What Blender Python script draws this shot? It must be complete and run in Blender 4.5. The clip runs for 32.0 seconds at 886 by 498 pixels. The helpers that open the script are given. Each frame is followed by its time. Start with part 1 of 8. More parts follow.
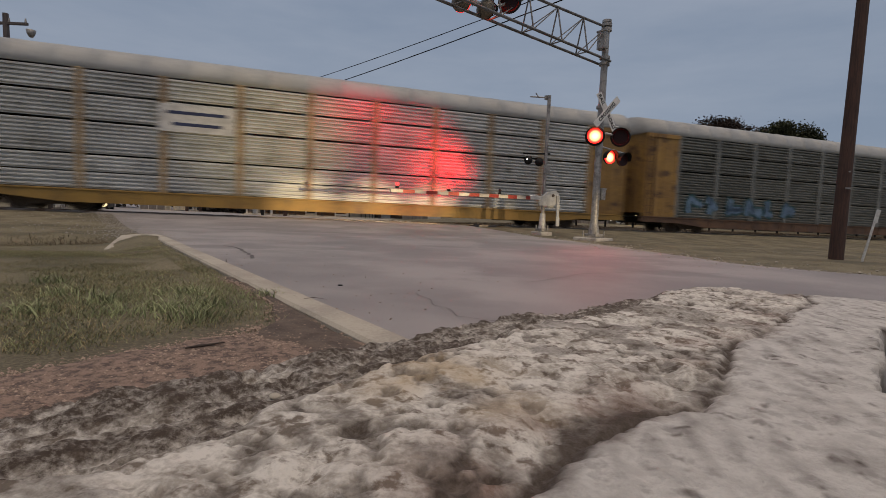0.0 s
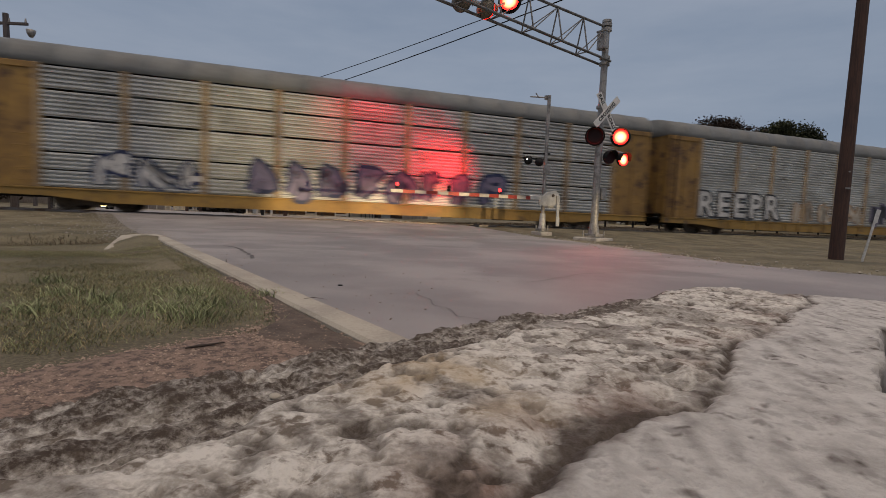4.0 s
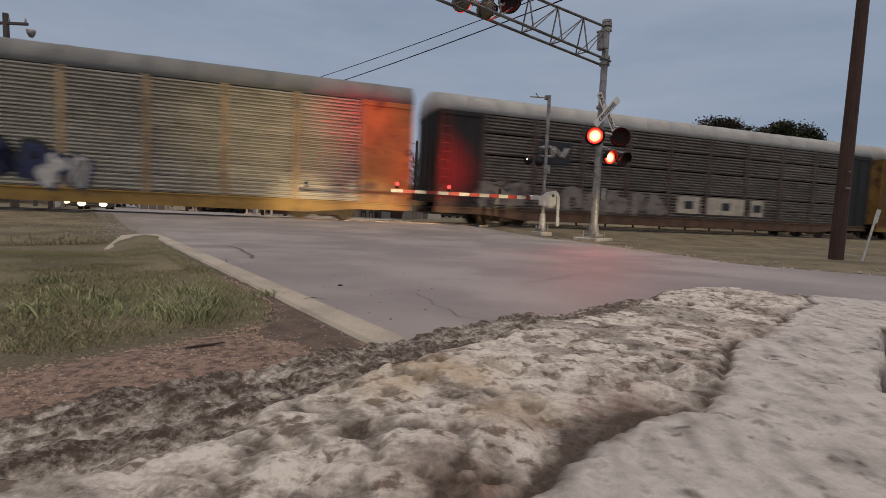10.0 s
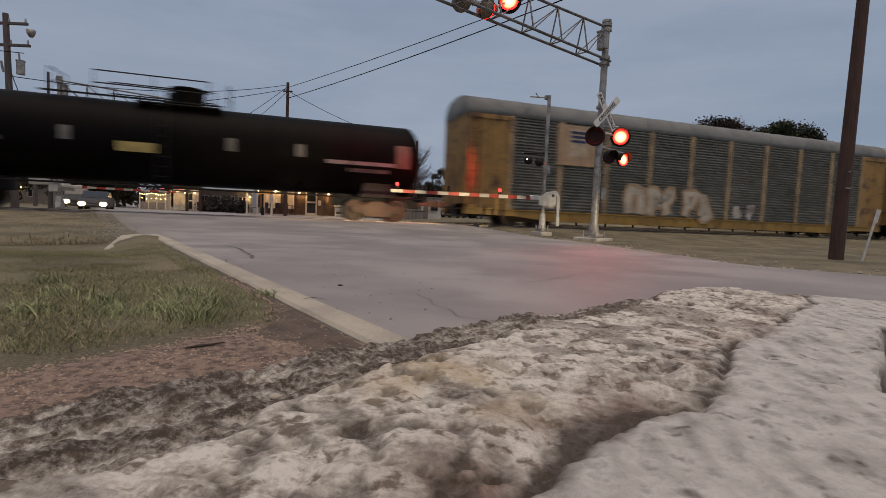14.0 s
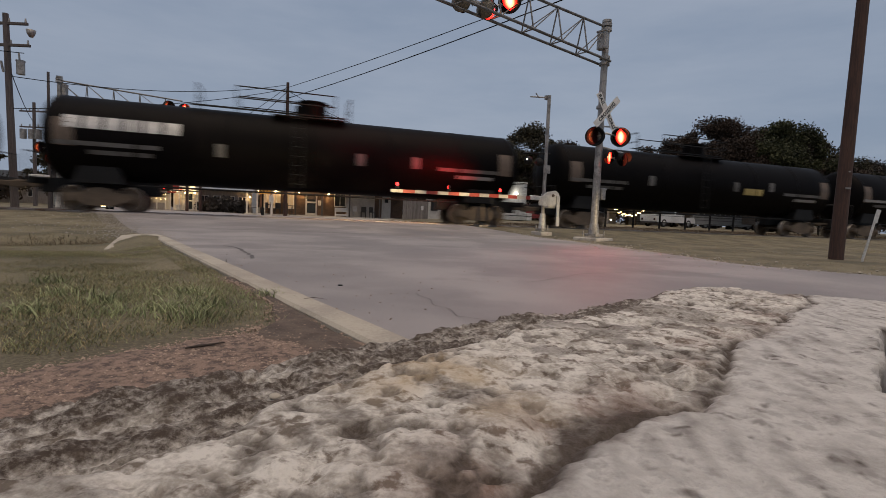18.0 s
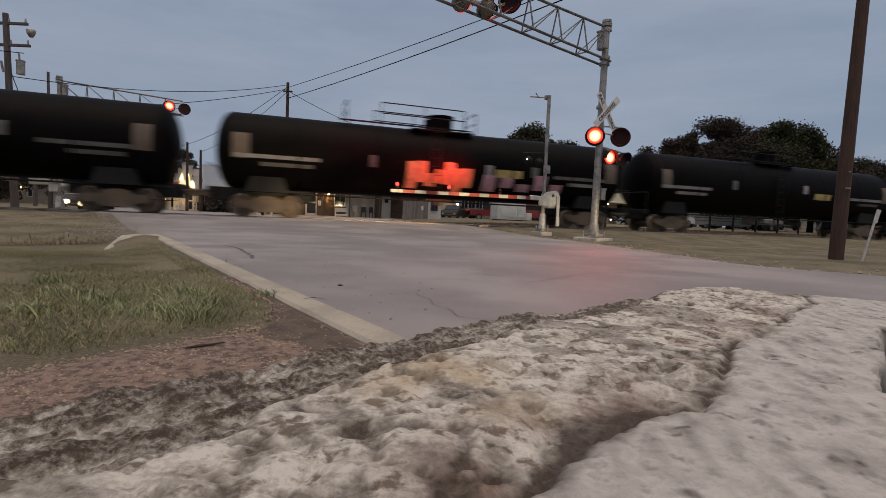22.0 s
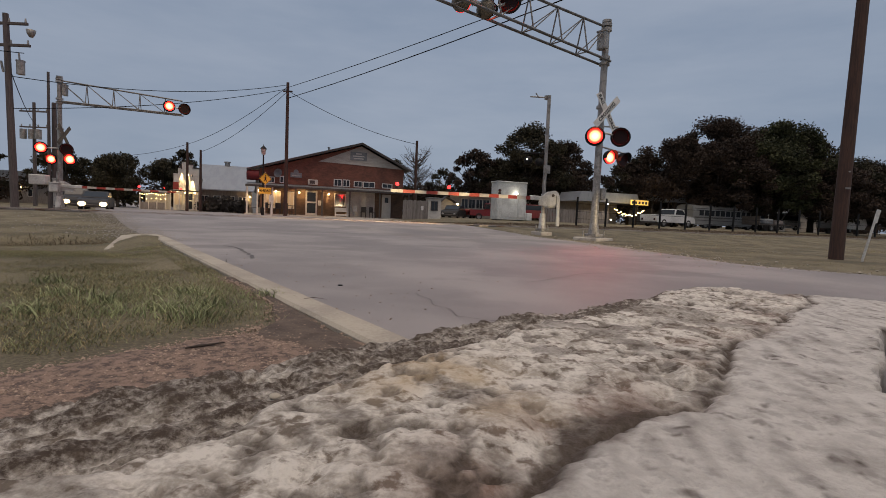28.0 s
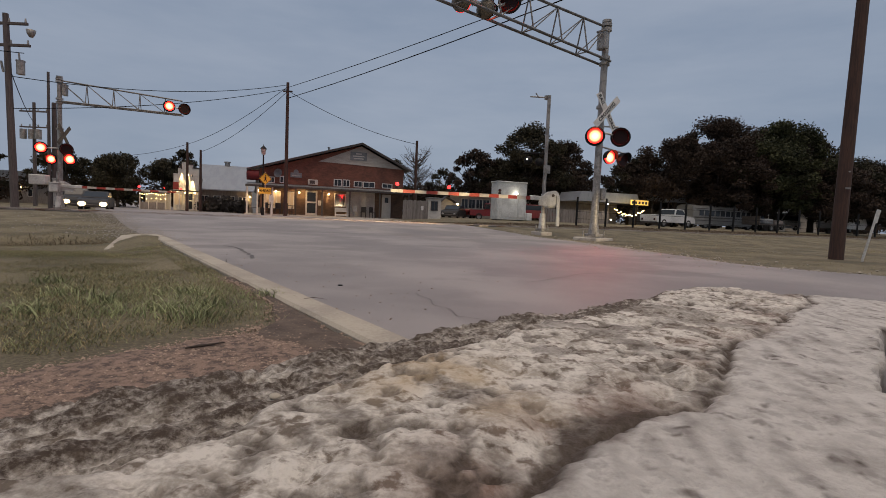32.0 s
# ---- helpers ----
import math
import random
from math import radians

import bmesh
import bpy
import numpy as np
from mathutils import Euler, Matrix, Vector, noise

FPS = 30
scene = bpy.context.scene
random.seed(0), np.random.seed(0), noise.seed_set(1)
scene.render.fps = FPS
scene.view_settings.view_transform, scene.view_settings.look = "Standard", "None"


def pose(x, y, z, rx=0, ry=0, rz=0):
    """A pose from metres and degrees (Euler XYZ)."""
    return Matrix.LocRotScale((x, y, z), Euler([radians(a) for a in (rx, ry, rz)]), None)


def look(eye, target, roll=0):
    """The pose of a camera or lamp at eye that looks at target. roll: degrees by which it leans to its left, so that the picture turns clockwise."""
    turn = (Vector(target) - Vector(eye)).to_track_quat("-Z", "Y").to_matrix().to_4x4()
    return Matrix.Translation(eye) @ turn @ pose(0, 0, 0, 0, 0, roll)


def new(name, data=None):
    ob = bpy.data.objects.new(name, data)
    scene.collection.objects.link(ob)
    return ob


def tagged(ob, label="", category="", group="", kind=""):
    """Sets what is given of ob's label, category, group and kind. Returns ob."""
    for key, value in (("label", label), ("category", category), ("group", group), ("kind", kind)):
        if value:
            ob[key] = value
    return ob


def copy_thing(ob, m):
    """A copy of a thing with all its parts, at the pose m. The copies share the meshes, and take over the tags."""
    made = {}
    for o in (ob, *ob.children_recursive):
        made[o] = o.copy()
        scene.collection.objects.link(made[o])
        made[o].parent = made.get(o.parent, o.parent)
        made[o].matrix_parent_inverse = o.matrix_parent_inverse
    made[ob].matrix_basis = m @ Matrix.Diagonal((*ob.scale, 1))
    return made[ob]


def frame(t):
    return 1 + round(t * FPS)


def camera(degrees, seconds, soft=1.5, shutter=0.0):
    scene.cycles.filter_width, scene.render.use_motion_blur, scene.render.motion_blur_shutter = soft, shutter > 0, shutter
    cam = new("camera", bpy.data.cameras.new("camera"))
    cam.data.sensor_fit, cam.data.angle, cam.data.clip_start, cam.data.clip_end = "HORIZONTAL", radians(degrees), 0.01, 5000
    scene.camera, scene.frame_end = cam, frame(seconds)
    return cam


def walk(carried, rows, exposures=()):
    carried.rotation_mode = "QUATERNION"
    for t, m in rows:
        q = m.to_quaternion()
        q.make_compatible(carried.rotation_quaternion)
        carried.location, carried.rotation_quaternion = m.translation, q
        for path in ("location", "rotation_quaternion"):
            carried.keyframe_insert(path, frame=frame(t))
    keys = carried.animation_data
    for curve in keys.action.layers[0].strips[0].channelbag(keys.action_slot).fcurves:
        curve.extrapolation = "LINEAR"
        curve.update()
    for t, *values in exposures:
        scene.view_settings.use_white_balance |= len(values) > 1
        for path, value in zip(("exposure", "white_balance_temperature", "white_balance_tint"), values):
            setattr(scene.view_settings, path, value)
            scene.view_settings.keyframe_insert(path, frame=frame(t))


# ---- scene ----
# ------------------------------------------------------------ camera
EYE = (0.0, 0.0, 0.41)
cam = camera(84.05, 32.0, soft=0.8, shutter=0.45)
AIM = look(EYE, (0.0, math.cos(radians(4.0)), 0.41 - math.sin(radians(4.0))), roll=2.47)
walk(cam, [(0.0, AIM), (32.0, AIM)], [(0.0, -0.12), (6.0, -0.15), (10.0, 0.0), (32.0, 0.0)])

# ------------------------------------------------------------ sky and sun
world = bpy.data.worlds.new("dusk")
scene.world = world
world.use_nodes = True
wn, wl = world.node_tree.nodes, world.node_tree.links
sky = wn.new("ShaderNodeTexSky")
sky.sky_type, sky.sun_disc = "NISHITA", False
sky.sun_elevation, sky.sun_rotation = radians(8), radians(200)
cloud = wn.new("ShaderNodeTexNoise")
cloud.inputs["Scale"].default_value, cloud.inputs["Detail"].default_value = 2.2, 6.0
cloud.inputs["Roughness"].default_value = 0.55
mapper = wn.new("ShaderNodeMapping")
mapper.inputs["Scale"].default_value = (1.0, 1.0, 4.5)
coord = wn.new("ShaderNodeTexCoord")
wl.new(coord.outputs["Generated"], mapper.inputs["Vector"])
wl.new(mapper.outputs["Vector"], cloud.inputs["Vector"])
ramp = wn.new("ShaderNodeValToRGB")
ramp.color_ramp.elements[0].position, ramp.color_ramp.elements[0].color = 0.3, (0.249, 0.307, 0.414, 1)
ramp.color_ramp.elements[1].position, ramp.color_ramp.elements[1].color = 0.72, (0.35, 0.399, 0.496, 1)
wl.new(cloud.outputs["Fac"], ramp.inputs["Fac"])
bg_sky, bg_cloud = wn.new("ShaderNodeBackground"), wn.new("ShaderNodeBackground")
bg_sky.inputs["Strength"].default_value, bg_cloud.inputs["Strength"].default_value = 0.06, 1.0
wl.new(sky.outputs["Color"], bg_sky.inputs["Color"])
wl.new(ramp.outputs["Color"], bg_cloud.inputs["Color"])
mixs = wn.new("ShaderNodeMixShader")
mixs.inputs["Fac"].default_value = 0.9
wl.new(bg_sky.outputs["Background"], mixs.inputs[1])
wl.new(bg_cloud.outputs["Background"], mixs.inputs[2])
wl.new(mixs.outputs["Shader"], wn["World Output"].inputs["Surface"])

sun = new("sun", bpy.data.lights.new("sun", "SUN"))
sun.data.energy, sun.data.angle, sun.data.color = 1.95, radians(60), (1.0, 0.77, 0.57)
sun.matrix_world = look((1, -3.5, 16), (0, 0, 0))


def spot(name, at, to, watts, colour, degrees, blend=0.8, size=0.1):
    lamp = new(name, bpy.data.lights.new(name, "SPOT"))
    lamp.data.energy, lamp.data.color, lamp.data.spot_size = watts, colour, radians(degrees)
    lamp.data.spot_blend, lamp.data.shadow_soft_size = blend, size
    lamp.matrix_world = look(at, to)
    return lamp


def point(name, at, watts, colour, size=0.08):
    lamp = new(name, bpy.data.lights.new(name, "POINT"))
    lamp.data.energy, lamp.data.color, lamp.data.shadow_soft_size = watts, colour, size
    lamp.location = at
    return lamp


# ------------------------------------------------------------ the plan
U = Vector((0.9486, 0.3165, 0.0))        # along the track, the way the train runs
N = Vector((-0.3165, 0.9486, 0.0))       # across it, away from the camera
TRACK_TURN = 18.45
CENTRE = 21.85                           # the track's middle, from the camera
SPEED = 21.64
CYCLE, FIRST = 0.6129, 0.2231               # half period of the flashers and their first change


def on_track(s, d=CENTRE, z=0.0):
    p = U * s + N * d
    return Vector((p.x, p.y, z))


def smooth(a, b, v):
    w = np.clip((np.asarray(v, float) - a) / (b - a), 0, 1)
    return w * w * (3 - 2 * w)


def across(x, y):
    return N.x * x + N.y * y


def road_z(x, y):
    d = across(x, y)
    rise = smooth(14, 20.2, d) * (1 - smooth(23.6, 30, d))
    return -0.2 + 0.17 * rise - 0.2 * smooth(32, 60, d) * smooth(8, 20, -np.asarray(x, float))


def kerb_side(x, y):
    return (x + 0.13) * -0.8 + (y - 1.85) * -0.6


def ground_z(x, y):
    x, y = np.asarray(x, float), np.asarray(y, float)
    d, k = across(x, y), kerb_side(x, y)
    z = road_z(x, y) - 0.04
    lawn = smooth(-0.1, 0.05, k) * (1 - smooth(9.0, 12.0, d))
    z = z + lawn * (0.115 - 0.05 * smooth(1.5, 4.0, k) - 0.1 * smooth(0.15, 0.75, k) * smooth(4.2, 6.4, y))
    z = z + 0.06 * np.exp(-((x + 4.28) / 0.4) ** 2 - ((y - 6.95) / 0.5) ** 2)
    off = (x + 5.56) * 0.75 - (y - 8.1) * 0.66
    along = (x + 5.56) * -0.66 + (y - 8.1) * -0.75
    z = z - 0.38 * np.exp(-(off / 0.6) ** 2) * smooth(-0.6, 0.2, along)
    z = z + 0.05 * smooth(15, 19, d) * (1 - smooth(24.5, 27, d)) * (smooth(3.5, 6, k) + smooth(2, 4, x))
    s = U.x * x + U.y * y
    z = z + 0.19 * smooth(24.5, 27, d) * smooth(6, 15, s) + 0.18 * smooth(32, 40, d) * smooth(8, 16, s)
    return z + 0.012 * np.sin(x * 1.7 + y * 0.6) * np.cos(y * 1.3 - x * 0.4) * (np.abs(k) > 0.3)


# ------------------------------------------------------------ mesh builder
class G:
    """Vertices and faces of one mesh; slot is the material of the faces that follow."""

    def __init__(self):
        self.v, self.f, self.m, self.s, self.slot = [], [], [], [], 0

    def add(self, verts, faces, soft=False):
        b = len(self.v)
        self.v += [tuple(p) for p in verts]
        self.f += [tuple(b + i for i in f) for f in faces]
        self.m += [self.slot] * len(faces)
        self.s += [soft] * len(faces)
        return self

    def box(self, x0, y0, z0, x1, y1, z1, c=0.0, m=None):
        x0, x1 = min(x0, x1), max(x0, x1)
        y0, y1 = min(y0, y1), max(y0, y1)
        z0, z1 = min(z0, z1), max(z0, z1)
        if c <= 0:
            v = [Vector((x, y, z)) for x in (x0, x1) for y in (y0, y1) for z in (z0, z1)]
            f = [(0, 1, 3, 2), (4, 6, 7, 5), (0, 4, 5, 1), (2, 3, 7, 6), (0, 2, 6, 4), (1, 5, 7, 3)]
        else:
            c = min(c, (x1 - x0) * 0.45, (y1 - y0) * 0.45, (z1 - z0) * 0.45)
            v, idx = [], {}
            for i in (0, 1):
                for j in (0, 1):
                    for k in (0, 1):
                        p = ((x0, x1)[i], (y0, y1)[j], (z0, z1)[k])
                        sgn = (1 - 2 * i, 1 - 2 * j, 1 - 2 * k)
                        for a in range(3):
                            q = [p[b] + (0 if b == a else sgn[b] * c) for b in range(3)]
                            idx[i, j, k, a] = len(v)
                            v.append(Vector(q))
            f = []
            ring = [(0, 0), (1, 0), (1, 1), (0, 1)]
            for a in range(3):
                for w in (0, 1):
                    q = []
                    for (g, h) in ring:
                        ijk = [0, 0, 0]
                        ijk[a], ijk[(a + 1) % 3], ijk[(a + 2) % 3] = w, g, h
                        q.append(idx[(*ijk, a)])
                    f.append(tuple(q if w else q[::-1]))
                b1, b2 = (a + 1) % 3, (a + 2) % 3
                for g in (0, 1):
                    for h in (0, 1):
                        e = []
                        for w, bb in ((0, b1), (0, b2), (1, b2), (1, b1)):
                            ijk = [0, 0, 0]
                            ijk[a], ijk[b1], ijk[b2] = w, g, h
                            e.append(idx[(*ijk, bb)])
                        f.append(tuple(e if (g + h) % 2 == 0 else e[::-1]))
            for i in (0, 1):
                for j in (0, 1):
                    for k in (0, 1):
                        t = (idx[i, j, k, 0], idx[i, j, k, 1], idx[i, j, k, 2])
                        f.append(t if (i + j + k) % 2 else t[::-1])
        if m is not None:
            v = [m @ p for p in v]
        return self.add(v, f)

    def cyl(self, p, q, r, r2=None, n=12, caps=True):
        p, q = Vector(p), Vector(q)
        r2 = r if r2 is None else r2
        w = (q - p).normalized()
        a = w.orthogonal().normalized()
        b = w.cross(a)
        v = []
        for c, rr in ((p, r), (q, r2)):
            for i in range(n):
                t = 2 * math.pi * i / n
                v.append(c + (a * math.cos(t) + b * math.sin(t)) * rr)
        self.add(v, [(i, (i + 1) % n, n + (i + 1) % n, n + i) for i in range(n)], True)
        if caps:
            self.add(v, [tuple(range(n))[::-1], tuple(range(n, 2 * n))])
        return self

    def tube(self, pts, r, n=6):
        pts = [Vector(p) for p in pts]
        v = []
        for i, p in enumerate(pts):
            w = (pts[min(i + 1, len(pts) - 1)] - pts[max(i - 1, 0)]).normalized()
            side = Vector((0, 0, 1)) if abs(w.z) < 0.9 else Vector((1, 0, 0))
            a = w.cross(side).normalized()
            b = w.cross(a)
            rr = r if not hasattr(r, "__len__") else r[i]
            v += [p + (a * math.cos(2 * math.pi * k / n) + b * math.sin(2 * math.pi * k / n)) * rr for k in range(n)]
        f = [(i * n + k, i * n + (k + 1) % n, (i + 1) * n + (k + 1) % n, (i + 1) * n + k) for i in range(len(pts) - 1) for k in range(n)]
        self.add(v, f, True)
        return self.add([v[i] for i in range(n)] + [v[-n + i] for i in range(n)], [tuple(range(n)), tuple(range(n, 2 * n))[::-1]])

    def lathe(self, prof, n=24, m=None):
        """prof: (x, r) along the x axis."""
        v = []
        for x, r in prof:
            v += [Vector((x, r * math.cos(2 * math.pi * k / n), r * math.sin(2 * math.pi * k / n))) for k in range(n)]
        if m is not None:
            v = [m @ p for p in v]
        return self.add(v, [(i * n + k, (i + 1) * n + k, (i + 1) * n + (k + 1) % n, i * n + (k + 1) % n) for i in range(len(prof) - 1) for k in range(n)], True)

    def prism(self, poly, lo, hi, axis=1, m=None, soft=False):
        """poly: points of the other two axes, in order (x, z) for axis 1, (y, z) for axis 0, (x, y) for axis 2."""
        def put(p, w):
            q = {0: (w, p[0], p[1]), 1: (p[0], w, p[1]), 2: (p[0], p[1], w)}[axis]
            return m @ Vector(q) if m is not None else Vector(q)
        n = len(poly)
        v = [put(p, lo) for p in poly] + [put(p, hi) for p in poly]
        self.add(v, [(i, (i + 1) % n, n + (i + 1) % n, n + i) for i in range(n)], soft)
        return self.add(v, [tuple(range(n))[::-1], tuple(range(n, 2 * n))])

    def ball(self, c, r, n=10, flat=1.0):
        prof = [(-r * math.cos(math.pi * i / (n // 2)), max(r * math.sin(math.pi * i / (n // 2)), 1e-4)) for i in range(n // 2 + 1)]
        return self.lathe(prof, n, Matrix.Translation(c) @ Matrix.Diagonal((1, 1, flat, 1)))

    def mesh(self, name, mats):
        me = bpy.data.meshes.new(name)
        me.from_pydata(self.v, [], self.f)
        for mt in (mats if isinstance(mats, (list, tuple)) else [mats]):
            me.materials.append(mt)
        me.polygons.foreach_set("material_index", self.m)
        me.polygons.foreach_set("use_smooth", self.s)
        me.update()
        bm = bmesh.new()
        bm.from_mesh(me)
        bmesh.ops.recalc_face_normals(bm, faces=bm.faces)
        bm.to_mesh(me)
        bm.free()
        return me


def raw_mesh(name, verts, faces, mat, soft=False):
    """A mesh from arrays."""
    me = bpy.data.meshes.new(name)
    me.from_pydata(verts, [], faces)
    me.materials.append(mat)
    me.polygons.foreach_set("use_smooth", [soft] * len(me.polygons))
    me.update()
    return me


def part(name, g, mat, parent, label="", m=None):
    me = g if isinstance(g, bpy.types.Mesh) else g.mesh(name, mat)
    ob = new(name, me)
    ob.parent = parent
    if m is not None:
        ob.matrix_local = m
    if label:
        tagged(ob, label)
    return ob


def thing(name, m, label, category, group="", kind=""):
    ob = new(name)
    ob.matrix_world = m
    return tagged(ob, label, category, group, kind)


def solo(name, g, mat, label, category, m=None, kind="", group=""):
    """A thing or a piece of the setting in one mesh."""
    me = g if isinstance(g, bpy.types.Mesh) else g.mesh(name, mat)
    ob = new(name, me)
    if m is not None:
        ob.matrix_world = m
    return tagged(ob, label, category, group, kind)


def lettering(name, text, size, mat, parent, m, bold=0.0, spacing=1.0):
    cu = bpy.data.curves.new(name, "FONT")
    cu.body, cu.size, cu.align_x, cu.align_y, cu.extrude, cu.offset = text, size, "CENTER", "CENTER", 0.003, bold
    cu.space_character = spacing
    tmp = bpy.data.objects.new(name + "_curve", cu)
    scene.collection.objects.link(tmp)
    dg = bpy.context.evaluated_depsgraph_get()
    me = bpy.data.meshes.new_from_object(tmp.evaluated_get(dg))
    bpy.data.objects.remove(tmp)
    me.materials.clear()
    me.materials.append(mat)
    return part(name, me, mat, parent, m=m)


# ------------------------------------------------------------ materials
def material(name, base, second=None, rough=0.7, metal=0.0, fine=40.0, broad=1.5, mix=0.5, bump=0.15, stretch=(1, 1, 1), vary=0.0,
             wear=None, wear_at=0.62, wear_scale=3.0, world_space=False, spec=0.5, depth=0.01):
    """Two scales of noise between two colours, worn patches, grain as bump, and a random shift from piece to piece."""
    mt = bpy.data.materials.new(name)
    mt.use_nodes = True
    nt = mt.node_tree
    nd, ln = nt.nodes, nt.links
    bs = nd["Principled BSDF"]
    second = second or tuple(c * 0.6 for c in base)
    tc = nd.new("ShaderNodeTexCoord")
    mp = nd.new("ShaderNodeMapping")
    mp.inputs["Scale"].default_value = stretch
    if world_space:
        geo = nd.new("ShaderNodeNewGeometry")
        ln.new(geo.outputs["Position"], mp.inputs["Vector"])
    else:
        ln.new(tc.outputs["Object"], mp.inputs["Vector"])
    vec = mp.outputs["Vector"]
    info = nd.new("ShaderNodeObjectInfo")
    if not world_space:
        sh = nd.new("ShaderNodeVectorMath")
        sh.operation = "MULTIPLY_ADD"
        comb = nd.new("ShaderNodeCombineXYZ")
        for k in range(3):
            ln.new(info.outputs["Random"], comb.inputs[k])
        sh.inputs[1].default_value = (37, 23, 51)
        ln.new(comb.outputs[0], sh.inputs[0])
        ln.new(vec, sh.inputs[2])
        vec = sh.outputs[0]

    def noise_tex(scale, detail):
        t = nd.new("ShaderNodeTexNoise")
        t.inputs["Scale"].default_value, t.inputs["Detail"].default_value = scale, detail
        t.inputs["Roughness"].default_value = 0.6
        ln.new(vec, t.inputs["Vector"])
        return t.outputs["Fac"]

    big, small = noise_tex(broad, 4), noise_tex(fine, 3)
    both = nd.new("ShaderNodeMath")
    both.operation = "MULTIPLY_ADD"
    ln.new(small, both.inputs[0])
    both.inputs[1].default_value = 0.45
    half = nd.new("ShaderNodeMath")
    half.operation = "MULTIPLY"
    ln.new(big, half.inputs[0])
    half.inputs[1].default_value = 0.75
    ln.new(half.outputs[0], both.inputs[2])
    rp = nd.new("ShaderNodeValToRGB")
    rp.color_ramp.elements[0].position, rp.color_ramp.elements[0].color = 0.6 - mix * 0.19, (*second, 1)
    rp.color_ramp.elements[1].position, rp.color_ramp.elements[1].color = 0.6 + mix * 0.13, (*base, 1)
    ln.new(both.outputs[0], rp.inputs["Fac"])
    col = rp.outputs["Color"]
    if wear:
        wr = noise_tex(wear_scale, 7)
        ws = nd.new("ShaderNodeMapRange")
        ws.inputs["From Min"].default_value, ws.inputs["From Max"].default_value = wear_at, wear_at + 0.1
        ln.new(wr, ws.inputs["Value"])
        mx = nd.new("ShaderNodeMix")
        mx.data_type = "RGBA"
        ln.new(ws.outputs[0], mx.inputs[0])
        ln.new(col, mx.inputs[6])
        mx.inputs[7].default_value = (*wear, 1)
        col = mx.outputs[2]
    if vary:
        hs = nd.new("ShaderNodeHueSaturation")
        mr = nd.new("ShaderNodeMapRange")
        mr.inputs["To Min"].default_value, mr.inputs["To Max"].default_value = 1 - vary, 1 + vary
        ln.new(info.outputs["Random"], mr.inputs["Value"])
        ln.new(mr.outputs[0], hs.inputs["Value"])
        ln.new(col, hs.inputs["Color"])
        col = hs.outputs["Color"]
    ln.new(col, bs.inputs["Base Color"])
    bs.inputs["Metallic"].default_value = metal
    bs.inputs["Specular IOR Level"].default_value = spec
    rr = nd.new("ShaderNodeMapRange")
    rr.inputs["To Min"].default_value, rr.inputs["To Max"].default_value = max(rough - 0.12, 0.03), min(rough + 0.12, 1)
    ln.new(both.outputs[0], rr.inputs["Value"])
    ln.new(rr.outputs[0], bs.inputs["Roughness"])
    if bump:
        bp = nd.new("ShaderNodeBump")
        bp.inputs["Strength"].default_value, bp.inputs["Distance"].default_value = bump, depth
        ln.new(both.outputs[0], bp.inputs["Height"])
        ln.new(bp.outputs["Normal"], bs.inputs["Normal"])
    return mt


def glowing(name, colour, strength, base=(0.5, 0.5, 0.5)):
    mt = bpy.data.materials.new(name)
    mt.use_nodes = True
    bs = mt.node_tree.nodes["Principled BSDF"]
    bs.inputs["Base Color"].default_value = (*base, 1)
    bs.inputs["Emission Color"].default_value = (*colour, 1)
    bs.inputs["Emission Strength"].default_value = strength
    bs.inputs["Roughness"].default_value = 0.3
    return mt


def signal_glow(name, rim, core, radius, strength):
    """A lit roundel: hot in the middle, deep red at the rim (object space, face in the xz plane)."""
    mt = glowing(name, rim, strength, (0.25, 0.01, 0.01))
    nt = mt.node_tree
    bs = nt.nodes["Principled BSDF"]
    tc = nt.nodes.new("ShaderNodeTexCoord")
    ln = nt.nodes.new("ShaderNodeVectorMath")
    ln.operation = "LENGTH"
    nt.links.new(tc.outputs["Object"], ln.inputs[0])
    rp = nt.nodes.new("ShaderNodeValToRGB")
    mr = nt.nodes.new("ShaderNodeMapRange")
    mr.inputs["From Max"].default_value = radius
    nt.links.new(ln.outputs["Value"], mr.inputs["Value"])
    nt.links.new(mr.outputs[0], rp.inputs["Fac"])
    e = rp.color_ramp.elements
    e[0].position, e[0].color = 0.2, (*core, 1)
    e[1].position, e[1].color = 0.74, (*rim, 1)
    nt.links.new(rp.outputs["Color"], bs.inputs["Emission Color"])
    return mt


def glass(name, tint=(0.03, 0.035, 0.04), rough=0.06):
    mt = bpy.data.materials.new(name)
    mt.use_nodes = True
    bs = mt.node_tree.nodes["Principled BSDF"]
    bs.inputs["Base Color"].default_value = (*tint, 1)
    bs.inputs["Roughness"].default_value = rough
    bs.inputs["Specular IOR Level"].default_value = 0.35
    return mt


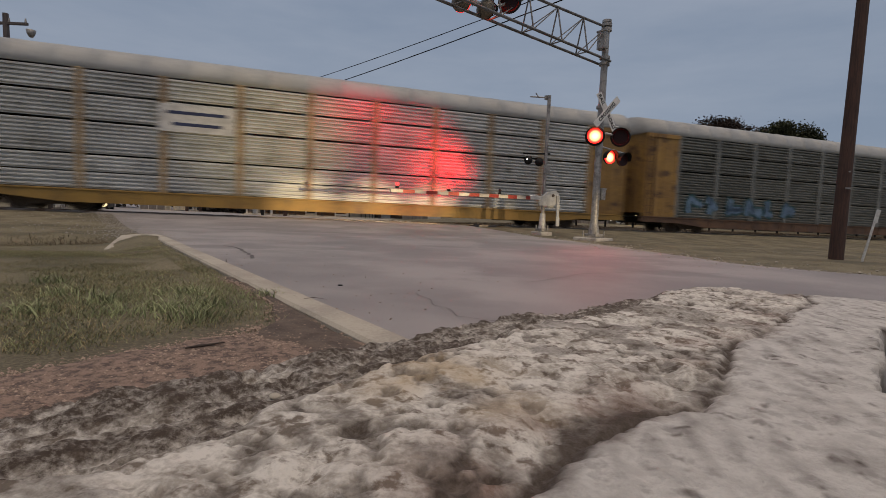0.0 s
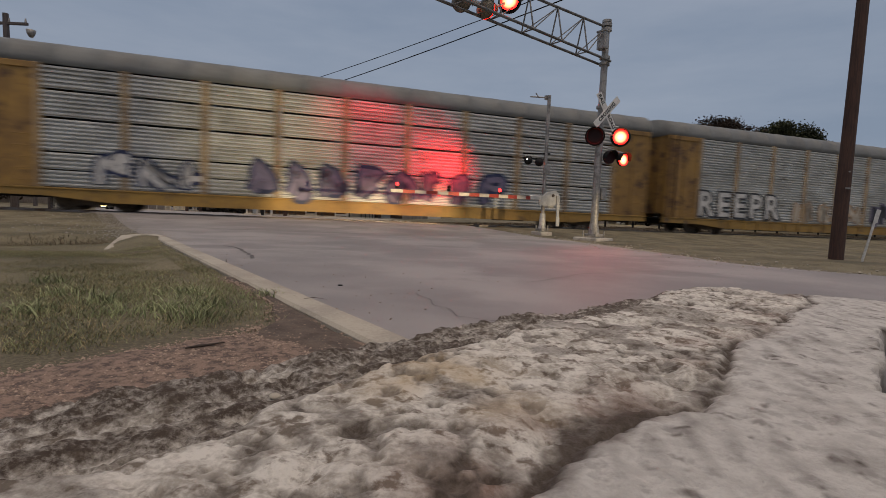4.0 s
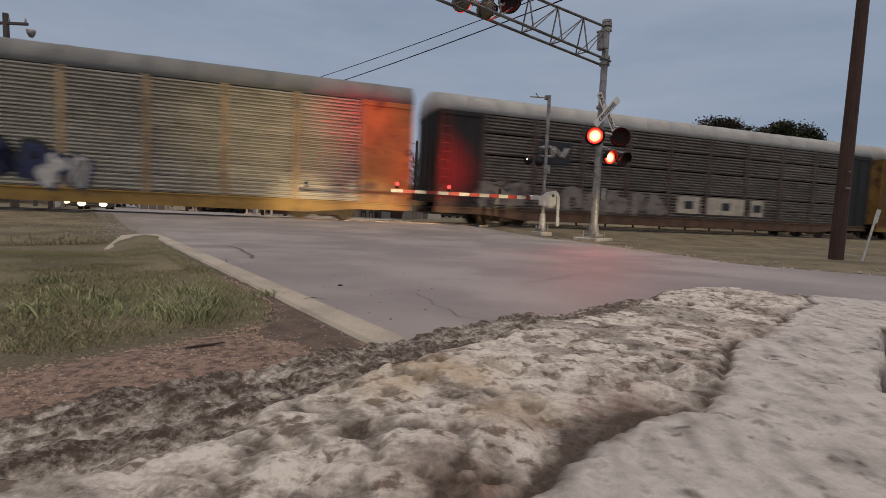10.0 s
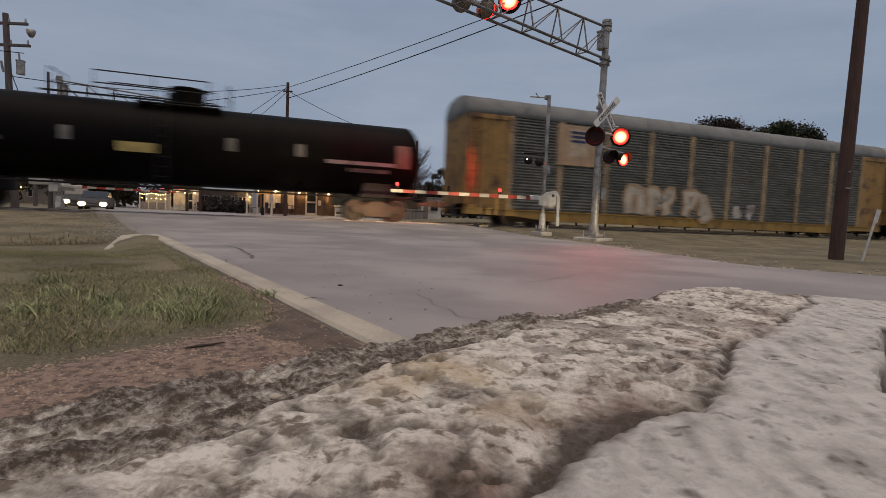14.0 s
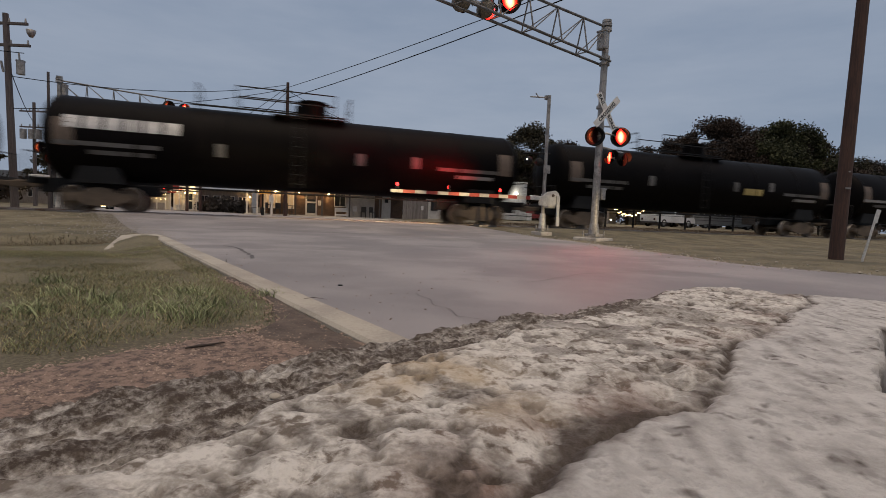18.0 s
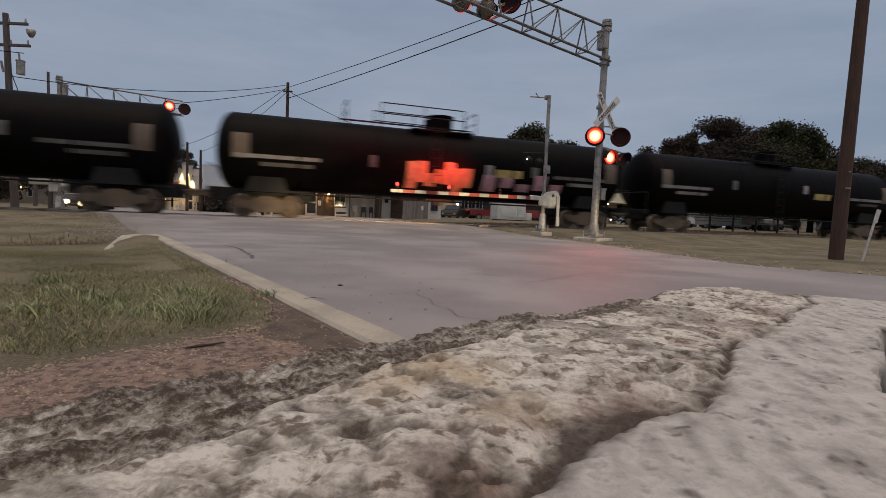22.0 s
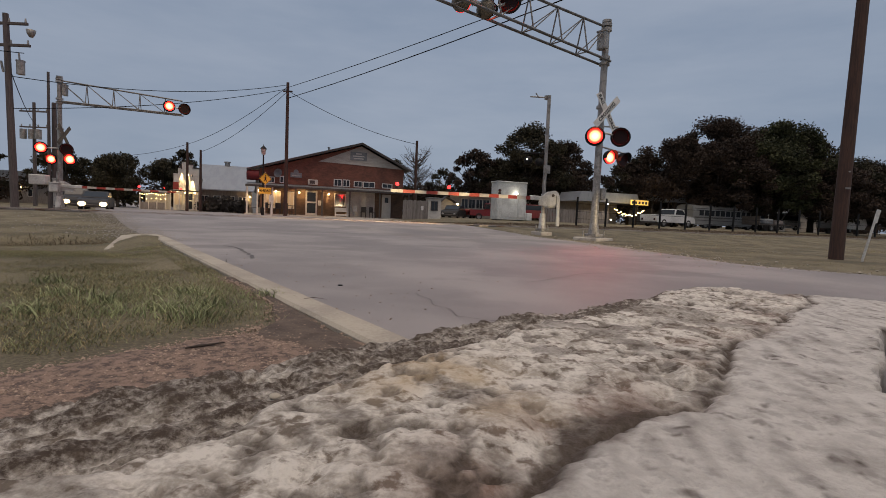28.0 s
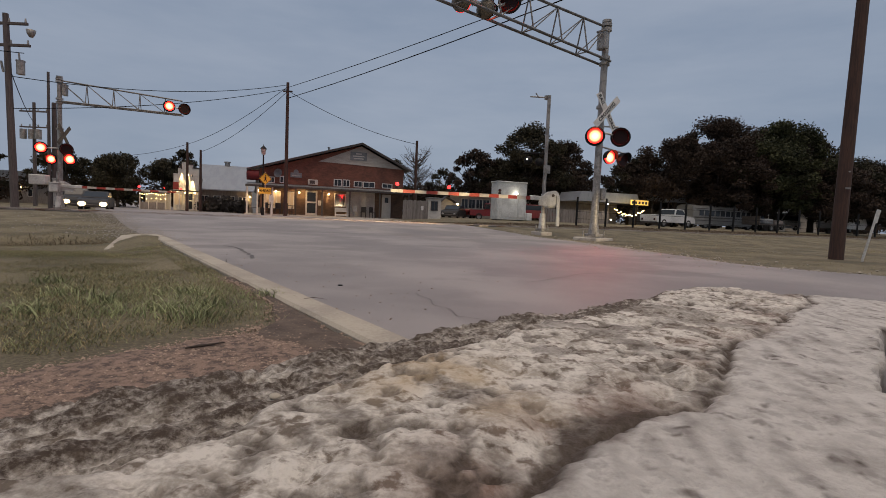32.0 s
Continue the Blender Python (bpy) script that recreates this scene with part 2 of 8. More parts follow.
M_ASPHALT = material("asphalt", (0.295, 0.275, 0.268), (0.18, 0.168, 0.168), 0.66, fine=110, broad=0.35, mix=0.5, bump=0.6, world_space=True, wear=(0.2, 0.185, 0.183), wear_at=0.5, wear_scale=0.5, depth=0.006)
M_TAR = material("tar", (0.14, 0.13, 0.128), (0.08, 0.075, 0.074), 0.7, fine=60, bump=0.2, world_space=True)
M_LOT = material("lot", (0.36, 0.33, 0.29), (0.24, 0.22, 0.2), 0.9, fine=30, broad=0.3, mix=0.8, bump=0.3, world_space=True)
M_SOIL = material("soil_and_dark", (0.19, 0.165, 0.104), (0.082, 0.071, 0.044), 0.95, fine=70, broad=0.8, mix=0.55, bump=0.8, world_space=True, wear=(0.1, 0.082, 0.05), wear_at=0.52, wear_scale=0.9, depth=0.03)
M_GRAVEL = material("red_gravel", (0.25, 0.178, 0.138), (0.08, 0.057, 0.046), 0.95, fine=150, broad=30, mix=0.5, bump=1.0, world_space=True, depth=0.012, wear=(0.12, 0.09, 0.07), wear_at=0.63, wear_scale=9)
M_STONE_BITS = material("gravel_bits", (0.42, 0.32, 0.25), (0.09, 0.062, 0.048), 0.9, fine=60, broad=130, mix=0.9, bump=0.3, world_space=True)
M_KERB = material("kerb_concrete", (0.40, 0.365, 0.30), (0.3, 0.27, 0.225), 0.85, fine=70, broad=2.5, bump=0.25, world_space=True, wear=(0.3, 0.27, 0.22), wear_at=0.64, wear_scale=4)
M_CONCRETE = material("concrete", (0.46, 0.43, 0.39), (0.3, 0.28, 0.25), 0.88, fine=45, broad=3, bump=0.3, wear=(0.2, 0.17, 0.14), wear_at=0.66)
M_BALLAST = material("ballast", (0.15, 0.135, 0.12), (0.05, 0.045, 0.042), 0.95, fine=16, broad=2, mix=0.9, bump=1.0, world_space=True, depth=0.05)
M_RAIL = material("rail_steel", (0.32, 0.29, 0.27), (0.16, 0.1, 0.07), 0.4, metal=0.85, fine=50, broad=2, world_space=True)
M_TIE = material("tie_wood", (0.13, 0.10, 0.08), (0.06, 0.05, 0.04), 0.9, stretch=(6, 1, 6), fine=20, broad=4, vary=0.25)
M_GALV = material("galvanised_mast", (0.36, 0.345, 0.325), (0.2, 0.19, 0.18), 0.5, metal=0.45, fine=18, broad=4, bump=0.05)
M_SILVER = material("silver_paint", (0.6, 0.59, 0.56), (0.42, 0.41, 0.39), 0.5, metal=0.3, fine=25, broad=3, bump=0.06, wear=(0.3, 0.24, 0.18), wear_at=0.68)
M_BLACK = material("black_paint", (0.012, 0.012, 0.012), (0.006, 0.006, 0.006), 0.6, fine=30, bump=0.05, spec=0.25)
M_DARKRED = material("unlit_red_lens", (0.03, 0.004, 0.004), (0.015, 0.003, 0.003), 0.45, fine=120, broad=30, bump=0.1, spec=0.25)
M_BRONZE = material("bronze_housing", (0.15, 0.125, 0.085), (0.08, 0.066, 0.045), 0.5, fine=20, broad=4, bump=0.05)
M_ARMWHITE = material("arm_white", (0.5, 0.46, 0.39), (0.36, 0.33, 0.28), 0.55, fine=20, broad=3, bump=0.04)
M_WHITE = material("sign_white", (0.72, 0.7, 0.66), (0.55, 0.53, 0.5), 0.5, fine=20, broad=3, bump=0.03)
M_REDBAND = material("sign_red", (0.36, 0.045, 0.025), (0.24, 0.03, 0.02), 0.45, fine=20, bump=0.03)
M_YELLOWSIGN = material("sign_yellow", (0.75, 0.42, 0.03), (0.6, 0.33, 0.02), 0.5, fine=20, bump=0.03)
M_POLE = material("pole_wood", (0.075, 0.04, 0.03), (0.03, 0.018, 0.015), 0.9, stretch=(9, 9, 0.7), fine=14, broad=3, mix=0.9, bump=0.5, depth=0.015)
M_POLEGREY = material("pole_wood_grey", (0.125, 0.105, 0.1), (0.06, 0.05, 0.048), 0.9, stretch=(9, 9, 0.7), fine=14, broad=3, mix=0.9, bump=0.5, depth=0.015)
M_WIRE = material("wire", (0.008, 0.008, 0.009), rough=0.85, bump=0, spec=0.1)
M_LIT = signal_glow("lit_red_lens", (1.0, 0.012, 0.008), (1.0, 0.42, 0.17), 0.28, 6.5)
M_LITSMALL = glowing("lit_red_bulb", (1.0, 0.016, 0.014), 9.0, (0.3, 0.01, 0.01))
M_LITWHITE = glowing("lit_white_bulb", (1.0, 0.85, 0.75), 6.0)
M_WARM = glowing("warm_bulb", (1.0, 0.66, 0.25), 10.0)
M_HEAD = glowing("headlight_glow", (1.0, 0.76, 0.36), 4.5)
M_GLASS = glass("dark_glass")
M_TYRE = material("tyre", (0.022, 0.022, 0.022), (0.012, 0.012, 0.012), 0.85, fine=40, bump=0.2)
M_RIM = material("wheel_rim", (0.3, 0.3, 0.3), (0.18, 0.18, 0.18), 0.4, metal=0.7, bump=0.05)

# ------------------------------------------------------------ ground, roads, kerb
def graded(points):
    out = []
    for a, b, step in points:
        out += list(np.arange(a, b, step))
    return np.array(out + [points[-1][1]])


def sheet(xs, ys, zfun):
    gx, gy = np.meshgrid(xs, ys)
    gz = zfun(gx, gy)
    v = np.stack([gx.ravel(), gy.ravel(), gz.ravel()], 1)
    w = len(xs)
    i = (np.arange(len(ys) - 1)[:, None] * w + np.arange(w - 1)[None, :]).ravel()
    return v.tolist(), np.stack([i, i + 1, i + w + 1, i + w], 1).tolist()


xs = graded([(-2600, -600, 400), (-600, -100, 50), (-100, -30, 5), (-30, -9, 0.8), (-9, 2, 0.16), (2, 14, 0.4), (14, 40, 2), (40, 120, 8), (120, 600, 60), (600, 2600, 400)])
ys = graded([(-600, -40, 80), (-40, -4, 4), (-4, 12, 0.16), (12, 34, 0.5), (34, 80, 3), (80, 300, 20), (300, 2600, 300)])
v, f = sheet(xs, ys, ground_z)
solo("ground", raw_mesh("ground", v, f, M_SOIL, True), None, "dry patchy earth with thin grass under a dusk sky", "ground", kind="structure")

LEFT = [(0.9, 0.4), (0.3, 1.28), (-0.13, 1.85), (-1.0, 3.01), (-2.3, 4.74), (-3.4, 6.2), (-4.6, 7.8), (-6.5, 10.3), (-9, 13.65), (-11, 16.3), (-12.4, 18.2),
        (-13.6, 19.8), (-15.2, 22), (-18, 26), (-22, 31), (-27, 38), (-34, 48), (-54, 76), (-140, 190)]
RIGHT = [(60, -16), (34, -6), (20, 0.4), (12, 4.2), (8, 6.2), (6.36, 7.0), (5.12, 7.9), (4.7, 9.6), (4.32, 11.9), (3.57, 15.1), (2.5, 18.2),
         (1.2, 21.2), (-0.3, 24.3), (-3, 28.6), (-6.5, 33.0), (-11, 37.4), (-17, 45), (-39, 76), (-122, 190)]


def road_sheet(left, right, n_long, n_wide, lift):
    v, f = [], []
    rows = []
    for i in range(len(left) - 1):
        for k in range(n_long):
            rows.append((i, k / n_long))
    rows.append((len(left) - 2, 1.0))
    for i, t in rows:
        a = Vector(left[i]).lerp(Vector(left[i + 1]), t)
        b = Vector(right[i]).lerp(Vector(right[i + 1]), t)
        for j in range(n_wide + 1):
            w = j / n_wide
            p = a.lerp(b, w)
            # a ragged outer edge
            if j == n_wide:
                p += Vector((noise.noise((p.x * 1.3, p.y * 1.3, 2.0)), noise.noise((p.x * 1.3, p.y * 1.3, 7.0)))) * 0.16
            v.append((p.x, p.y, float(road_z(p.x, p.y)) + lift))
    w = n_wide + 1
    for r in range(len(rows) - 1):
        f += [(r * w + j, r * w + j + 1, (r + 1) * w + j + 1, (r + 1) * w + j) for j in range(n_wide)]
    return v, f


v, f = road_sheet(LEFT, RIGHT, 6, 30, 0.0)
solo("road", raw_mesh("road", v, f, M_ASPHALT, True), None, "worn grey asphalt road that crosses the railway track", "road", kind="structure")

# light gravel lot in front of the brick building and the sheds
v, f = road_sheet([(-8.5, 34.6), (-3, 29.6), (1.5, 31), (14, 34.4), (40, 43), (80, 57)], [(-15, 40.9), (-9, 40.9), (-2, 41), (10, 46), (38, 55), (78, 69)], 5, 10, 0.012)
solo("gravel_lot", raw_mesh("gravel_lot", v, f, M_LOT, True), None, "pale gravel lot in front of the brick building", "ground", kind="structure")
v, f = road_sheet([(2.4, 28.0), (14, 31.9), (60, 47)], [(2.2, 29.2), (13.6, 33.2), (59.6, 48.4)], 6, 4, 0.006)
solo("dirt_path", raw_mesh("dirt_path", v, f, M_LOT, True), None, "pale dirt strip beside the railway fence", "ground", kind="structure")

# dark dead-leaf ground between the track and the dirt strip
v, f = [], []
for i in range(70):
    s_ = 6.9 + i * 0.8
    for j in range(9):
        d_ = 24.9 + 4.4 * j / 8 + 0.5 * noise.noise((s_ * 0.7, j, 2.0)) * (j in (0, 8))
        p = U * (s_ - 0.3 * (d_ - 25) * (i == 0)) + N * d_
        v.append((p.x, p.y, float(ground_z(p.x, p.y)) + (0.02 if 0 < j < 8 else -0.01)))
f = [(r_ * 9 + j, r_ * 9 + 9 + j, r_ * 9 + 10 + j, r_ * 9 + j + 1) for r_ in range(69) for j in range(8)]
M_LEAFEARTH = material("leaf_litter", (0.12, 0.088, 0.06), (0.045, 0.034, 0.025), 0.95, fine=14, broad=1.2, mix=0.9, bump=0.9, world_space=True, depth=0.04, wear=(0.2, 0.17, 0.11), wear_at=0.58, wear_scale=0.8)
solo("leafy_ground", raw_mesh("leafy_ground", v, f, M_LEAFEARTH, True), None, "dark ground with dead leaves beside the track", "ground", kind="structure")

# red gravel between the rock and the lawn
v, f = [], []
edge_in = [(-4.6, -2.5), (-2.3, 0.2), (-1.33, 1.47), (-1.15, 1.71), (-1.0, 1.94), (-0.87, 2.2), (-0.68, 2.25), (-0.34, 1.98)]
edge_out = [(-1.4, -2.5), (-0.9, -0.4), (-0.5, 0.0), (-0.2, 0.3), (0.1, 0.6), (0.2, 0.85), (0.3, 1.0), (0.3, 1.22)]
n_w = 16
for i, (a, b) in enumerate(zip(edge_in, edge_out)):
    for t in ([0, 0.2, 0.4, 0.6, 0.8] if i < len(edge_in) - 1 else [0]):
        a2, b2 = Vector(a), Vector(b)
        if t:
            a2, b2 = a2.lerp(Vector(edge_in[i + 1]), t), b2.lerp(Vector(edge_out[i + 1]), t)
        a2 += Vector((noise.noise((a2.x * 4, a2.y * 4, 1)), noise.noise((a2.x * 4, a2.y * 4, 5)))) * 0.12
        for j in range(n_w + 1):
            p = a2.lerp(b2, j / n_w)
            lift = 0.012 * min(1.0, j / 2.0)
            v.append((p.x, p.y, float(ground_z(p.x, p.y)) + lift - (0.02 if j == 0 else 0) + 0.006 * noise.noise((p.x * 7, p.y * 7, 3))))
rows = len(v) // (n_w + 1)
f = [(r * (n_w + 1) + j, r * (n_w + 1) + j + 1, (r + 1) * (n_w + 1) + j + 1, (r + 1) * (n_w + 1) + j) for r in range(rows - 1) for j in range(n_w)]
solo("gravel_verge", raw_mesh("gravel_verge", v, f, M_GRAVEL, True), None, "reddish crushed granite gravel beside the kerb", "ground", kind="structure")


def scatter_stones(name, spots, sizes, mat, label, seed, category="gravel"):
    rng = np.random.default_rng(seed)
    base = np.array([(1, 0, 0), (-1, 0, 0), (0, 1, 0), (0, -1, 0), (0, 0, 1), (0, 0, -1)], float)
    tri = np.array([(0, 2, 4), (2, 1, 4), (1, 3, 4), (3, 0, 4), (2, 0, 5), (1, 2, 5), (3, 1, 5), (0, 3, 5)])
    n = len(spots)
    vs = base[None] * (0.7 + 0.6 * rng.random((n, 6, 1))) * sizes[:, None, None]
    vs[:, :, 2] *= 0.65
    a = rng.random(n) * 6.28
    c, s = np.cos(a)[:, None], np.sin(a)[:, None]
    x, y = vs[:, :, 0] * c - vs[:, :, 1] * s, vs[:, :, 0] * s + vs[:, :, 1] * c
    vs = np.stack([x, y, vs[:, :, 2]], 2) + spots[:, None, :]
    fs = (tri[None] + 6 * np.arange(n)[:, None, None]).reshape(-1, 3)
    return solo(name, raw_mesh(name, vs.reshape(-1, 3).tolist(), fs.tolist(), mat), None, label, category, kind="stuff")


rng = np.random.default_rng(4)
t, w = rng.random(26000) * (len(edge_in) - 1), rng.random(26000)
ei, eo = np.array(edge_in), np.array(edge_out)
i0 = t.astype(int)
ft = (t - i0)[:, None]
pa, pb = ei[i0] * (1 - ft) + ei[i0 + 1] * ft, eo[i0] * (1 - ft) + eo[i0 + 1] * ft
p = pa * (1 - w[:, None]) + pb * w[:, None]
sp = np.column_stack([p, ground_z(p[:, 0], p[:, 1]) + 0.013 * np.clip(w * 7, 0, 1) - 0.003])
scatter_stones("loose_gravel", sp, 0.0015 + 0.009 * rng.random(26000) ** 4, M_STONE_BITS, "loose reddish and pale gravel stones", 5)
# grit on the asphalt along the kerb and before the rock
q = np.column_stack([rng.uniform(-3.5, 1.6, 900), rng.uniform(1.6, 6.5, 900)])
kq = kerb_side(q[:, 0], q[:, 1])
q = q[(kq < -0.02) & (rng.random(900) < np.exp(kq * 1.1) + 0.12)]
scatter_stones("road_grit", np.column_stack([q, road_z(q[:, 0], q[:, 1]) + 0.002]), 0.003 + 0.008 * rng.random(len(q)) ** 3, M_STONE_BITS, "scattered grit on the asphalt beside the kerb", 6)

# pale gravel along the road's outer edge and round the signal footing
q = np.column_stack([rng.uniform(2.6, 8.0, 6000), rng.uniform(7.0, 19.0, 6000)])
rr_ = np.array(RIGHT[3:12])
near_edge = np.min(np.hypot(q[:, 0][:, None] - np.interp(np.linspace(0, 8, 90), range(9), rr_[:, 0])[None], q[:, 1][:, None] - np.interp(np.linspace(0, 8, 90), range(9), rr_[:, 1])[None]), axis=1)
q = q[rng.random(len(q)) < np.exp(-(near_edge / 0.28) ** 2) + 0.12 * np.exp(-(near_edge / 0.9) ** 2)]
scatter_stones("edge_gravel", np.column_stack([q, np.maximum(road_z(q[:, 0], q[:, 1]), ground_z(q[:, 0], q[:, 1])) + 0.004]), 0.008 + 0.025 * rng.random(len(q)) ** 4, M_KERB, "pale gravel along the asphalt edge", 7)

# grit that blurs the asphalt's edge beyond the kerb's end
t_ = rng.random(7000) * 4.0
lx, ly = np.interp(t_, range(5), [p[0] for p in LEFT[6:11]]), np.interp(t_, range(5), [p[1] for p in LEFT[6:11]])
q = np.column_stack([lx, ly]) + rng.normal(size=(7000, 2)) * 0.32
scatter_stones("edge_grit", np.column_stack([q, np.maximum(road_z(q[:, 0], q[:, 1]), ground_z(q[:, 0], q[:, 1])) + 0.003]), 0.004 + 0.013 * rng.random(len(q)) ** 3, M_LOT, "grey grit along the asphalt edge", 18)

# pale stones in the rough ground between the lawn and the track
q = np.column_stack([rng.uniform(-19, -4.6, 2400), rng.uniform(8.0, 20.0, 2400)])
dq = across(q[:, 0], q[:, 1])
q = q[(kerb_side(q[:, 0], q[:, 1]) > 0.25) & (dq > 10.5) & (dq < 19.0)]
scatter_stones("verge_gravel", np.column_stack([q, ground_z(q[:, 0], q[:, 1]) + 0.004]), 0.006 + 0.024 * rng.random(len(q)) ** 3, M_LOT, "pale stones scattered over the rough verge", 17)

# kerb: along the road, then a short wing that falls to the ditch
g = G()
line = [(0.2, 1.56, -0.1), (-0.054, 1.907, -0.1), (-1.554, 3.907, -0.1), (-3.054, 5.907, -0.1), (-4.344, 7.637, -0.1), (-4.6, 7.89, -0.1), (-4.9, 7.84, -0.105), (-4.94, 7.5, -0.115), (-4.68, 6.95, -0.15), (-4.36, 6.3, -0.2), (-4.15, 5.85, -0.26)]
ring = []
for i, p in enumerate(line):
    a, b = Vector(line[max(i - 1, 0)][:2]), Vector(line[min(i + 1, len(line) - 1)][:2])
    w = (b - a).normalized()
    left = Vector((-w.y, w.x))
    q = Vector(p[:2])
    o, c = q + left * 0.182, q
    z = p[2]
    ring.append([(c.x, c.y, z - 0.35), (c.x, c.y, z - 0.02), (c.x + left.x * 0.02, c.y + left.y * 0.02, z), (o.x - left.x * 0.015, o.y - left.y * 0.015, z + 0.003), (o.x, o.y, z - 0.012), (o.x, o.y, z - 0.35)])
vv = [q for r in ring for q in r]
g.add(vv, [(i * 6 + k, i * 6 + (k + 1) % 6, (i + 1) * 6 + (k + 1) % 6, (i + 1) * 6 + k) for i in range(len(line) - 1) for k in range(6)])
g.add(vv, [tuple(range(6)), tuple(range(len(vv) - 6, len(vv)))[::-1]])
solo("kerb", g, M_KERB, "pale worn concrete kerb between lawn and asphalt", "kerb", kind="structure")


# dark bare earth between the lawn and the kerb
M_EARTH = material("dark_earth", (0.13, 0.098, 0.076), (0.05, 0.038, 0.031), 0.95, fine=120, broad=9, mix=0.8, bump=0.9, world_space=True, depth=0.015)
v = []
for i in range(61):
    yy = i / 60 * 2.2
    base = Vector((-0.13 - 0.6 * yy, 1.85 + 0.8 * yy))
    wide = (0.3 - 0.24 * smooth(0.35, 1.3, yy)) * (1 + 0.5 * noise.noise((yy * 3.1, 0.0, 4.0)))
    for j in range(7):
        k_ = 0.08 + float(wide) * j / 6
        p = base + Vector((-0.8, -0.6)) * k_
        v.append((p.x, p.y, float(ground_z(p.x, p.y)) + (0.016 if 0 < j < 6 else -0.004) + 0.006 * noise.noise((p.x * 9, p.y * 9, 1))))
f = [(r_ * 7 + j, r_ * 7 + j + 1, r_ * 7 + j + 8, r_ * 7 + j + 7) for r_ in range(60) for j in range(6)]
q = np.array(v)[rng.integers(0, len(v), 2600)] + np.column_stack([rng.normal(size=(2600, 2)) * 0.035, np.zeros(2600)])
q[:, 2] = ground_z(q[:, 0], q[:, 1]) + 0.012
q = q[kerb_side(q[:, 0], q[:, 1]) > 0.1]
scatter_stones("earth_pebbles", q, 0.002 + 0.009 * rng.random(len(q)) ** 3, M_STONE_BITS, "small pale pebbles in the bare earth beside the kerb", 19)
solo("bare_earth", raw_mesh("bare_earth", v, f, M_EARTH, True), None, "dark bare earth along the kerb", "ground", kind="structure")


# tar seams and patch edges on the asphalt
def seam(pts, width, name="tar_seam"):
    g = G()
    pts = [Vector(q) for q in pts]
    fine = []
    for a, b in zip(pts, pts[1:]):
        fine += [a.lerp(b, k / 8) for k in range(8)]
    fine.append(pts[-1])
    v = []
    for i, q in enumerate(fine):
        w = (fine[min(i + 1, len(fine) - 1)] - fine[max(i - 1, 0)]).normalized()
        nrm = Vector((-w.y, w.x))
        jit = Vector((noise.noise((q.x * 5, q.y * 5, 0)), noise.noise((q.x * 5, q.y * 5, 4)))) * 0.05
        ww = width * (0.6 + 0.8 * abs(noise.noise((q.x * 9, q.y * 9, 8))))
        for sgn in (-1, 1):
            r = q + jit + nrm * ww * sgn
            v.append((r.x, r.y, float(road_z(r.x, r.y)) + 0.004))
    g.add(v, [(2 * i, 2 * i + 1, 2 * i + 3, 2 * i + 2) for i in range(len(fine) - 1)])
    return solo(name, g, M_TAR, "dark crack in the worn asphalt", "crack", kind="structure")


seam([(-0.2, 3.75), (-0.02, 3.3), (0.1, 2.95), (0.28, 2.82), (0.5, 2.95)], 0.004)
seam([(-3.3, 7.4), (-2.9, 7.0), (-2.4, 6.1), (-2.2, 5.7)], 0.03)
seam([(-4.2, 8.6), (-1.5, 9.0), (1.0, 9.6), (3.2, 10.4)], 0.008)
seam([(-6.5, 12.5), (-3, 13.2), (0.5, 14.6), (2.6, 15.3)], 0.03)
seam([(-12.2, 18.9), (-6, 20.6), (0.8, 22.6)], 0.05)
seam([(0.8, 4.6), (1.6, 5.6), (2.6, 6.2), (4.4, 6.4)], 0.006)

# ------------------------------------------------------------ the track
g = G()
prof = [(-2.75, -0.34), (-1.75, -0.185), (1.75, -0.185), (2.75, -0.34)]
TR = Matrix.Translation(N * CENTRE) @ pose(0, 0, 0, 0, 0, TRACK_TURN)
for a, b in ((-900, -6.6), (7.1, 900)):
    g.prism(prof, a, b, axis=0, m=TR)
track_bed = solo("track_bed", g, M_BALLAST, "grey stone ballast under the railway track", "track bed", kind="structure")
for side in (-0.755, 0.755):
    g = G()
    rp = [(-0.07, -0.17), (0.07, -0.17), (0.07, -0.155), (0.012, -0.13), (0.012, -0.045), (0.036, -0.035), (0.036, -0.004), (0.03, 0.0), (-0.03, 0.0), (-0.036, -0.004), (-0.036, -0.035), (-0.012, -0.045), (-0.012, -0.13), (-0.07, -0.155)]
    g.prism([(y + side, z) for y, z in rp], -900, 900, axis=0, m=TR)
    solo("rail", g, M_RAIL, "steel rail with a worn bright head", "rail", kind="structure")
crossing = thing("track_crossing", TR, "worn grey crossing panels between the rails", "crossing", kind="structure")
for k in range(6):
    for y0, y1 in ((-0.66, 0.66), (-1.5, -0.85), (0.85, 1.5)):
        part("crossing_panel", G().box(-6.2 + k * 2.34, y0, -0.25, -3.9 + k * 2.34, y1, -0.012 - 0.004 * (k % 2), 0.012), M_ASPHALT, crossing)
tie = G().box(-0.115, -1.3, -0.33, 0.115, 1.3, -0.172, 0.012).mesh("tie", M_TIE)
for k in range(-60, 110):
    s = k * 0.55
    if -6.9 < s < 7.4:
        continue
    ob = new("railway_tie", tie)
    ob.matrix_world = TR @ pose(s, 0, 0, 0, 0, random.uniform(-0.6, 0.6))
    ob.parent = track_bed
    ob.matrix_parent_inverse = track_bed.matrix_world.inverted()
rng = np.random.default_rng(8)
s = np.concatenate([rng.uniform(-26, -6.7, 4200), rng.uniform(7.2, 40, 3200)])
e = rng.uniform(-2.7, -0.9, len(s))
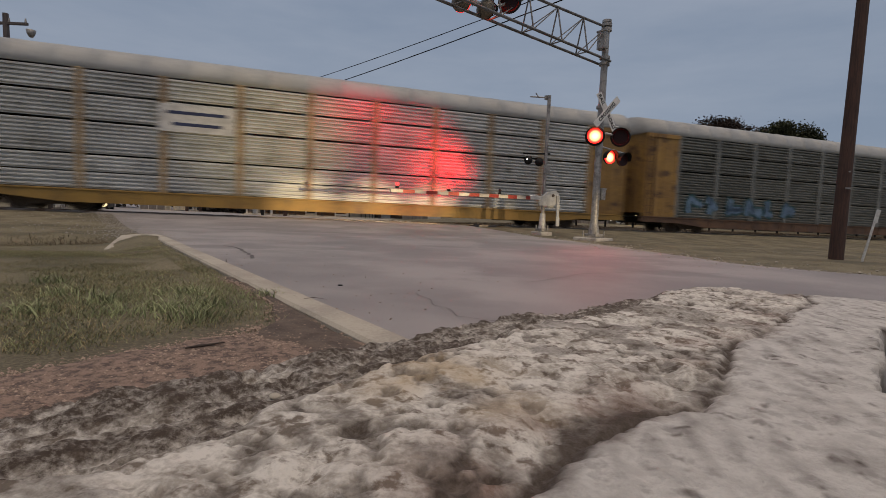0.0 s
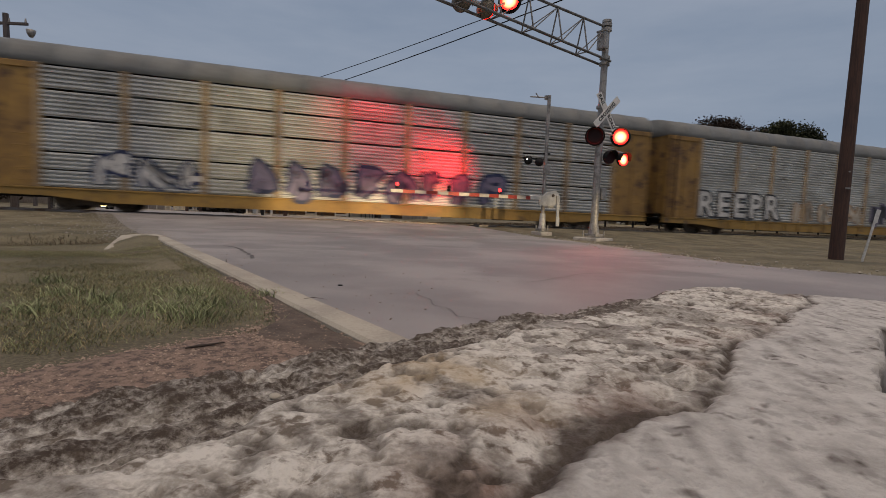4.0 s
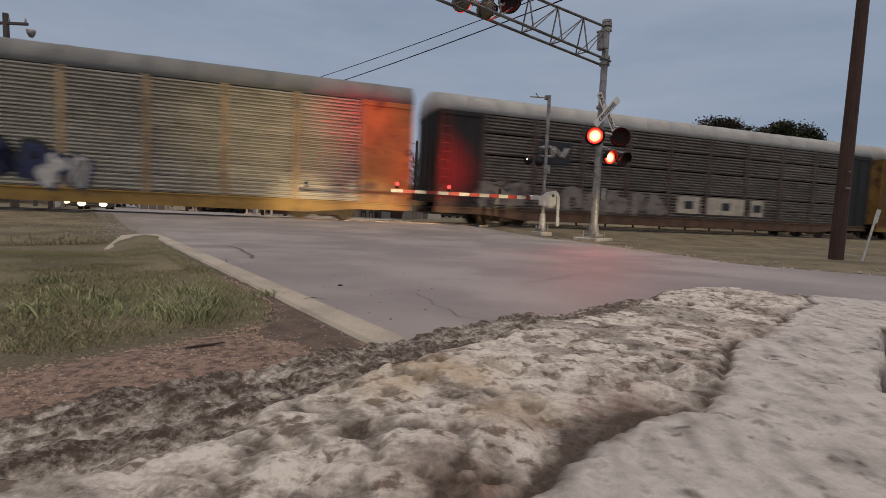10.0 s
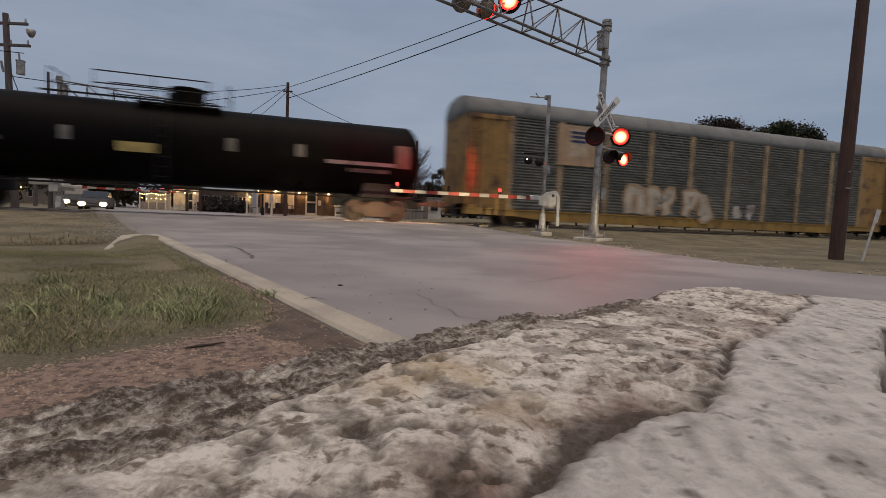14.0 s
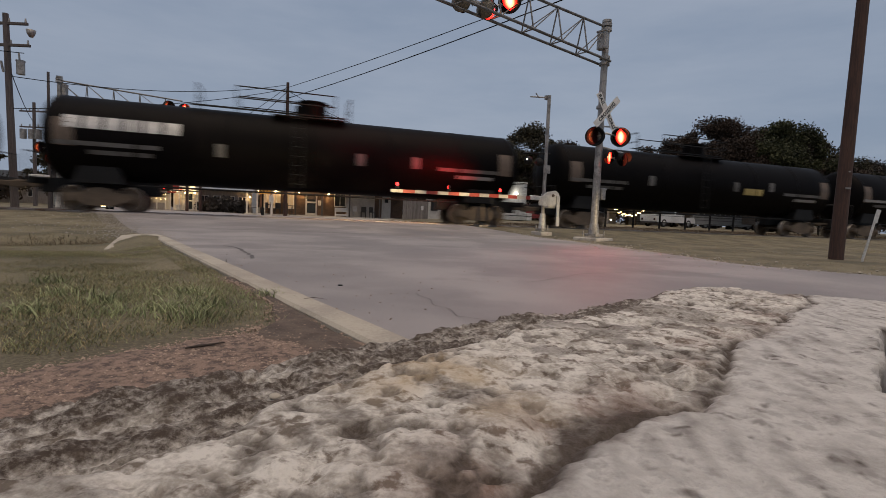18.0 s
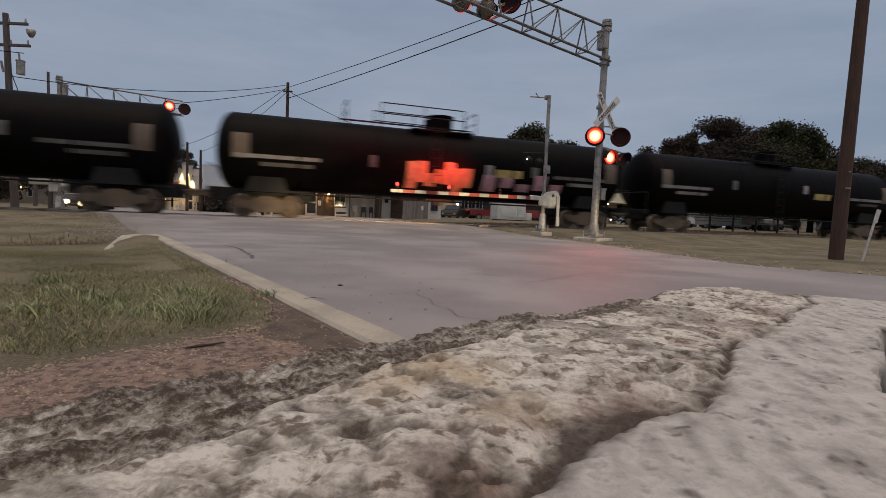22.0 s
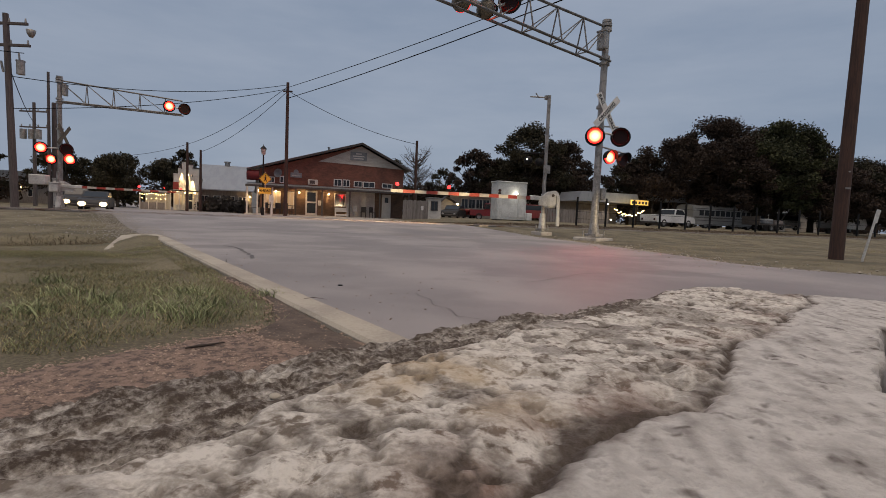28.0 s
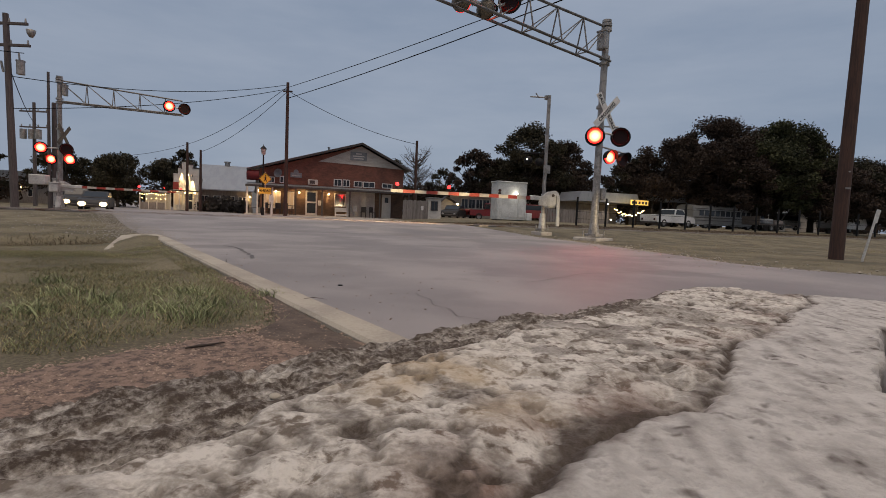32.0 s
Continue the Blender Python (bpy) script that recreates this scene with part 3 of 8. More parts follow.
h = np.interp(e, [-2.75, -1.75, 1.75], [-0.34, -0.185, -0.185])
sp = np.column_stack([U.x * s + N.x * (CENTRE + e), U.y * s + N.y * (CENTRE + e), h + 0.005])
scatter_stones("ballast_stones", sp, rng.uniform(0.018, 0.05, len(s)), M_BALLAST, "loose grey ballast stones on the track shoulder", 9, "ballast")

# ------------------------------------------------------------ the rock under the camera
ROCK_OUT = [(-0.62, 0.10), (-0.36, 0.24), (-0.30, 0.32), (-0.25, 0.385), (-0.175, 0.45), (-0.09, 0.555), (-0.02, 0.62), (0.105, 0.735), (0.285, 0.87), (0.5, 1.09), (0.56, 1.13), (0.79, 1.055), (0.9, 0.985), (1.6, 0.6), (1.5, -0.6), (-0.8, -0.6)]
ROCK_IN = [(-0.5, -0.05), (-0.24, 0.17), (-0.198, 0.215), (-0.158, 0.234), (-0.145, 0.252), (-0.118, 0.274), (-0.107, 0.3), (-0.103, 0.33), (-0.07, 0.37), (-0.05, 0.4), (-0.008, 0.45), (0.044, 0.515), (0.08, 0.566), (0.15, 0.635), (0.26, 0.72), (0.36, 0.85), (0.47, 1.0), (0.6, 1.05), (0.8, 0.95), (1.4, 0.6), (1.4, -0.5), (-0.6, -0.5)]
CRACK = [(0.74, 0.98), (0.655, 0.855), (0.545, 0.755), (0.468, 0.664), (0.38, 0.574), (0.335, 0.55), (0.295, 0.505), (0.283, 0.469), (0.24, 0.4), (0.2, 0.364), (0.166, 0.345), (0.128, 0.322), (0.104, 0.292), (0.079, 0.265), (0.058, 0.24), (0.035, 0.21), (0.0, 0.14), (-0.05, -0.1)]


def inside_distance(px, py, poly):
    """Distance to the outline, negative inside."""
    best = np.full(px.shape, 1e9)
    inn = np.zeros(px.shape, bool)
    for (ax, ay), (bx, by) in zip(poly, poly[1:] + poly[:1]):
        dx, dy = bx - ax, by - ay
        t = np.clip(((px - ax) * dx + (py - ay) * dy) / (dx * dx + dy * dy), 0, 1)
        best = np.minimum(best, np.hypot(px - ax - t * dx, py - ay - t * dy))
        hit = ((ay > py) != (by > py)) & (px < (bx - ax) * (py - ay) / (by - ay + 1e-12) + ax)
        inn ^= hit
    return np.where(inn, -best, best)


def line_distance(px, py, line):
    best, side = np.full(px.shape, 1e9), np.zeros(px.shape)
    for (ax, ay), (bx, by) in zip(line, line[1:]):
        dx, dy = bx - ax, by - ay
        t = np.clip(((px - ax) * dx + (py - ay) * dy) / (dx * dx + dy * dy), 0, 1)
        dd = np.hypot(px - ax - t * dx, py - ay - t * dy)
        cr = np.sign(dx * (py - ay) - dy * (px - ax))
        side = np.where(dd < best, cr, side)
        best = np.minimum(best, dd)
    return best, side


def fbm(x, y, scale, seed, octaves=4, ridged=False):
    """Value noise over arrays."""
    r = np.random.default_rng(seed)
    out, amp, tot = np.zeros(x.shape), 1.0, 0.0
    for o in range(octaves):
        table = r.random((64, 64))
        u, w = x * scale * 2 ** o + 31.7 * o, y * scale * 2 ** o + 17.3 * o
        i, j = np.floor(u).astype(int), np.floor(w).astype(int)
        fu, fw = u - i, w - j
        fu, fw = fu * fu * (3 - 2 * fu), fw * fw * (3 - 2 * fw)
        a, b = table[i % 64, j % 64], table[(i + 1) % 64, j % 64]
        c, d = table[i % 64, (j + 1) % 64], table[(i + 1) % 64, (j + 1) % 64]
        val = (a * (1 - fu) + b * fu) * (1 - fw) + (c * (1 - fu) + d * fu) * fw
        out += amp * (1 - np.abs(2 * val - 1) if ridged else val)
        tot += amp
        amp *= 0.5
    return out / tot


rx = graded([(-0.95, -0.45, 0.02), (-0.45, 0.9, 0.0033), (0.9, 1.75, 0.02)])
ry = graded([(-0.75, 0.1, 0.03), (0.1, 0.75, 0.0033), (0.75, 1.3, 0.006)])
gx, gy = np.meshgrid(rx, ry)
wob = (fbm(gx, gy, 9, 21) - 0.5) * 0.05
d_out = inside_distance(gx, gy, ROCK_OUT) + wob
d_in = inside_distance(gx, gy, ROCK_IN) + wob * 0.7
crack_d, crack_side = line_distance(gx + (fbm(gx, gy, 14, 33) - 0.5) * 0.03 + (fbm(gx, gy, 60, 35, 3) - 0.5) * 0.016, gy + (fbm(gx, gy, 14, 34) - 0.5) * 0.03 + (fbm(gx, gy, 60, 36, 3) - 0.5) * 0.016, CRACK)
rough = np.clip(0.5 - crack_side * np.clip(crack_d / 0.02, 0, 1) * 0.5, 0, 1)   # 1 on the rough part
pits = fbm(gx, gy, 30, 41, 3)
lumps = fbm(gx, gy, 11, 42, 3)
grain = fbm(gx, gy, 55, 46, 4)
blotch = fbm(gx + 0.35 * gy, gy * 0.8, 21, 48, 4)
# rounded, pitted crust on one side of the crack, a smoother streaked slab on the other
z = 0.283 + (lumps - 0.5) * 0.009 * (0.22 + 0.78 * rough) - np.clip(pits - 0.58, 0, 1) * 0.022 * rough - np.clip(fbm(gx, gy, 62, 49, 4) - 0.58, 0, 1) * 0.02 * rough
z += (grain - 0.5) * 0.0034 * (0.12 + 0.88 * rough) + (fbm(gx, gy, 150, 43, 2) - 0.5) * 0.0016
streak = np.sin((gx * 0.97 - gy * 0.25) * 250 + (lumps - 0.5) * 9) * (0.3 + 1.0 * fbm(gx, gy, 7, 55, 3))
z += (1 - rough) * (0.0007 * streak + 0.001)
gap_w = 0.0022 + 0.014 * np.clip(fbm(gx, gy, 9, 56, 3) - 0.36, 0, 1)
near_end = 1 - smooth(0.28, 0.44, gy)
trough = np.exp(-(crack_d / 0.036) ** 2) * rough
ledge = np.exp(-(crack_d / 0.013) ** 2) * rough * (1 - smooth(0.42, 0.6, gy))
z -= 0.0045 * np.exp(-(crack_d / (gap_w + 0.001)) ** 2) + 0.009 * trough * near_end
rim = smooth(-0.012, 0.012, d_in + (fbm(gx, gy, 45, 58, 4) - 0.5) * 0.022)
crumb = fbm(gx, gy, 95, 53, 4)
strata = fbm((gx * 0.66 + gy * 0.75) * 0.3 + (lumps - 0.5) * 0.03, -gx * 0.75 + gy * 0.66 + (lumps - 0.5) * 0.02, 62, 44, 4)
z -= rim * (0.021 + 0.012 * (strata - 0.45) + 0.009 * (crumb - 0.5) + 0.002 * (fbm(gx, gy, 210, 57, 2) - 0.5))
z -= smooth(-0.01, 0.055, d_out) * 0.62
# a notch in the slab's outer side
notch = smooth(0.0, 0.02, gx - 0.355 - (gy - 0.388) * 0.887 + (fbm(gx, gy, 40, 61, 3) - 0.5) * 0.03) * smooth(0.385, 0.42, gy) * (1 - smooth(0.6, 0.66, gy))
z -= 0.3 * notch
keep = z > -0.3
z = np.maximum(z, -0.3)
w = len(rx)
i = (np.arange(len(ry) - 1)[:, None] * w + np.arange(w - 1)[None, :]).ravel()
kf = keep.ravel()
fs = np.stack([i, i + 1, i + w + 1, i + w], 1)
fs = fs[kf[fs].any(1)]
rock_v = np.stack([gx.ravel(), gy.ravel(), z.ravel()], 1)
M_ROCK = material("limestone", (0.66, 0.625, 0.565), (0.36, 0.33, 0.285), 0.92, fine=230, broad=48, mix=0.6, bump=0.9, world_space=True, wear=(0.17, 0.14, 0.11), wear_at=0.53, wear_scale=62, depth=0.005)
me = raw_mesh("rock", rock_v.tolist(), fs.tolist(), M_ROCK, True)
# crack soil and grime, plus shade painted at the rim edge and notch
att = me.attributes.new("soil_and_dark", "FLOAT", "POINT")
soil_and_dark = np.exp(-(crack_d / (0.0015 + gap_w)) ** 2) * np.clip(0.55 + 3.0 * (pits - 0.4), 0.1, 1.0)
# the exp term paints the undercut's shade along the rim's inner edge
soil_and_dark += rim * np.clip(0.86 - 2.0 * (strata - 0.48) - 1.3 * (crumb - 0.5) + 0.5 * np.exp(-((d_in - 0.006) / 0.012) ** 2), 0.55, 1)
# blotches and sunken pits coloured darker than the crust
soil_and_dark += rough * (1 - rim) * (np.clip((blotch - 0.55) * 7.0, 0, 0.5) * (0.4 + 1.2 * grain) + np.clip((fbm(gx, gy, 62, 49, 4) - 0.58) * 9.0, 0, 0.7) * smooth(0.35, 0.6, fbm(gx, gy, 13, 60, 3)))
# darker in the trough and on the ledge beside the crack
soil_and_dark += trough * near_end * np.clip(0.3 + (fbm(gx, gy, 34, 59, 4) - 0.44) * 5, 0, 0.9) + ledge * np.clip(0.35 + (fbm(gx, gy, 55, 63, 4) - 0.45) * 4, 0, 0.8)
soil_and_dark += (1 - rough) * (np.clip((fbm(gx, gy, 90, 50, 3) - 0.74) * 8.0, 0, 0.6) + 0.3 * np.clip(streak * 0.9 + (grain - 0.5) * 2.4, 0, 1) + 0.25 * np.clip((fbm(gx, gy, 34, 62, 4) - 0.52) * 4, 0, 1))
# the notch's inner shade, painted into the colour
soil_and_dark += np.clip(notch * 4, 0, 1)
soil_and_dark = np.clip(soil_and_dark, 0, 1)
att.data.foreach_set("value", soil_and_dark.ravel())
stain = np.exp(-(crack_d / 0.055) ** 2) * rough * np.clip((fbm(gx, gy, 26, 51, 4) - 0.38) * 4, 0, 1) * (0.45 + 0.5 * near_end)
att = me.attributes.new("stain", "FLOAT", "POINT")
att.data.foreach_set("value", stain.ravel())
ochre = np.clip(1.25 - np.hypot(gx - 0.01, (gy - 0.37) * 1.1) / 0.085, 0, 1) * np.clip((fbm(gx, gy, 22, 52, 4) - 0.35) * 3, 0, 1)
att = me.attributes.new("ochre", "FLOAT", "POINT")
att.data.foreach_set("value", ochre.ravel())
att = me.attributes.new("rim", "FLOAT", "POINT")
att.data.foreach_set("value", (0.62 * rim + 0.2 * rough * (1 - rim) + 0.06 * (1 - rough)).ravel())
att = me.attributes.new("bare", "FLOAT", "POINT")
att.data.foreach_set("value", (1 - rough).ravel())
nt = M_ROCK.node_tree
bs = nt.nodes["Principled BSDF"]
src = bs.inputs["Base Color"].links[0].from_socket
for key, colour, gain in (("bare", (0.5, 0.487, 0.47), 0.64), ("ochre", (0.44, 0.33, 0.19), 0.85), ("stain", (0.2, 0.115, 0.085), 0.9), ("soil_and_dark", (0.055, 0.039, 0.028), 0.97)):
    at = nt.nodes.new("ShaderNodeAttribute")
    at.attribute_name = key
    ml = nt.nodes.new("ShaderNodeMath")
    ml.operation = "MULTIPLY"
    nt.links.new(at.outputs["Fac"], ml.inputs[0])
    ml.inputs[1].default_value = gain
    if key == "soil_and_dark":
        # fine grit breaks up the dirt and the painted shade
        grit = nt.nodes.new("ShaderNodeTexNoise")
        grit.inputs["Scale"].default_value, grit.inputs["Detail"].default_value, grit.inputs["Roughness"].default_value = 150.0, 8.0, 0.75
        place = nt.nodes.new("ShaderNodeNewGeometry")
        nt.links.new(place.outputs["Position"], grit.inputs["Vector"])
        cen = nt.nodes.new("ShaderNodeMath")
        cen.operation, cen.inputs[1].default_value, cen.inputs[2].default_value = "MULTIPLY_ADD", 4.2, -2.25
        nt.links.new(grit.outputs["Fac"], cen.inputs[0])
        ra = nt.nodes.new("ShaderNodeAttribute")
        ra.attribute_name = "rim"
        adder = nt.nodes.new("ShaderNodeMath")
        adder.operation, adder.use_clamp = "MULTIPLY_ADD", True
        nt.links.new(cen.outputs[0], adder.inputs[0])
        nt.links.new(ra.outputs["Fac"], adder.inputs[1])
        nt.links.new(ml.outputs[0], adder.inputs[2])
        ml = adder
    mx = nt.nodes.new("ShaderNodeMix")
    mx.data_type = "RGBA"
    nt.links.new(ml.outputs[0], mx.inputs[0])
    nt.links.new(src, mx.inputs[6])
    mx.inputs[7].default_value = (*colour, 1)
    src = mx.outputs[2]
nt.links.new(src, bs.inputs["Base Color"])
pit = nt.nodes.new("ShaderNodeTexNoise")
pit.inputs["Scale"].default_value, pit.inputs["Detail"].default_value, pit.inputs["Roughness"].default_value = 120.0, 8.0, 0.72
pos = nt.nodes.new("ShaderNodeNewGeometry")
nt.links.new(pos.outputs["Position"], pit.inputs["Vector"])
bump2 = nt.nodes.new("ShaderNodeBump")
bump2.inputs["Strength"].default_value, bump2.inputs["Distance"].default_value = 0.75, 0.004
nt.links.new(pit.outputs["Fac"], bump2.inputs["Height"])
nt.links.new(bs.inputs["Normal"].links[0].from_socket, bump2.inputs["Normal"])
nt.links.new(bump2.outputs["Normal"], bs.inputs["Normal"])
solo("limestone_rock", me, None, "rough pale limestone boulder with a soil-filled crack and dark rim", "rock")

# ------------------------------------------------------------ the train
M_SKIN = [material("car_skin_" + k, a, b, r, metal=mtl, stretch=(1.0, 1, 2.2), fine=9, broad=0.8, mix=0.9, bump=0.06, vary=0.08, wear=w, wear_at=0.6, wear_scale=1.3)
          for k, a, b, r, mtl, w in (("silver", (0.64, 0.65, 0.635), (0.4, 0.405, 0.39), 0.42, 0.2, (0.27, 0.255, 0.22)),
                                     ("grey", (0.25, 0.25, 0.225), (0.14, 0.14, 0.125), 0.5, 0.5, (0.11, 0.095, 0.08)),
                                     ("tan", (0.47, 0.44, 0.38), (0.31, 0.29, 0.245), 0.5, 0.25, (0.27, 0.23, 0.18)),
                                     ("brown", (0.24, 0.21, 0.188), (0.13, 0.115, 0.103), 0.55, 0.35, (0.12, 0.1, 0.085)))]
M_DARKEND = material("car_end_dark", (0.012, 0.011, 0.01), (0.006, 0.005, 0.005), 0.6, fine=8, broad=1.2, mix=0.9, bump=0.1)
M_POSTBROWN = material("post_brown", (0.1, 0.066, 0.055), (0.05, 0.035, 0.03), 0.6, fine=9, broad=1.2, bump=0.08)
M_ROOF = material("car_roof", (0.34, 0.345, 0.335), (0.27, 0.275, 0.268), 0.6, metal=0.2, fine=7, broad=0.6, mix=0.5, bump=0.05, wear=(0.26, 0.23, 0.2), wear_at=0.64)
M_ROOFDARK = material("car_roof_dark", (0.17, 0.178, 0.175), (0.11, 0.114, 0.112), 0.65, metal=0.2, fine=7, broad=0.6, mix=0.8, bump=0.05)
M_ORANGE = material("end_orange", (0.33, 0.195, 0.05), (0.19, 0.108, 0.036), 0.6, fine=8, broad=1.2, mix=0.9, bump=0.1, vary=0.18, wear=(0.09, 0.05, 0.027), wear_at=0.54, wear_scale=1.8)
M_YELLOW = material("sill_yellow", (0.36, 0.215, 0.045), (0.2, 0.12, 0.032), 0.55, fine=8, broad=1.2, mix=0.9, bump=0.08, vary=0.12, wear=(0.13, 0.08, 0.04), wear_at=0.6, wear_scale=1.6)
M_RUST = material("rusty_steel", (0.15, 0.085, 0.05), (0.07, 0.045, 0.035), 0.85, fine=14, broad=2, mix=0.9, bump=0.3)
M_UNDER = material("running_gear", (0.13, 0.098, 0.068), (0.06, 0.046, 0.034), 0.85, fine=14, broad=2, mix=0.9, bump=0.3)
M_TREAD = material("wheel_tread", (0.42, 0.38, 0.33), (0.25, 0.19, 0.15), 0.4, metal=0.8, fine=20, bump=0.05)
M_TANK = material("tank_black", (0.0046, 0.0038, 0.0038), (0.0025, 0.0021, 0.0021), 0.5, fine=5, broad=0.7, mix=0.9, bump=0.05, wear=(0.008, 0.0062, 0.0058), wear_at=0.63, wear_scale=1.1, spec=0.05)
M_PAINTS = {k: material("tag_" + k, c, tuple(x * 0.7 for x in c), 0.5, fine=6, broad=1.5, bump=0.02) for k, c in
            (("white", (0.58, 0.57, 0.545)), ("black", (0.02, 0.02, 0.025)), ("teal", (0.03, 0.085, 0.09)), ("pink", (0.52, 0.3, 0.36)), ("green", (0.28, 0.36, 0.25)),
             ("violet", (0.17, 0.15, 0.23)), ("yellow", (0.48, 0.37, 0.13)), ("cream", (0.5, 0.445, 0.36)), ("blue", (0.14, 0.22, 0.33)), ("navy", (0.02, 0.03, 0.09)), ("tan", (0.41, 0.28, 0.165)), ("amber", (0.55, 0.36, 0.17)), ("dull_tan", (0.46, 0.36, 0.26)), ("ash", (0.24, 0.205, 0.185)), ("red", (0.42, 0.05, 0.04)))}

# running gear: one truck, shared by every car
wheel_g = G()
for sgn in (-1, 1):
    m = pose(0, sgn * 0.755, 0, 0, 0, 90 if sgn > 0 else -90)
    wheel_g.slot = 0
    wheel_g.lathe([(0.085, 0.0001), (0.085, 0.12), (0.05, 0.14), (0.02, 0.33), (0.062, 0.36), (0.07, 0.425)], 28, m)
    wheel_g.slot = 1
    wheel_g.lathe([(0.07, 0.425), (0.065, 0.44), (-0.04, 0.452), (-0.062, 0.475), (-0.075, 0.47), (-0.075, 0.38)], 28, m)
    wheel_g.slot = 0
    wheel_g.lathe([(-0.075, 0.38), (-0.02, 0.33), (-0.05, 0.14), (-0.09, 0.12), (-0.09, 0.0001)], 28, m)
wheel_g.slot = 0
wheel_g.cyl((0, -1.05, 0), (0, 1.05, 0), 0.08, n=10)
WHEEL = wheel_g.mesh("wheelset", [M_UNDER, M_TREAD])
fr = G()
fr.prism([(-1.15, 0.5), (-1.12, 0.62), (-0.55, 0.66), (-0.35, 0.82), (0.35, 0.82), (0.55, 0.66), (1.12, 0.62), (1.15, 0.5), (1.0, 0.36), (0.75, 0.36), (0.45, 0.2), (-0.45, 0.2), (-0.75, 0.36), (-1.0, 0.36)], -0.07, 0.07)
for x in (-0.9, 0.9):
    fr.cyl((x, -0.16, 0.455), (x, 0.1, 0.455), 0.13, n=12)
FRAME = fr.mesh("side_frame", M_UNDER)
sp = G()
for x in (-0.16, 0.0, 0.16):
    for k in range(5):
        sp.cyl((x, 0, 0.26 + k * 0.075), (x, 0, 0.30 + k * 0.075), 0.07, n=8)
SPRING = sp.mesh("spring_group", M_RUST)
BOLSTER = G().box(-0.22, -1.05, 0.62, 0.22, 1.05, 0.86, 0.04).cyl((0, 0, 0.8), (0, 0, 0.98), 0.3, n=14).mesh("bolster", M_UNDER)
COUPLER = G().box(-0.05, -0.09, 0.78, 0.62, 0.09, 0.98, 0.03).box(0.5, -0.16, 0.72, 0.78, 0.16, 1.02, 0.05).cyl((0.3, 0.13, 0.72), (0.62, 0.22, 0.45), 0.03, n=8).mesh("coupler", M_UNDER)
WHEELS = []


def truck(car, x):
    t = part("truck", BOLSTER, None, car, "dark rusty two-axle railway truck", pose(x, 0, 0))
    for y in (-1.0, 1.0):
        part("side_frame", FRAME, None, t, m=pose(0, y, 0))
        part("spring_group", SPRING, None, t, m=pose(0, y * 0.99, 0))
    for dx in (-0.9, 0.9):
        WHEELS.append((part("wheelset", WHEEL, None, t, m=pose(dx, 0, 0.455)), dx))


def ladder(x, y, z0, z1, out):
    g = G()
    for dx in (-0.2, 0.2):
        g.box(x + dx - 0.015, y, z0, x + dx + 0.015, y + out, z1)
    k = z0 + 0.15
    while k < z1:
        g.cyl((x - 0.2, y + out, k), (x + 0.2, y + out, k), 0.012, n=6)
        k += 0.36
    return g


# autorack: 27.3 m body, near side at y = -1.55
HALF, END, BAYS, EAVE, DECK = 13.65, 2.1, 9, 4.95, 0.78
BAY = (2 * HALF - 2 * END) / BAYS
ROWS = [(0.80, 1.36), (1.40, 1.96), (2.02, 3.10), (3.18, 4.04), (4.12, 4.86)]


def louvre_panel(z0, z1):
    """Corrugated side panel, ribs running along the car."""
    g = G()
    n = max(3, int(round((z1 - z0) / 0.135)))
    h = (z1 - z0) / n
    v = []
    for i in range(n):
        a = z0 + i * h
        for zz, yy in ((a + 0.003, 0.05), (a + h * 0.34, 0.05), (a + h * 0.4, -0.066), (a + h * 0.72, -0.072), (a + h - 0.003, 0.0)):
            v.append((zz, yy))
    w = BAY / 2 - 0.135
    vs = [(-w, y, z) for z, y in v] + [(w, y, z) for z, y in v]
    m = len(v)
    g.add(vs, [(i, i + 1, m + i + 1, m + i) for i in range(m - 1)])
    g.box(-w, 0.055, z0, w, 0.075, z1)
    return g


TIGHT_ROWS = [(0.80, 1.39), (1.40, 1.97), (1.98, 3.13), (3.14, 4.07), (4.08, 4.88)]
PLAIN_PANELS = {k: [louvre_panel(a, b).mesh("side_panel", mt) for a, b in TIGHT_ROWS] for k, mt in zip(("silver", "grey", "tan", "brown"), M_SKIN)}
PANELS = {k: [louvre_panel(a, b).mesh("side_panel", mt) for a, b in ROWS] for k, mt in zip(("silver", "grey", "tan", "brown"), M_SKIN)}


def post_mesh(mt):
    g = G().box(-0.11, -0.075, 0.76, 0.11, 0.06, 4.92, 0.015)
    return g.mesh("side_post", mt)


POSTS = {"yellow": post_mesh(M_YELLOW), "tan": post_mesh(material("post_tan", (0.40, 0.29, 0.16), (0.22, 0.155, 0.09), 0.6, fine=9, broad=1.2, bump=0.08, vary=0.12, wear=(0.16, 0.11, 0.07), wear_at=0.6)), "brown": post_mesh(M_POSTBROWN), "silver": post_mesh(M_SKIN[0]), "grey": post_mesh(M_SKIN[1]), "orange": post_mesh(M_ORANGE)}
arch = [(-1.56, 4.9), (-1.6, 4.97), (-1.585, 5.12), (-1.47, 5.4), (-1.25, 5.62), (-0.9, 5.75), (-0.4, 5.82), (0, 5.835), (0.4, 5.82), (0.9, 5.75), (1.25, 5.62), (1.47, 5.4), (1.585, 5.12), (1.6, 4.97), (1.56, 4.9)]


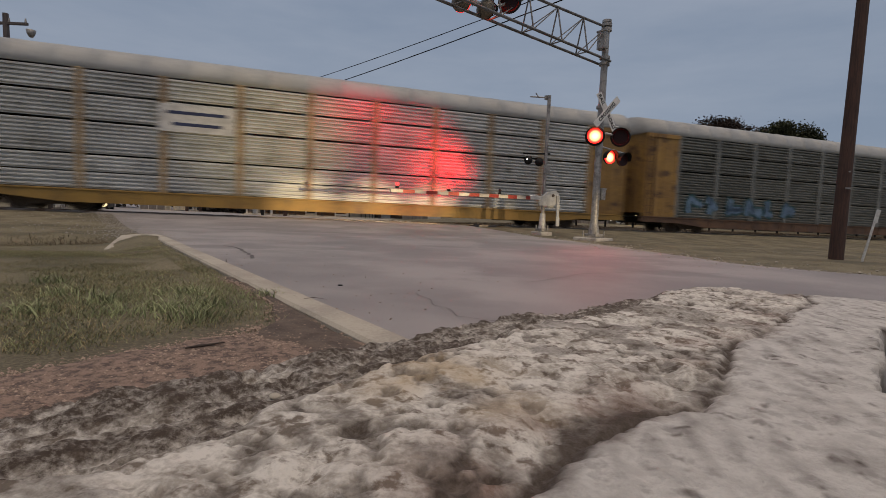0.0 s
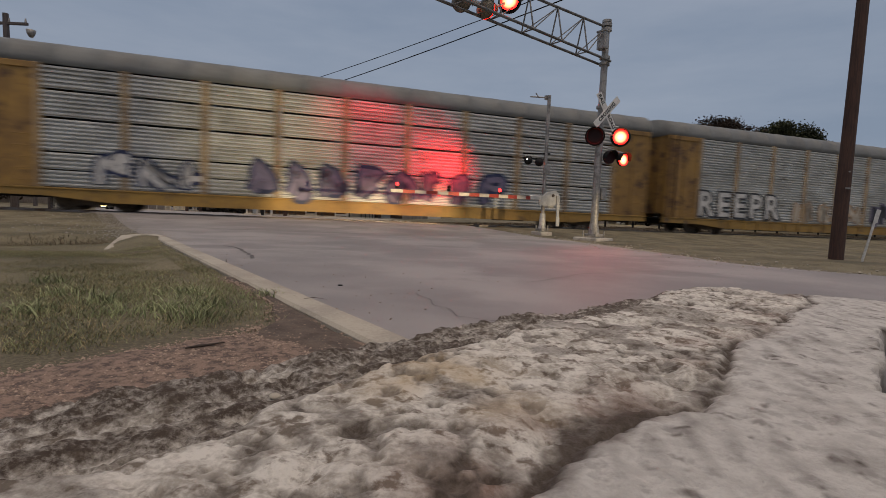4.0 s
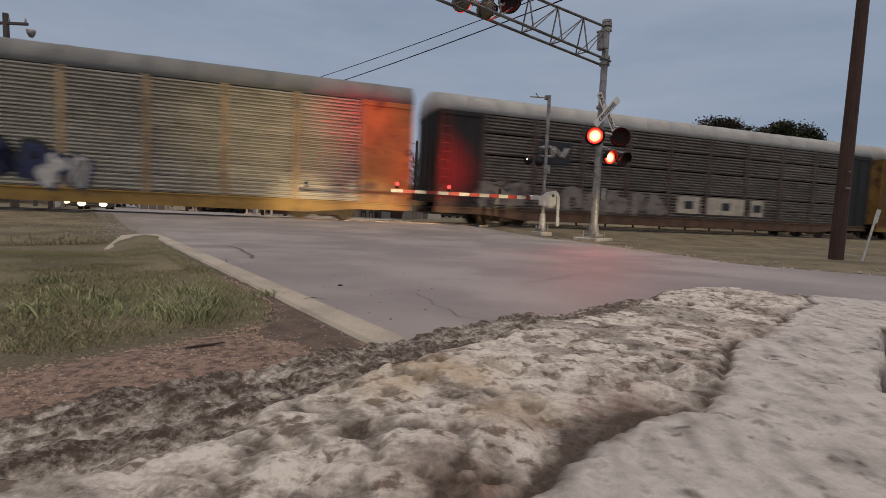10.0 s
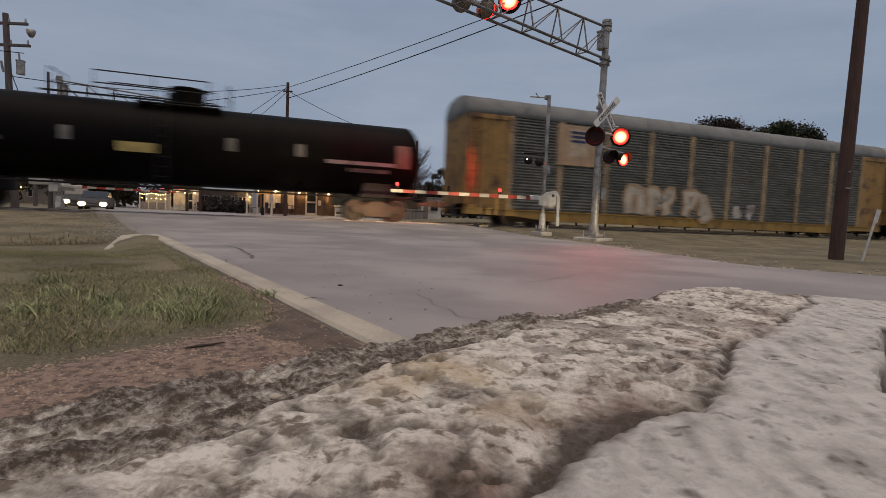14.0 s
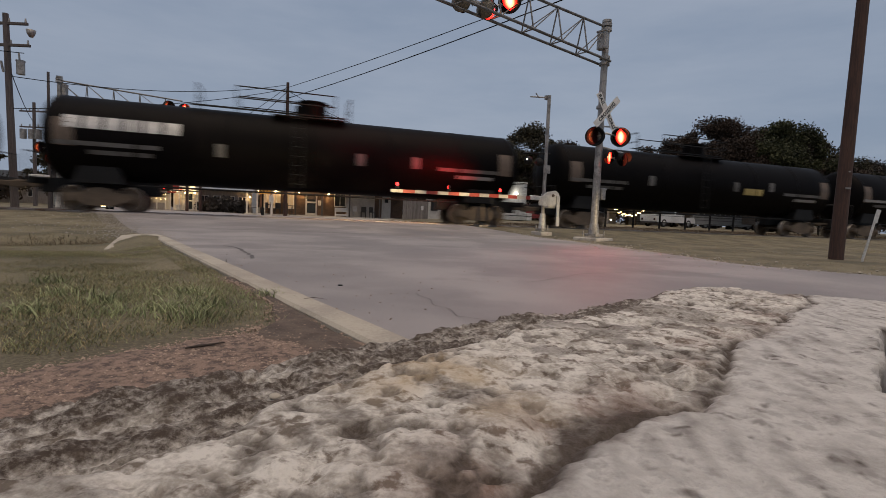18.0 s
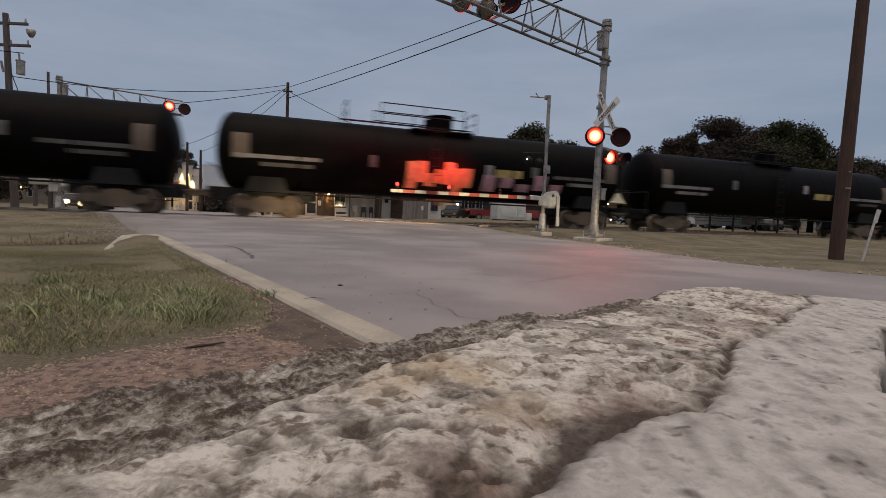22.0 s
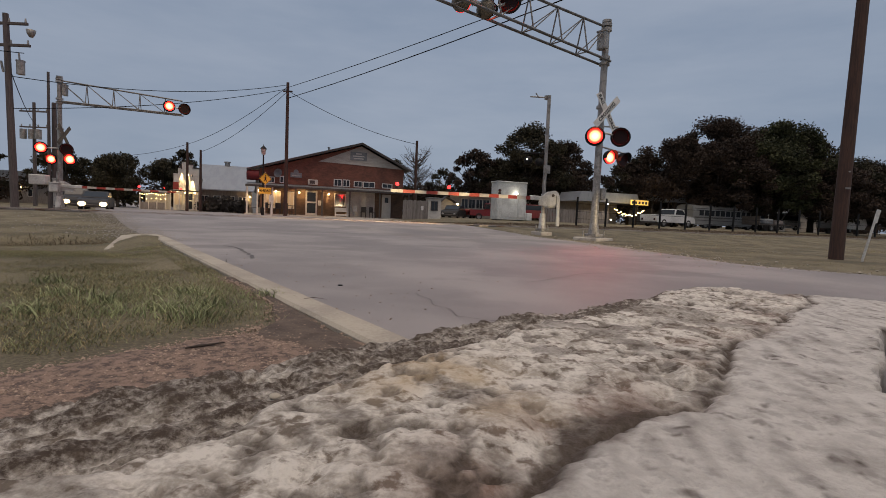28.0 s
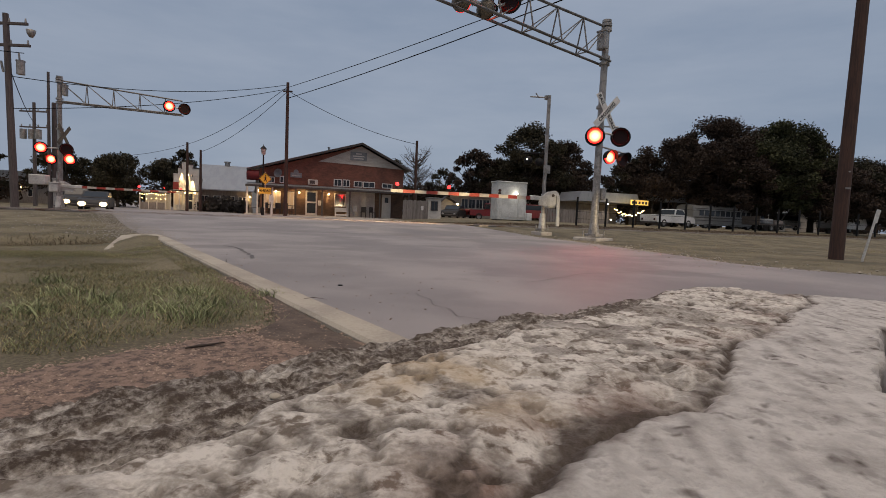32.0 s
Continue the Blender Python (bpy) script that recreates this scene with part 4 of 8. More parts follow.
def roof_mesh(mt):
    g = G()
    m, xs_ = len(arch), []
    for k in range(20):
        x = -HALF + 2 * HALF * k / 20
        xs_ += [(x, 0), (x + 1.23, 0), (x + 1.25, 0.016), (x + 1.34, 0.016)]
    xs_.append((HALF, 0))
    v = [(x, y * (1 + up * 0.6), z + up) for x, up in xs_ for y, z in arch]
    fs_ = [(r * m + i, r * m + i + 1, (r + 1) * m + i + 1, (r + 1) * m + i) for r in range(len(xs_) - 1) for i in range(m - 1)]
    g.add(v, fs_ + [tuple(range(m)), tuple(range(len(v) - m, len(v)))], True)
    return g.mesh("roof", mt)


ROOFS = {"light": roof_mesh(M_ROOF), "dark": roof_mesh(M_ROOFDARK)}


def end_side(mt):
    """Solid panel beside an end door, with a rib and a grab iron."""
    g = G().box(-END / 2 + 0.02, -0.05, 0.78, END / 2 - 0.02, 0.03, 4.9, 0.01)
    for x in (-END / 2 + 0.12, END / 2 - 0.12, 0.1):
        g.box(x - 0.06, -0.085, 0.8, x + 0.06, -0.045, 4.85, 0.01)
    g.box(-END / 2 + 0.02, -0.1, 4.7, END / 2 - 0.02, -0.045, 4.9, 0.01)
    for z in np.arange(1.0, 2.6, 0.38):
        g.tube([(0.45, -0.05, z), (0.45, -0.13, z), (0.85, -0.13, z), (0.85, -0.05, z)], 0.012)
    return g.mesh("end_panel", mt)


def end_door(mt):
    zig = []
    for k in range(8):
        y = -1.5 + k * 0.375
        dp = -0.05 - 0.05 * (k % 2)
        zig += [(dp, y + 0.02), (dp, y + 0.355)]
    g = G().prism(zig + [(0.05, 1.5), (0.05, -1.5)], 0.95, 5.0, axis=2)
    return g.mesh("end_door", mt)


END_SIDES = {"orange": end_side(M_ORANGE), "brown": end_side(M_DARKEND)}
END_DOORS = {"orange": end_door(M_ORANGE), "brown": end_door(M_DARKEND)}


def sill_mesh(mt):
    g = G().prism([(-HALF, 0.78), (HALF, 0.78), (HALF, 0.5), (HALF - 2.4, 0.48), (HALF - 4.2, 0.3), (-HALF + 4.2, 0.3), (-HALF + 2.4, 0.48), (-HALF, 0.5)], -0.06, 0.06)
    g.box(-HALF, -0.1, 0.72, HALF, 0.0, 0.78, 0.01)
    for k in range(19):
        x = -9.2 + k * 1.02
        g.box(x - 0.04, -0.1, 0.3, x + 0.04, -0.05, 0.74)
    return g.mesh("side_sill", mt)


SILLS = {"yellow": sill_mesh(M_YELLOW), "brown": sill_mesh(M_RUST)}
CENTRE_SILL = G().box(-HALF, -0.3, 0.42, HALF, 0.3, 0.78).box(-HALF, -1.4, 0.7, HALF, 1.4, 0.77).mesh("underframe", M_BLACK)
DECKS = G().box(-HALF + 0.3, -1.4, 2.2, HALF - 0.3, 1.4, 2.26).box(-HALF + 0.3, -1.4, 3.6, HALF - 0.3, 1.4, 3.66).mesh("deck", M_BLACK)


def tag_stroke(g, pts, width, y):
    pts = [Vector(p) for p in pts]
    v = []
    for i, p in enumerate(pts):
        w = (pts[min(i + 1, len(pts) - 1)] - pts[max(i - 1, 0)]).normalized()
        nrm = Vector((-w.y, w.x)) * width
        v += [(p.x + nrm.x, y, p.y + nrm.y), (p.x - nrm.x, y, p.y - nrm.y)]
    g.add(v, [(2 * i, 2 * i + 1, 2 * i + 3, 2 * i + 2) for i in range(len(pts) - 1)])


def graffiti(car, x0, x1, z0, z1, fill, edge, seed, letters=5):
    """Fat unreadable painted letters: an outline layer and a fill layer on the car's side."""
    r = random.Random(seed)
    strokes = []
    step = (x1 - x0) / letters
    for k in range(letters):
        cx = x0 + (k + 0.5) * step
        n = r.choice((4, 5, 6))
        pts = [(cx + r.uniform(-0.42, 0.42) * step, r.uniform(z0, z1)) for _ in range(n)]
        pts[0] = (cx - 0.3 * step, z0 + 0.1 * (z1 - z0))
        pts[1] = (cx - 0.2 * step + r.uniform(-0.1, 0.1), z1 - 0.05)
        fine = []
        for i in range(len(pts) - 1):
            a, b = Vector(pts[i]), Vector(pts[i + 1])
            bend = Vector((r.uniform(-0.15, 0.15), r.uniform(-0.15, 0.15)))
            fine += [a.lerp(b, q / 5) + bend * math.sin(math.pi * q / 5) for q in range(5)]
        fine.append(Vector(pts[-1]))
        strokes.append((fine, r.uniform(0.13, 0.2)))
    for name, mat, extra, y in (("graffiti_outline", edge, 0.17, -1.612), ("graffiti_fill", fill, 0.0, -1.618)):
        for i, (pts, w) in enumerate(strokes):
            g = G()
            tag_stroke(g, pts, (w + extra) * (z1 - z0) / 1.4, y - 0.0008 * i)
            part(name, g, M_PAINTS[mat], car, "sprayed " + mat + " graffiti lettering")


def placard(car, x, z, w, h, colour, rows=3, y=-1.66):
    """A blank painted plate with a few plain bars."""
    p = part("placard", G().box(x - w / 2, y - 0.004, z - h / 2, x + w / 2, y + 0.02, z + h / 2, 0.004), M_PAINTS[colour], car, "painted reporting plate with illegible lines")
    for k in range(rows):
        zz = z + h * (0.5 - (k + 0.7) / (rows + 0.4))
        ww = w * (0.4 - 0.07 * ((k * 7) % 3))
        part("plate_bar", G().box(x - ww, y - 0.009, zz - h * 0.06, x + ww, y - 0.005, zz + h * 0.06), M_PAINTS["navy" if colour != "navy" else "white"], p)


def autorack(skin, post, ends, sill, roof, label, tight=False):
    car = thing("autorack_car", Matrix(), label, "railway car", "cars of the train")
    part("underframe", CENTRE_SILL, None, car)
    part("deck", DECKS, None, car)
    part("roof", ROOFS[roof], None, car, "arched corrugated metal roof")
    for sgn, turn in ((-1, 0), (1, 180)):
        part("side_sill", SILLS[sill], None, car, "long " + ("yellow" if sill == "yellow" else "rusty") + " side sill", pose(0, sgn * 1.5, 0, 0, 0, turn))
        for x in (-HALF + END / 2, HALF - END / 2):
            part("end_panel", END_SIDES[ends], None, car, "weathered " + ends + " end panel", pose(x, sgn * 1.53, 0, 0, 0, turn))
        for k in range(BAYS + 1):
            part("side_post", POSTS[post], None, car, m=pose(-HALF + END + k * BAY, sgn * 1.53, 0, 0, 0, turn))
        for k in range(BAYS):
            for me in (PLAIN_PANELS if tight else PANELS)[skin]:
                part("side_panel", me, None, car, m=pose(-HALF + END + (k + 0.5) * BAY, sgn * 1.53, 0, 0, 0, turn))
    for x, turn in ((-HALF + 0.12, 0), (HALF - 0.12, 180)):
        part("end_door", END_DOORS[ends], None, car, "ribbed " + ends + " end door", pose(x, 0, 0, 0, 0, turn))
        part("coupler", COUPLER, None, car, m=pose(x + (0.1 if turn else -0.1), 0, 0, 0, 0, 0 if turn else 180))
    part("ladder", ladder(-HALF + 0.35, -1.6, 0.8, 4.9, -0.09), M_RUST, car)
    part("ladder", ladder(HALF - 0.35, 1.6, 0.8, 4.9, 0.09), M_RUST, car)
    for x in (-10.1, 10.1):
        truck(car, x)
    return car


SPECS = {
    2: ("silver", "tan", "orange", "yellow", "light", "silver autorack car with orange ends"),
    1: ("grey", "grey", "orange", "brown", "light", "weathered grey autorack car with blue graffiti"),
    0: ("silver", "tan", "orange", "yellow", "light", "silver corrugated autorack car with yellow sill and orange ends"),
    -1: ("grey", "grey", "orange", "yellow", "dark", "grey autorack car with orange ends and graffiti along the bottom"),
    -2: ("silver", "tan", "orange", "yellow", "dark", "silver autorack car with large white graffiti letters"),
    -3: ("silver", "tan", "orange", "yellow", "dark", "silver autorack car with dark blue graffiti"),
    -4: ("grey", "grey", "orange", "yellow", "dark", "dark grey autorack car with tan plate and graffiti"),
    -5: ("grey", "grey", "orange", "yellow", "dark", "olive grey autorack car with pale green and pink graffiti"),
    -6: ("silver", "tan", "orange", "yellow", "light", "clean silver autorack car with yellow sill"),
    -7: ("brown", "brown", "brown", "brown", "light", "grey-brown autorack car with white block graffiti"),
    -8: ("tan", "tan", "orange", "yellow", "dark", "pale tan autorack car with orange ends"),
    -9: ("grey", "tan", "orange", "yellow", "light", "dark grey autorack car with tan posts and teal graffiti"),
    -10: ("grey", "tan", "orange", "yellow", "dark", "grey autorack car with tan posts and white graffiti")}
CARS = []
for k, spec in SPECS.items():
    car = autorack(*spec, k not in (0, 1, -3, -7, -9))
    CARS.append((car, -11.84 + 28.4 * (k + 0.5)))
    CARS[-1][0]["slot"] = k
A = {c["slot"]: c for c, s in CARS}
for c in A.values():
    del c["slot"]
# markings
def herald(car, x):
    """A tan board on the side with a pale inset and dark bars."""
    b = part("herald_board", G().box(x - 1.15, -1.655, 2.95, x + 1.15, -1.63, 4.8, 0.01), M_PAINTS["tan"], car, "tan painted board on the car side")
    part("herald_plate", G().box(x - 0.52, -1.663, 3.35, x + 0.52, -1.657, 4.65, 0.004), M_PAINTS["dull_tan"], b, "pale plate with dark illegible bars")
    for k in range(3):
        part("herald_bar", G().box(x - 0.44, -1.671, 4.42 - k * 0.2, x + 0.44, -1.665, 4.54 - k * 0.2), M_PAINTS["navy"], b)


def bars(car, x0, x1, z, rows, colour):
    for k in range(rows):
        part("stencil_bar", G().box(x0 + 0.12 * (k % 2), -1.645, z - 0.2 * k - 0.06, x1 - 0.35 * ((k * 2) % 3), -1.62, z - 0.2 * k + 0.06, 0.004), M_PAINTS[colour], car, "illegible stencilled line")


graffiti(A[1], -11, -3, 0.95, 1.9, "blue", "teal", 3, 6)
placard(A[0], -5.3, 3.47, 2.5, 0.98, "white", 2)
graffiti(A[-1], 2.5, 7.1, 0.8, 2.05, "white", "black", 11, 5)
graffiti(A[-1], -6.8, 1.3, 0.75, 2.1, "cream", "tan", 12, 6)
graffiti(A[-1], -11.7, -7.0, 0.85, 2.15, "pink", "black", 31, 4)
herald(A[-1], -7.85)
bars(A[-1], -6.2, -4.0, 4.1, 1, "teal")
graffiti(A[-2], 1.8, 6.7, 0.85, 2.0, "black", "violet", 13, 6)
graffiti(A[-2], 7.2, 11.3, 0.85, 1.8, "yellow", "tan", 36, 5)
graffiti(A[-2], -4.6, 1.5, 0.85, 1.9, "cream", "tan", 32, 6)
lettering("graffiti_letters", "REEPR", 1.75, M_PAINTS["black"], A[-2], pose(-8.65, -1.62, 1.5, 90, 0, 0), 0.13, 1.28)
lettering("graffiti_letters", "REEPR", 1.75, M_PAINTS["white"], A[-2], pose(-8.65, -1.627, 1.5, 90, 0, 0), 0.035, 1.28)
graffiti(A[-3], -5, 6.0, 0.85, 2.1, "violet", "navy", 14, 8)
graffiti(A[-3], -10, -6, 0.85, 1.9, "white", "navy", 33, 3)
graffiti(A[-4], -4.2, 1.9, 0.85, 1.9, "white", "black", 15, 6)
graffiti(A[-4], 2.9, 6.9, 0.85, 1.8, "cream", "green", 25, 4)
herald(A[-4], -7.55)
graffiti(A[-5], -11.9, -7.0, 0.85, 2.2, "pink", "black", 16, 4)
graffiti(A[-5], -2.5, 1.1, 0.85, 1.8, "tan", "violet", 34, 3)
graffiti(A[-5], 1.4, 7.2, 0.85, 2.2, "green", "black", 17, 5)
herald(A[-5], -7.75)
bars(A[-5], -4.5, -2.4, 4.0, 1, "navy")
bars(A[-6], -7.1, -4.7, 3.75, 3, "navy")
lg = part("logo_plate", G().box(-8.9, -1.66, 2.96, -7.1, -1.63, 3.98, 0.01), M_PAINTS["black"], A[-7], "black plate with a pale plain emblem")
part("emblem", G().tube([(-8.3, -1.665, 3.72), (-8.7, -1.665, 3.66), (-8.7, -1.665, 3.28), (-8.15, -1.665, 3.28), (-8.1, -1.665, 3.7), (-7.6, -1.665, 3.28), (-7.35, -1.665, 3.72)], 0.07, 6), M_PAINTS["white"], lg)
for x0, x1 in ((-0.7, 0.75), (1.25, 3.8), (4.3, 5.2)):
    pn = part("painted_panel", G().box(x0, -1.64, 1.0, x1, -1.6, 1.88, 0.01), M_PAINTS["cream"], A[-7], "white painted lower panel")
    part("painted_square", G().box((x0 + x1) / 2 - 0.28, -1.647, 1.25, (x0 + x1) / 2 + 0.28, -1.642, 1.65), M_PAINTS["black"], pn)
graffiti(A[-7], -11.8, -9.0, 0.85, 2.0, "ash", "ash", 19, 3)
graffiti(A[-7], -8.6, -1.3, 0.8, 1.8, "ash", "ash", 18, 6)
graffiti(A[-8], -1.5, 0.9, 0.9, 2.2, "navy", "black", 20, 3)
graffiti(A[-8], 0.6, 2.6, 0.7, 1.9, "white", "navy", 35, 2)
bars(A[-8], -7.4, -4.9, 3.6, 1, "teal")
graffiti(A[-9], -11.5, 9.6, 0.8, 2.25, "teal", "black", 21, 15)
bars(A[-9], -6.8, -4.5, 3.75, 3, "black")
graffiti(A[-10], -5.2, 0.5, 0.75, 2.1, "cream", "tan", 22, 5)
graffiti(A[-10], 1.8, 3.4, 0.85, 1.5, "cream", "white", 23, 2)
herald(A[-10], -8.1)

# tank cars: 18.8 m shell, 3.06 m across
R_T, Z_T, HALF_T = 1.53, 2.63, 9.35
tk = G()
cap = [(-HALF_T + 0.62 * (1 - math.cos(a)), R_T * math.sin(a)) for a in np.linspace(0.001, math.pi / 2, 8)]
bodyp = cap + [(-HALF_T + 0.62 + k * 2.03, R_T) for k in range(1, 9)]
full = bodyp + [(-x, r) for x, r in cap[::-1]]
tk.lathe(full, 44, Matrix.Translation((0, 0, Z_T)))
TANK_SHELL = tk.mesh("tank_shell", M_TANK)
band = G()
band.lathe([(-0.05, R_T), (-0.045, R_T + 0.012), (0.045, R_T + 0.012), (0.05, R_T)], 44, Matrix.Translation((0, 0, Z_T)))
TANK_BAND = band.mesh("shell_band", M_TANK)
hs = G().cyl((0, 0, Z_T + R_T - 0.06), (0, 0, Z_T + R_T + 0.62), 0.58, n=20)
hs.cyl((0, 0, Z_T + R_T + 0.62), (0, 0, Z_T + R_T + 0.68), 0.64, n=20)
hs.box(-0.7, -0.12, Z_T + R_T + 0.1, -0.5, 0.12, Z_T + R_T + 0.5, 0.02)
TANK_DOME = hs.mesh("valve_housing", M_TANK)
WALK = G().box(-4.6, -0.75, Z_T + R_T + 0.02, 1.3, -0.62, Z_T + R_T + 0.07).box(-4.6, 0.62, Z_T + R_T + 0.02, 1.3, 0.75, Z_T + R_T + 0.07).box(-1.6, -1.05, Z_T + R_T - 0.12, 1.3, -0.55, Z_T + R_T - 0.08).mesh("walkway", M_BLACK)
rl = G()
ztop = Z_T + R_T
for y in (-0.95, 0.95):
    for z in (ztop + 0.42, ztop + 0.86):
        rl.cyl((-2.9, y, z), (0.85, y, z), 0.024, n=6)
    for x in (-2.9, -1.0, 0.85):
        rl.cyl((x, y, ztop - 0.3), (x, y, ztop + 0.86), 0.02, n=6)
for x in (-4.3, 1.5):
    for z in (ztop + 0.42, ztop + 0.86):
        rl.cyl((x, -0.7, z), (x, 0.7, z), 0.022, n=6)
    for y in (-0.7, 0.7):
        rl.cyl((x, y, ztop - 0.1), (x, y, ztop + 0.86), 0.02, n=6)
TANK_RAIL = rl.mesh("railing", M_BLACK)
TANK_SILL = G().box(5.6, -0.3, 0.62, 9.5, 0.3, 1.15, 0.02).mesh("stub_sill", M_BLACK)
END_BEAM = G().box(9.3, -1.4, 0.9, 9.5, 1.4, 1.12, 0.02).mesh("end_beam", M_BLACK)
BRAKE_PIPE = G().cyl((-6.3, -1.1, 0.98), (6.3, -1.1, 0.98), 0.035, n=8).mesh("brake_pipe", M_BLACK)
SADDLE = G().prism([(6.6, 1.0), (8.2, 1.0), (8.0, 1.6), (6.8, 1.6)], -1.15, 1.15).mesh("saddle", M_BLACK)
END_RAIL = G().tube([(9.45, -1.4, 1.0), (9.45, -1.4, 2.0), (9.45, 1.4, 2.0), (9.45, 1.4, 1.0)], 0.025).mesh("end_railing", M_BLACK)
STEP = G().tube([(9.4, -1.45, 0.5), (9.4, -1.45, 1.0), (8.6, -1.45, 1.0), (8.6, -1.45, 0.5), (9.4, -1.45, 0.5)], 0.02).mesh("corner_step", M_BLACK)
BOTTOM = G().cyl((0, 0, Z_T - R_T - 0.28), (0, 0, Z_T - R_T + 0.05), 0.2, n=12).box(-0.5, -0.2, Z_T - R_T - 0.12, 0.5, 0.2, Z_T - R_T + 0.1, 0.03).mesh("bottom_outlet", M_UNDER)


def on_shell(x, z, w, h, push=0.008):
    """A plate bent to the shell's near side."""
    g = G()
    n = 6
    v = []
    for k in range(n + 1):
        zz = z - h / 2 + h * k / n
        a = math.asin(max(-0.999, min(0.999, (zz - Z_T) / R_T)))
        y = -(R_T + push) * math.cos(a)
        v += [(x - w / 2, y, Z_T + (R_T + push) * math.sin(a)), (x + w / 2, y, Z_T + (R_T + push) * math.sin(a))]
    g.add(v, [(2 * k, 2 * k + 1, 2 * k + 3, 2 * k + 2) for k in range(n)], True)
    return g


M_ENDPLATE = material("tan_plate", (0.13, 0.095, 0.07), (0.08, 0.06, 0.045), 0.6, fine=9, broad=3, mix=0.9, bump=0.03)
M_PALETXT = material("grimy_white", (0.3, 0.29, 0.28), (0.16, 0.15, 0.145), 0.6, fine=9, broad=3, mix=0.9, bump=0.03)
M_DULL = material("dull_plate", (0.12, 0.115, 0.11), (0.07, 0.066, 0.06), 0.6, fine=9, bump=0.03)


def tank(r, owner_bar, mural):
    car = thing("tank_car", Matrix(), "black railway tank car with white stencilled panels", "railway car", "cars of the train")
    for name, me in (("tank_shell", TANK_SHELL), ("valve_housing", TANK_DOME), ("walkway", WALK), ("railing", TANK_RAIL), ("bottom_outlet", BOTTOM), ("brake_pipe", BRAKE_PIPE)):
        part(name, me, None, car)
    for x in (-HALF_T + 0.66, -6.2, -3.1, 0.0, 3.1, 6.2, HALF_T - 0.66):
        part("shell_band", TANK_BAND, None, car, m=pose(x, 0, 0))
    for turn in (0, 180):
        for name, me in (("stub_sill", TANK_SILL), ("end_beam", END_BEAM), ("saddle", SADDLE), ("end_railing", END_RAIL), ("corner_step", STEP)):
            part(name, me, None, car, m=pose(0, 0, 0, 0, 0, turn))
    part("ladder", ladder(-0.6, -1.62, 1.2, 4.1, -0.06), M_BLACK, car)
    for s in (-1, 1):
        part("coupler", COUPLER, None, car, m=pose(s * 9.5, 0, 0, 0, 0, 0 if s > 0 else 180))
        truck(car, s * 7.4)
    zz = 2.35
    if owner_bar:
        # a big white owner's name, as a plain band of blocks
        for k in range(6):
            part("owner_block", on_shell(-8.1 + k * 0.62, 3.08, 0.5, 0.44), M_PAINTS["white"], car, "white painted owner block")
    # number rows near each end
    for x, w in ((-7.0, 3.2), (6.6, 2.8)):
        for k, ww in enumerate((w, w * 0.62)):
            part("stencil_bar", on_shell(x + (w - ww) * 0.3, zz - 0.28 * k, ww, 0.15), M_DULL if r.random() < 0.6 else M_PALETXT, car)
    for x in (-3.6 + r.uniform(-0.4, 0.4), 1.8 + r.uniform(-0.4, 0.4), 4.2):
        part("placard_plate", on_shell(x, 2.7 - r.uniform(0, 0.3), 0.34, 0.48), M_DULL if r.random() < 0.75 else M_PALETXT, car, "dull hazard plate")
    for x in (-8.35, 8.35):
        part("end_plate", on_shell(x, 2.72, 0.62, 0.95), M_ENDPLATE, car, "dull tan end plate")
    if r.random() < 0.5:
        part("warning_plate", on_shell(r.choice((-1.4, 2.9)), 2.35, 1.3, 0.34), M_PAINTS["yellow"], car, "yellow warning plate")
    if mural:
        for k in range(5):
            part("sprayed_tag", on_shell(2.0 + k * 0.85, 1.9 + 0.15 * math.sin(k * 2.7), 0.62, 0.5 + 0.2 * math.cos(k * 1.9), 0.01 + 0.0015 * k), M_PAINTS["pink"], car, "pale pink sprayed tag")
        for k in range(7):
            q = on_shell(-1.6 + k * 0.42, 2.05 + 0.18 * math.sin(k * 2.1), 0.46, 0.8 + 0.3 * math.cos(k * 1.3), 0.01 + 0.0015 * k)
            part("painted_patch", q, M_PAINTS["amber"], car, "sprayed amber graffiti patch")
    return car


EDGES = [-296.2, -316.7, -337.2, -357.7, -378.1, -398.5, -418.8, -439.0, -459.2, -479.2, -499.1, -519.3, -539.2]
r = random.Random(7)
for i, (a, b) in enumerate(zip(EDGES, EDGES[1:])):
    CARS.append((tank(r, i in (1, 4, 10), i == 8), (a + b) / 2))

# ------------------------------------------------------------ crossing signals
LENSES = []      # (lens, its rest pose, phase)
roundel = G()
roundel.slot = 0
roundel.add([(0, -0.012, 0)] + [(0.245 * math.cos(a), -0.012, 0.245 * math.sin(a)) for a in np.linspace(0, 2 * math.pi, 25)[:-1]], [(0, 1 + (i + 1) % 24, 1 + i) for i in range(24)], True)
roundel.slot = 1
roundel.add([(0, 0.012, 0)] + [(0.245 * math.cos(a), 0.012, 0.245 * math.sin(a)) for a in np.linspace(0, 2 * math.pi, 25)[:-1]], [(0, 1 + i, 1 + (i + 1) % 24) for i in range(24)], True)
n24 = [(0.245 * math.cos(a), 0.245 * math.sin(a)) for a in np.linspace(0, 2 * math.pi, 25)[:-1]]
roundel.add([(x, -0.012, z) for x, z in n24] + [(x, 0.012, z) for x, z in n24], [(i, (i + 1) % 24, 24 + (i + 1) % 24, 24 + i) for i in range(24)])
LENS = bpy.data.meshes.new("lens")
LENS.from_pydata(roundel.v, [], roundel.f)
LENS.materials.append(M_LIT)
LENS.materials.append(M_DARKRED)
LENS.polygons.foreach_set("material_index", roundel.m)
LENS.update()
bkg = G()
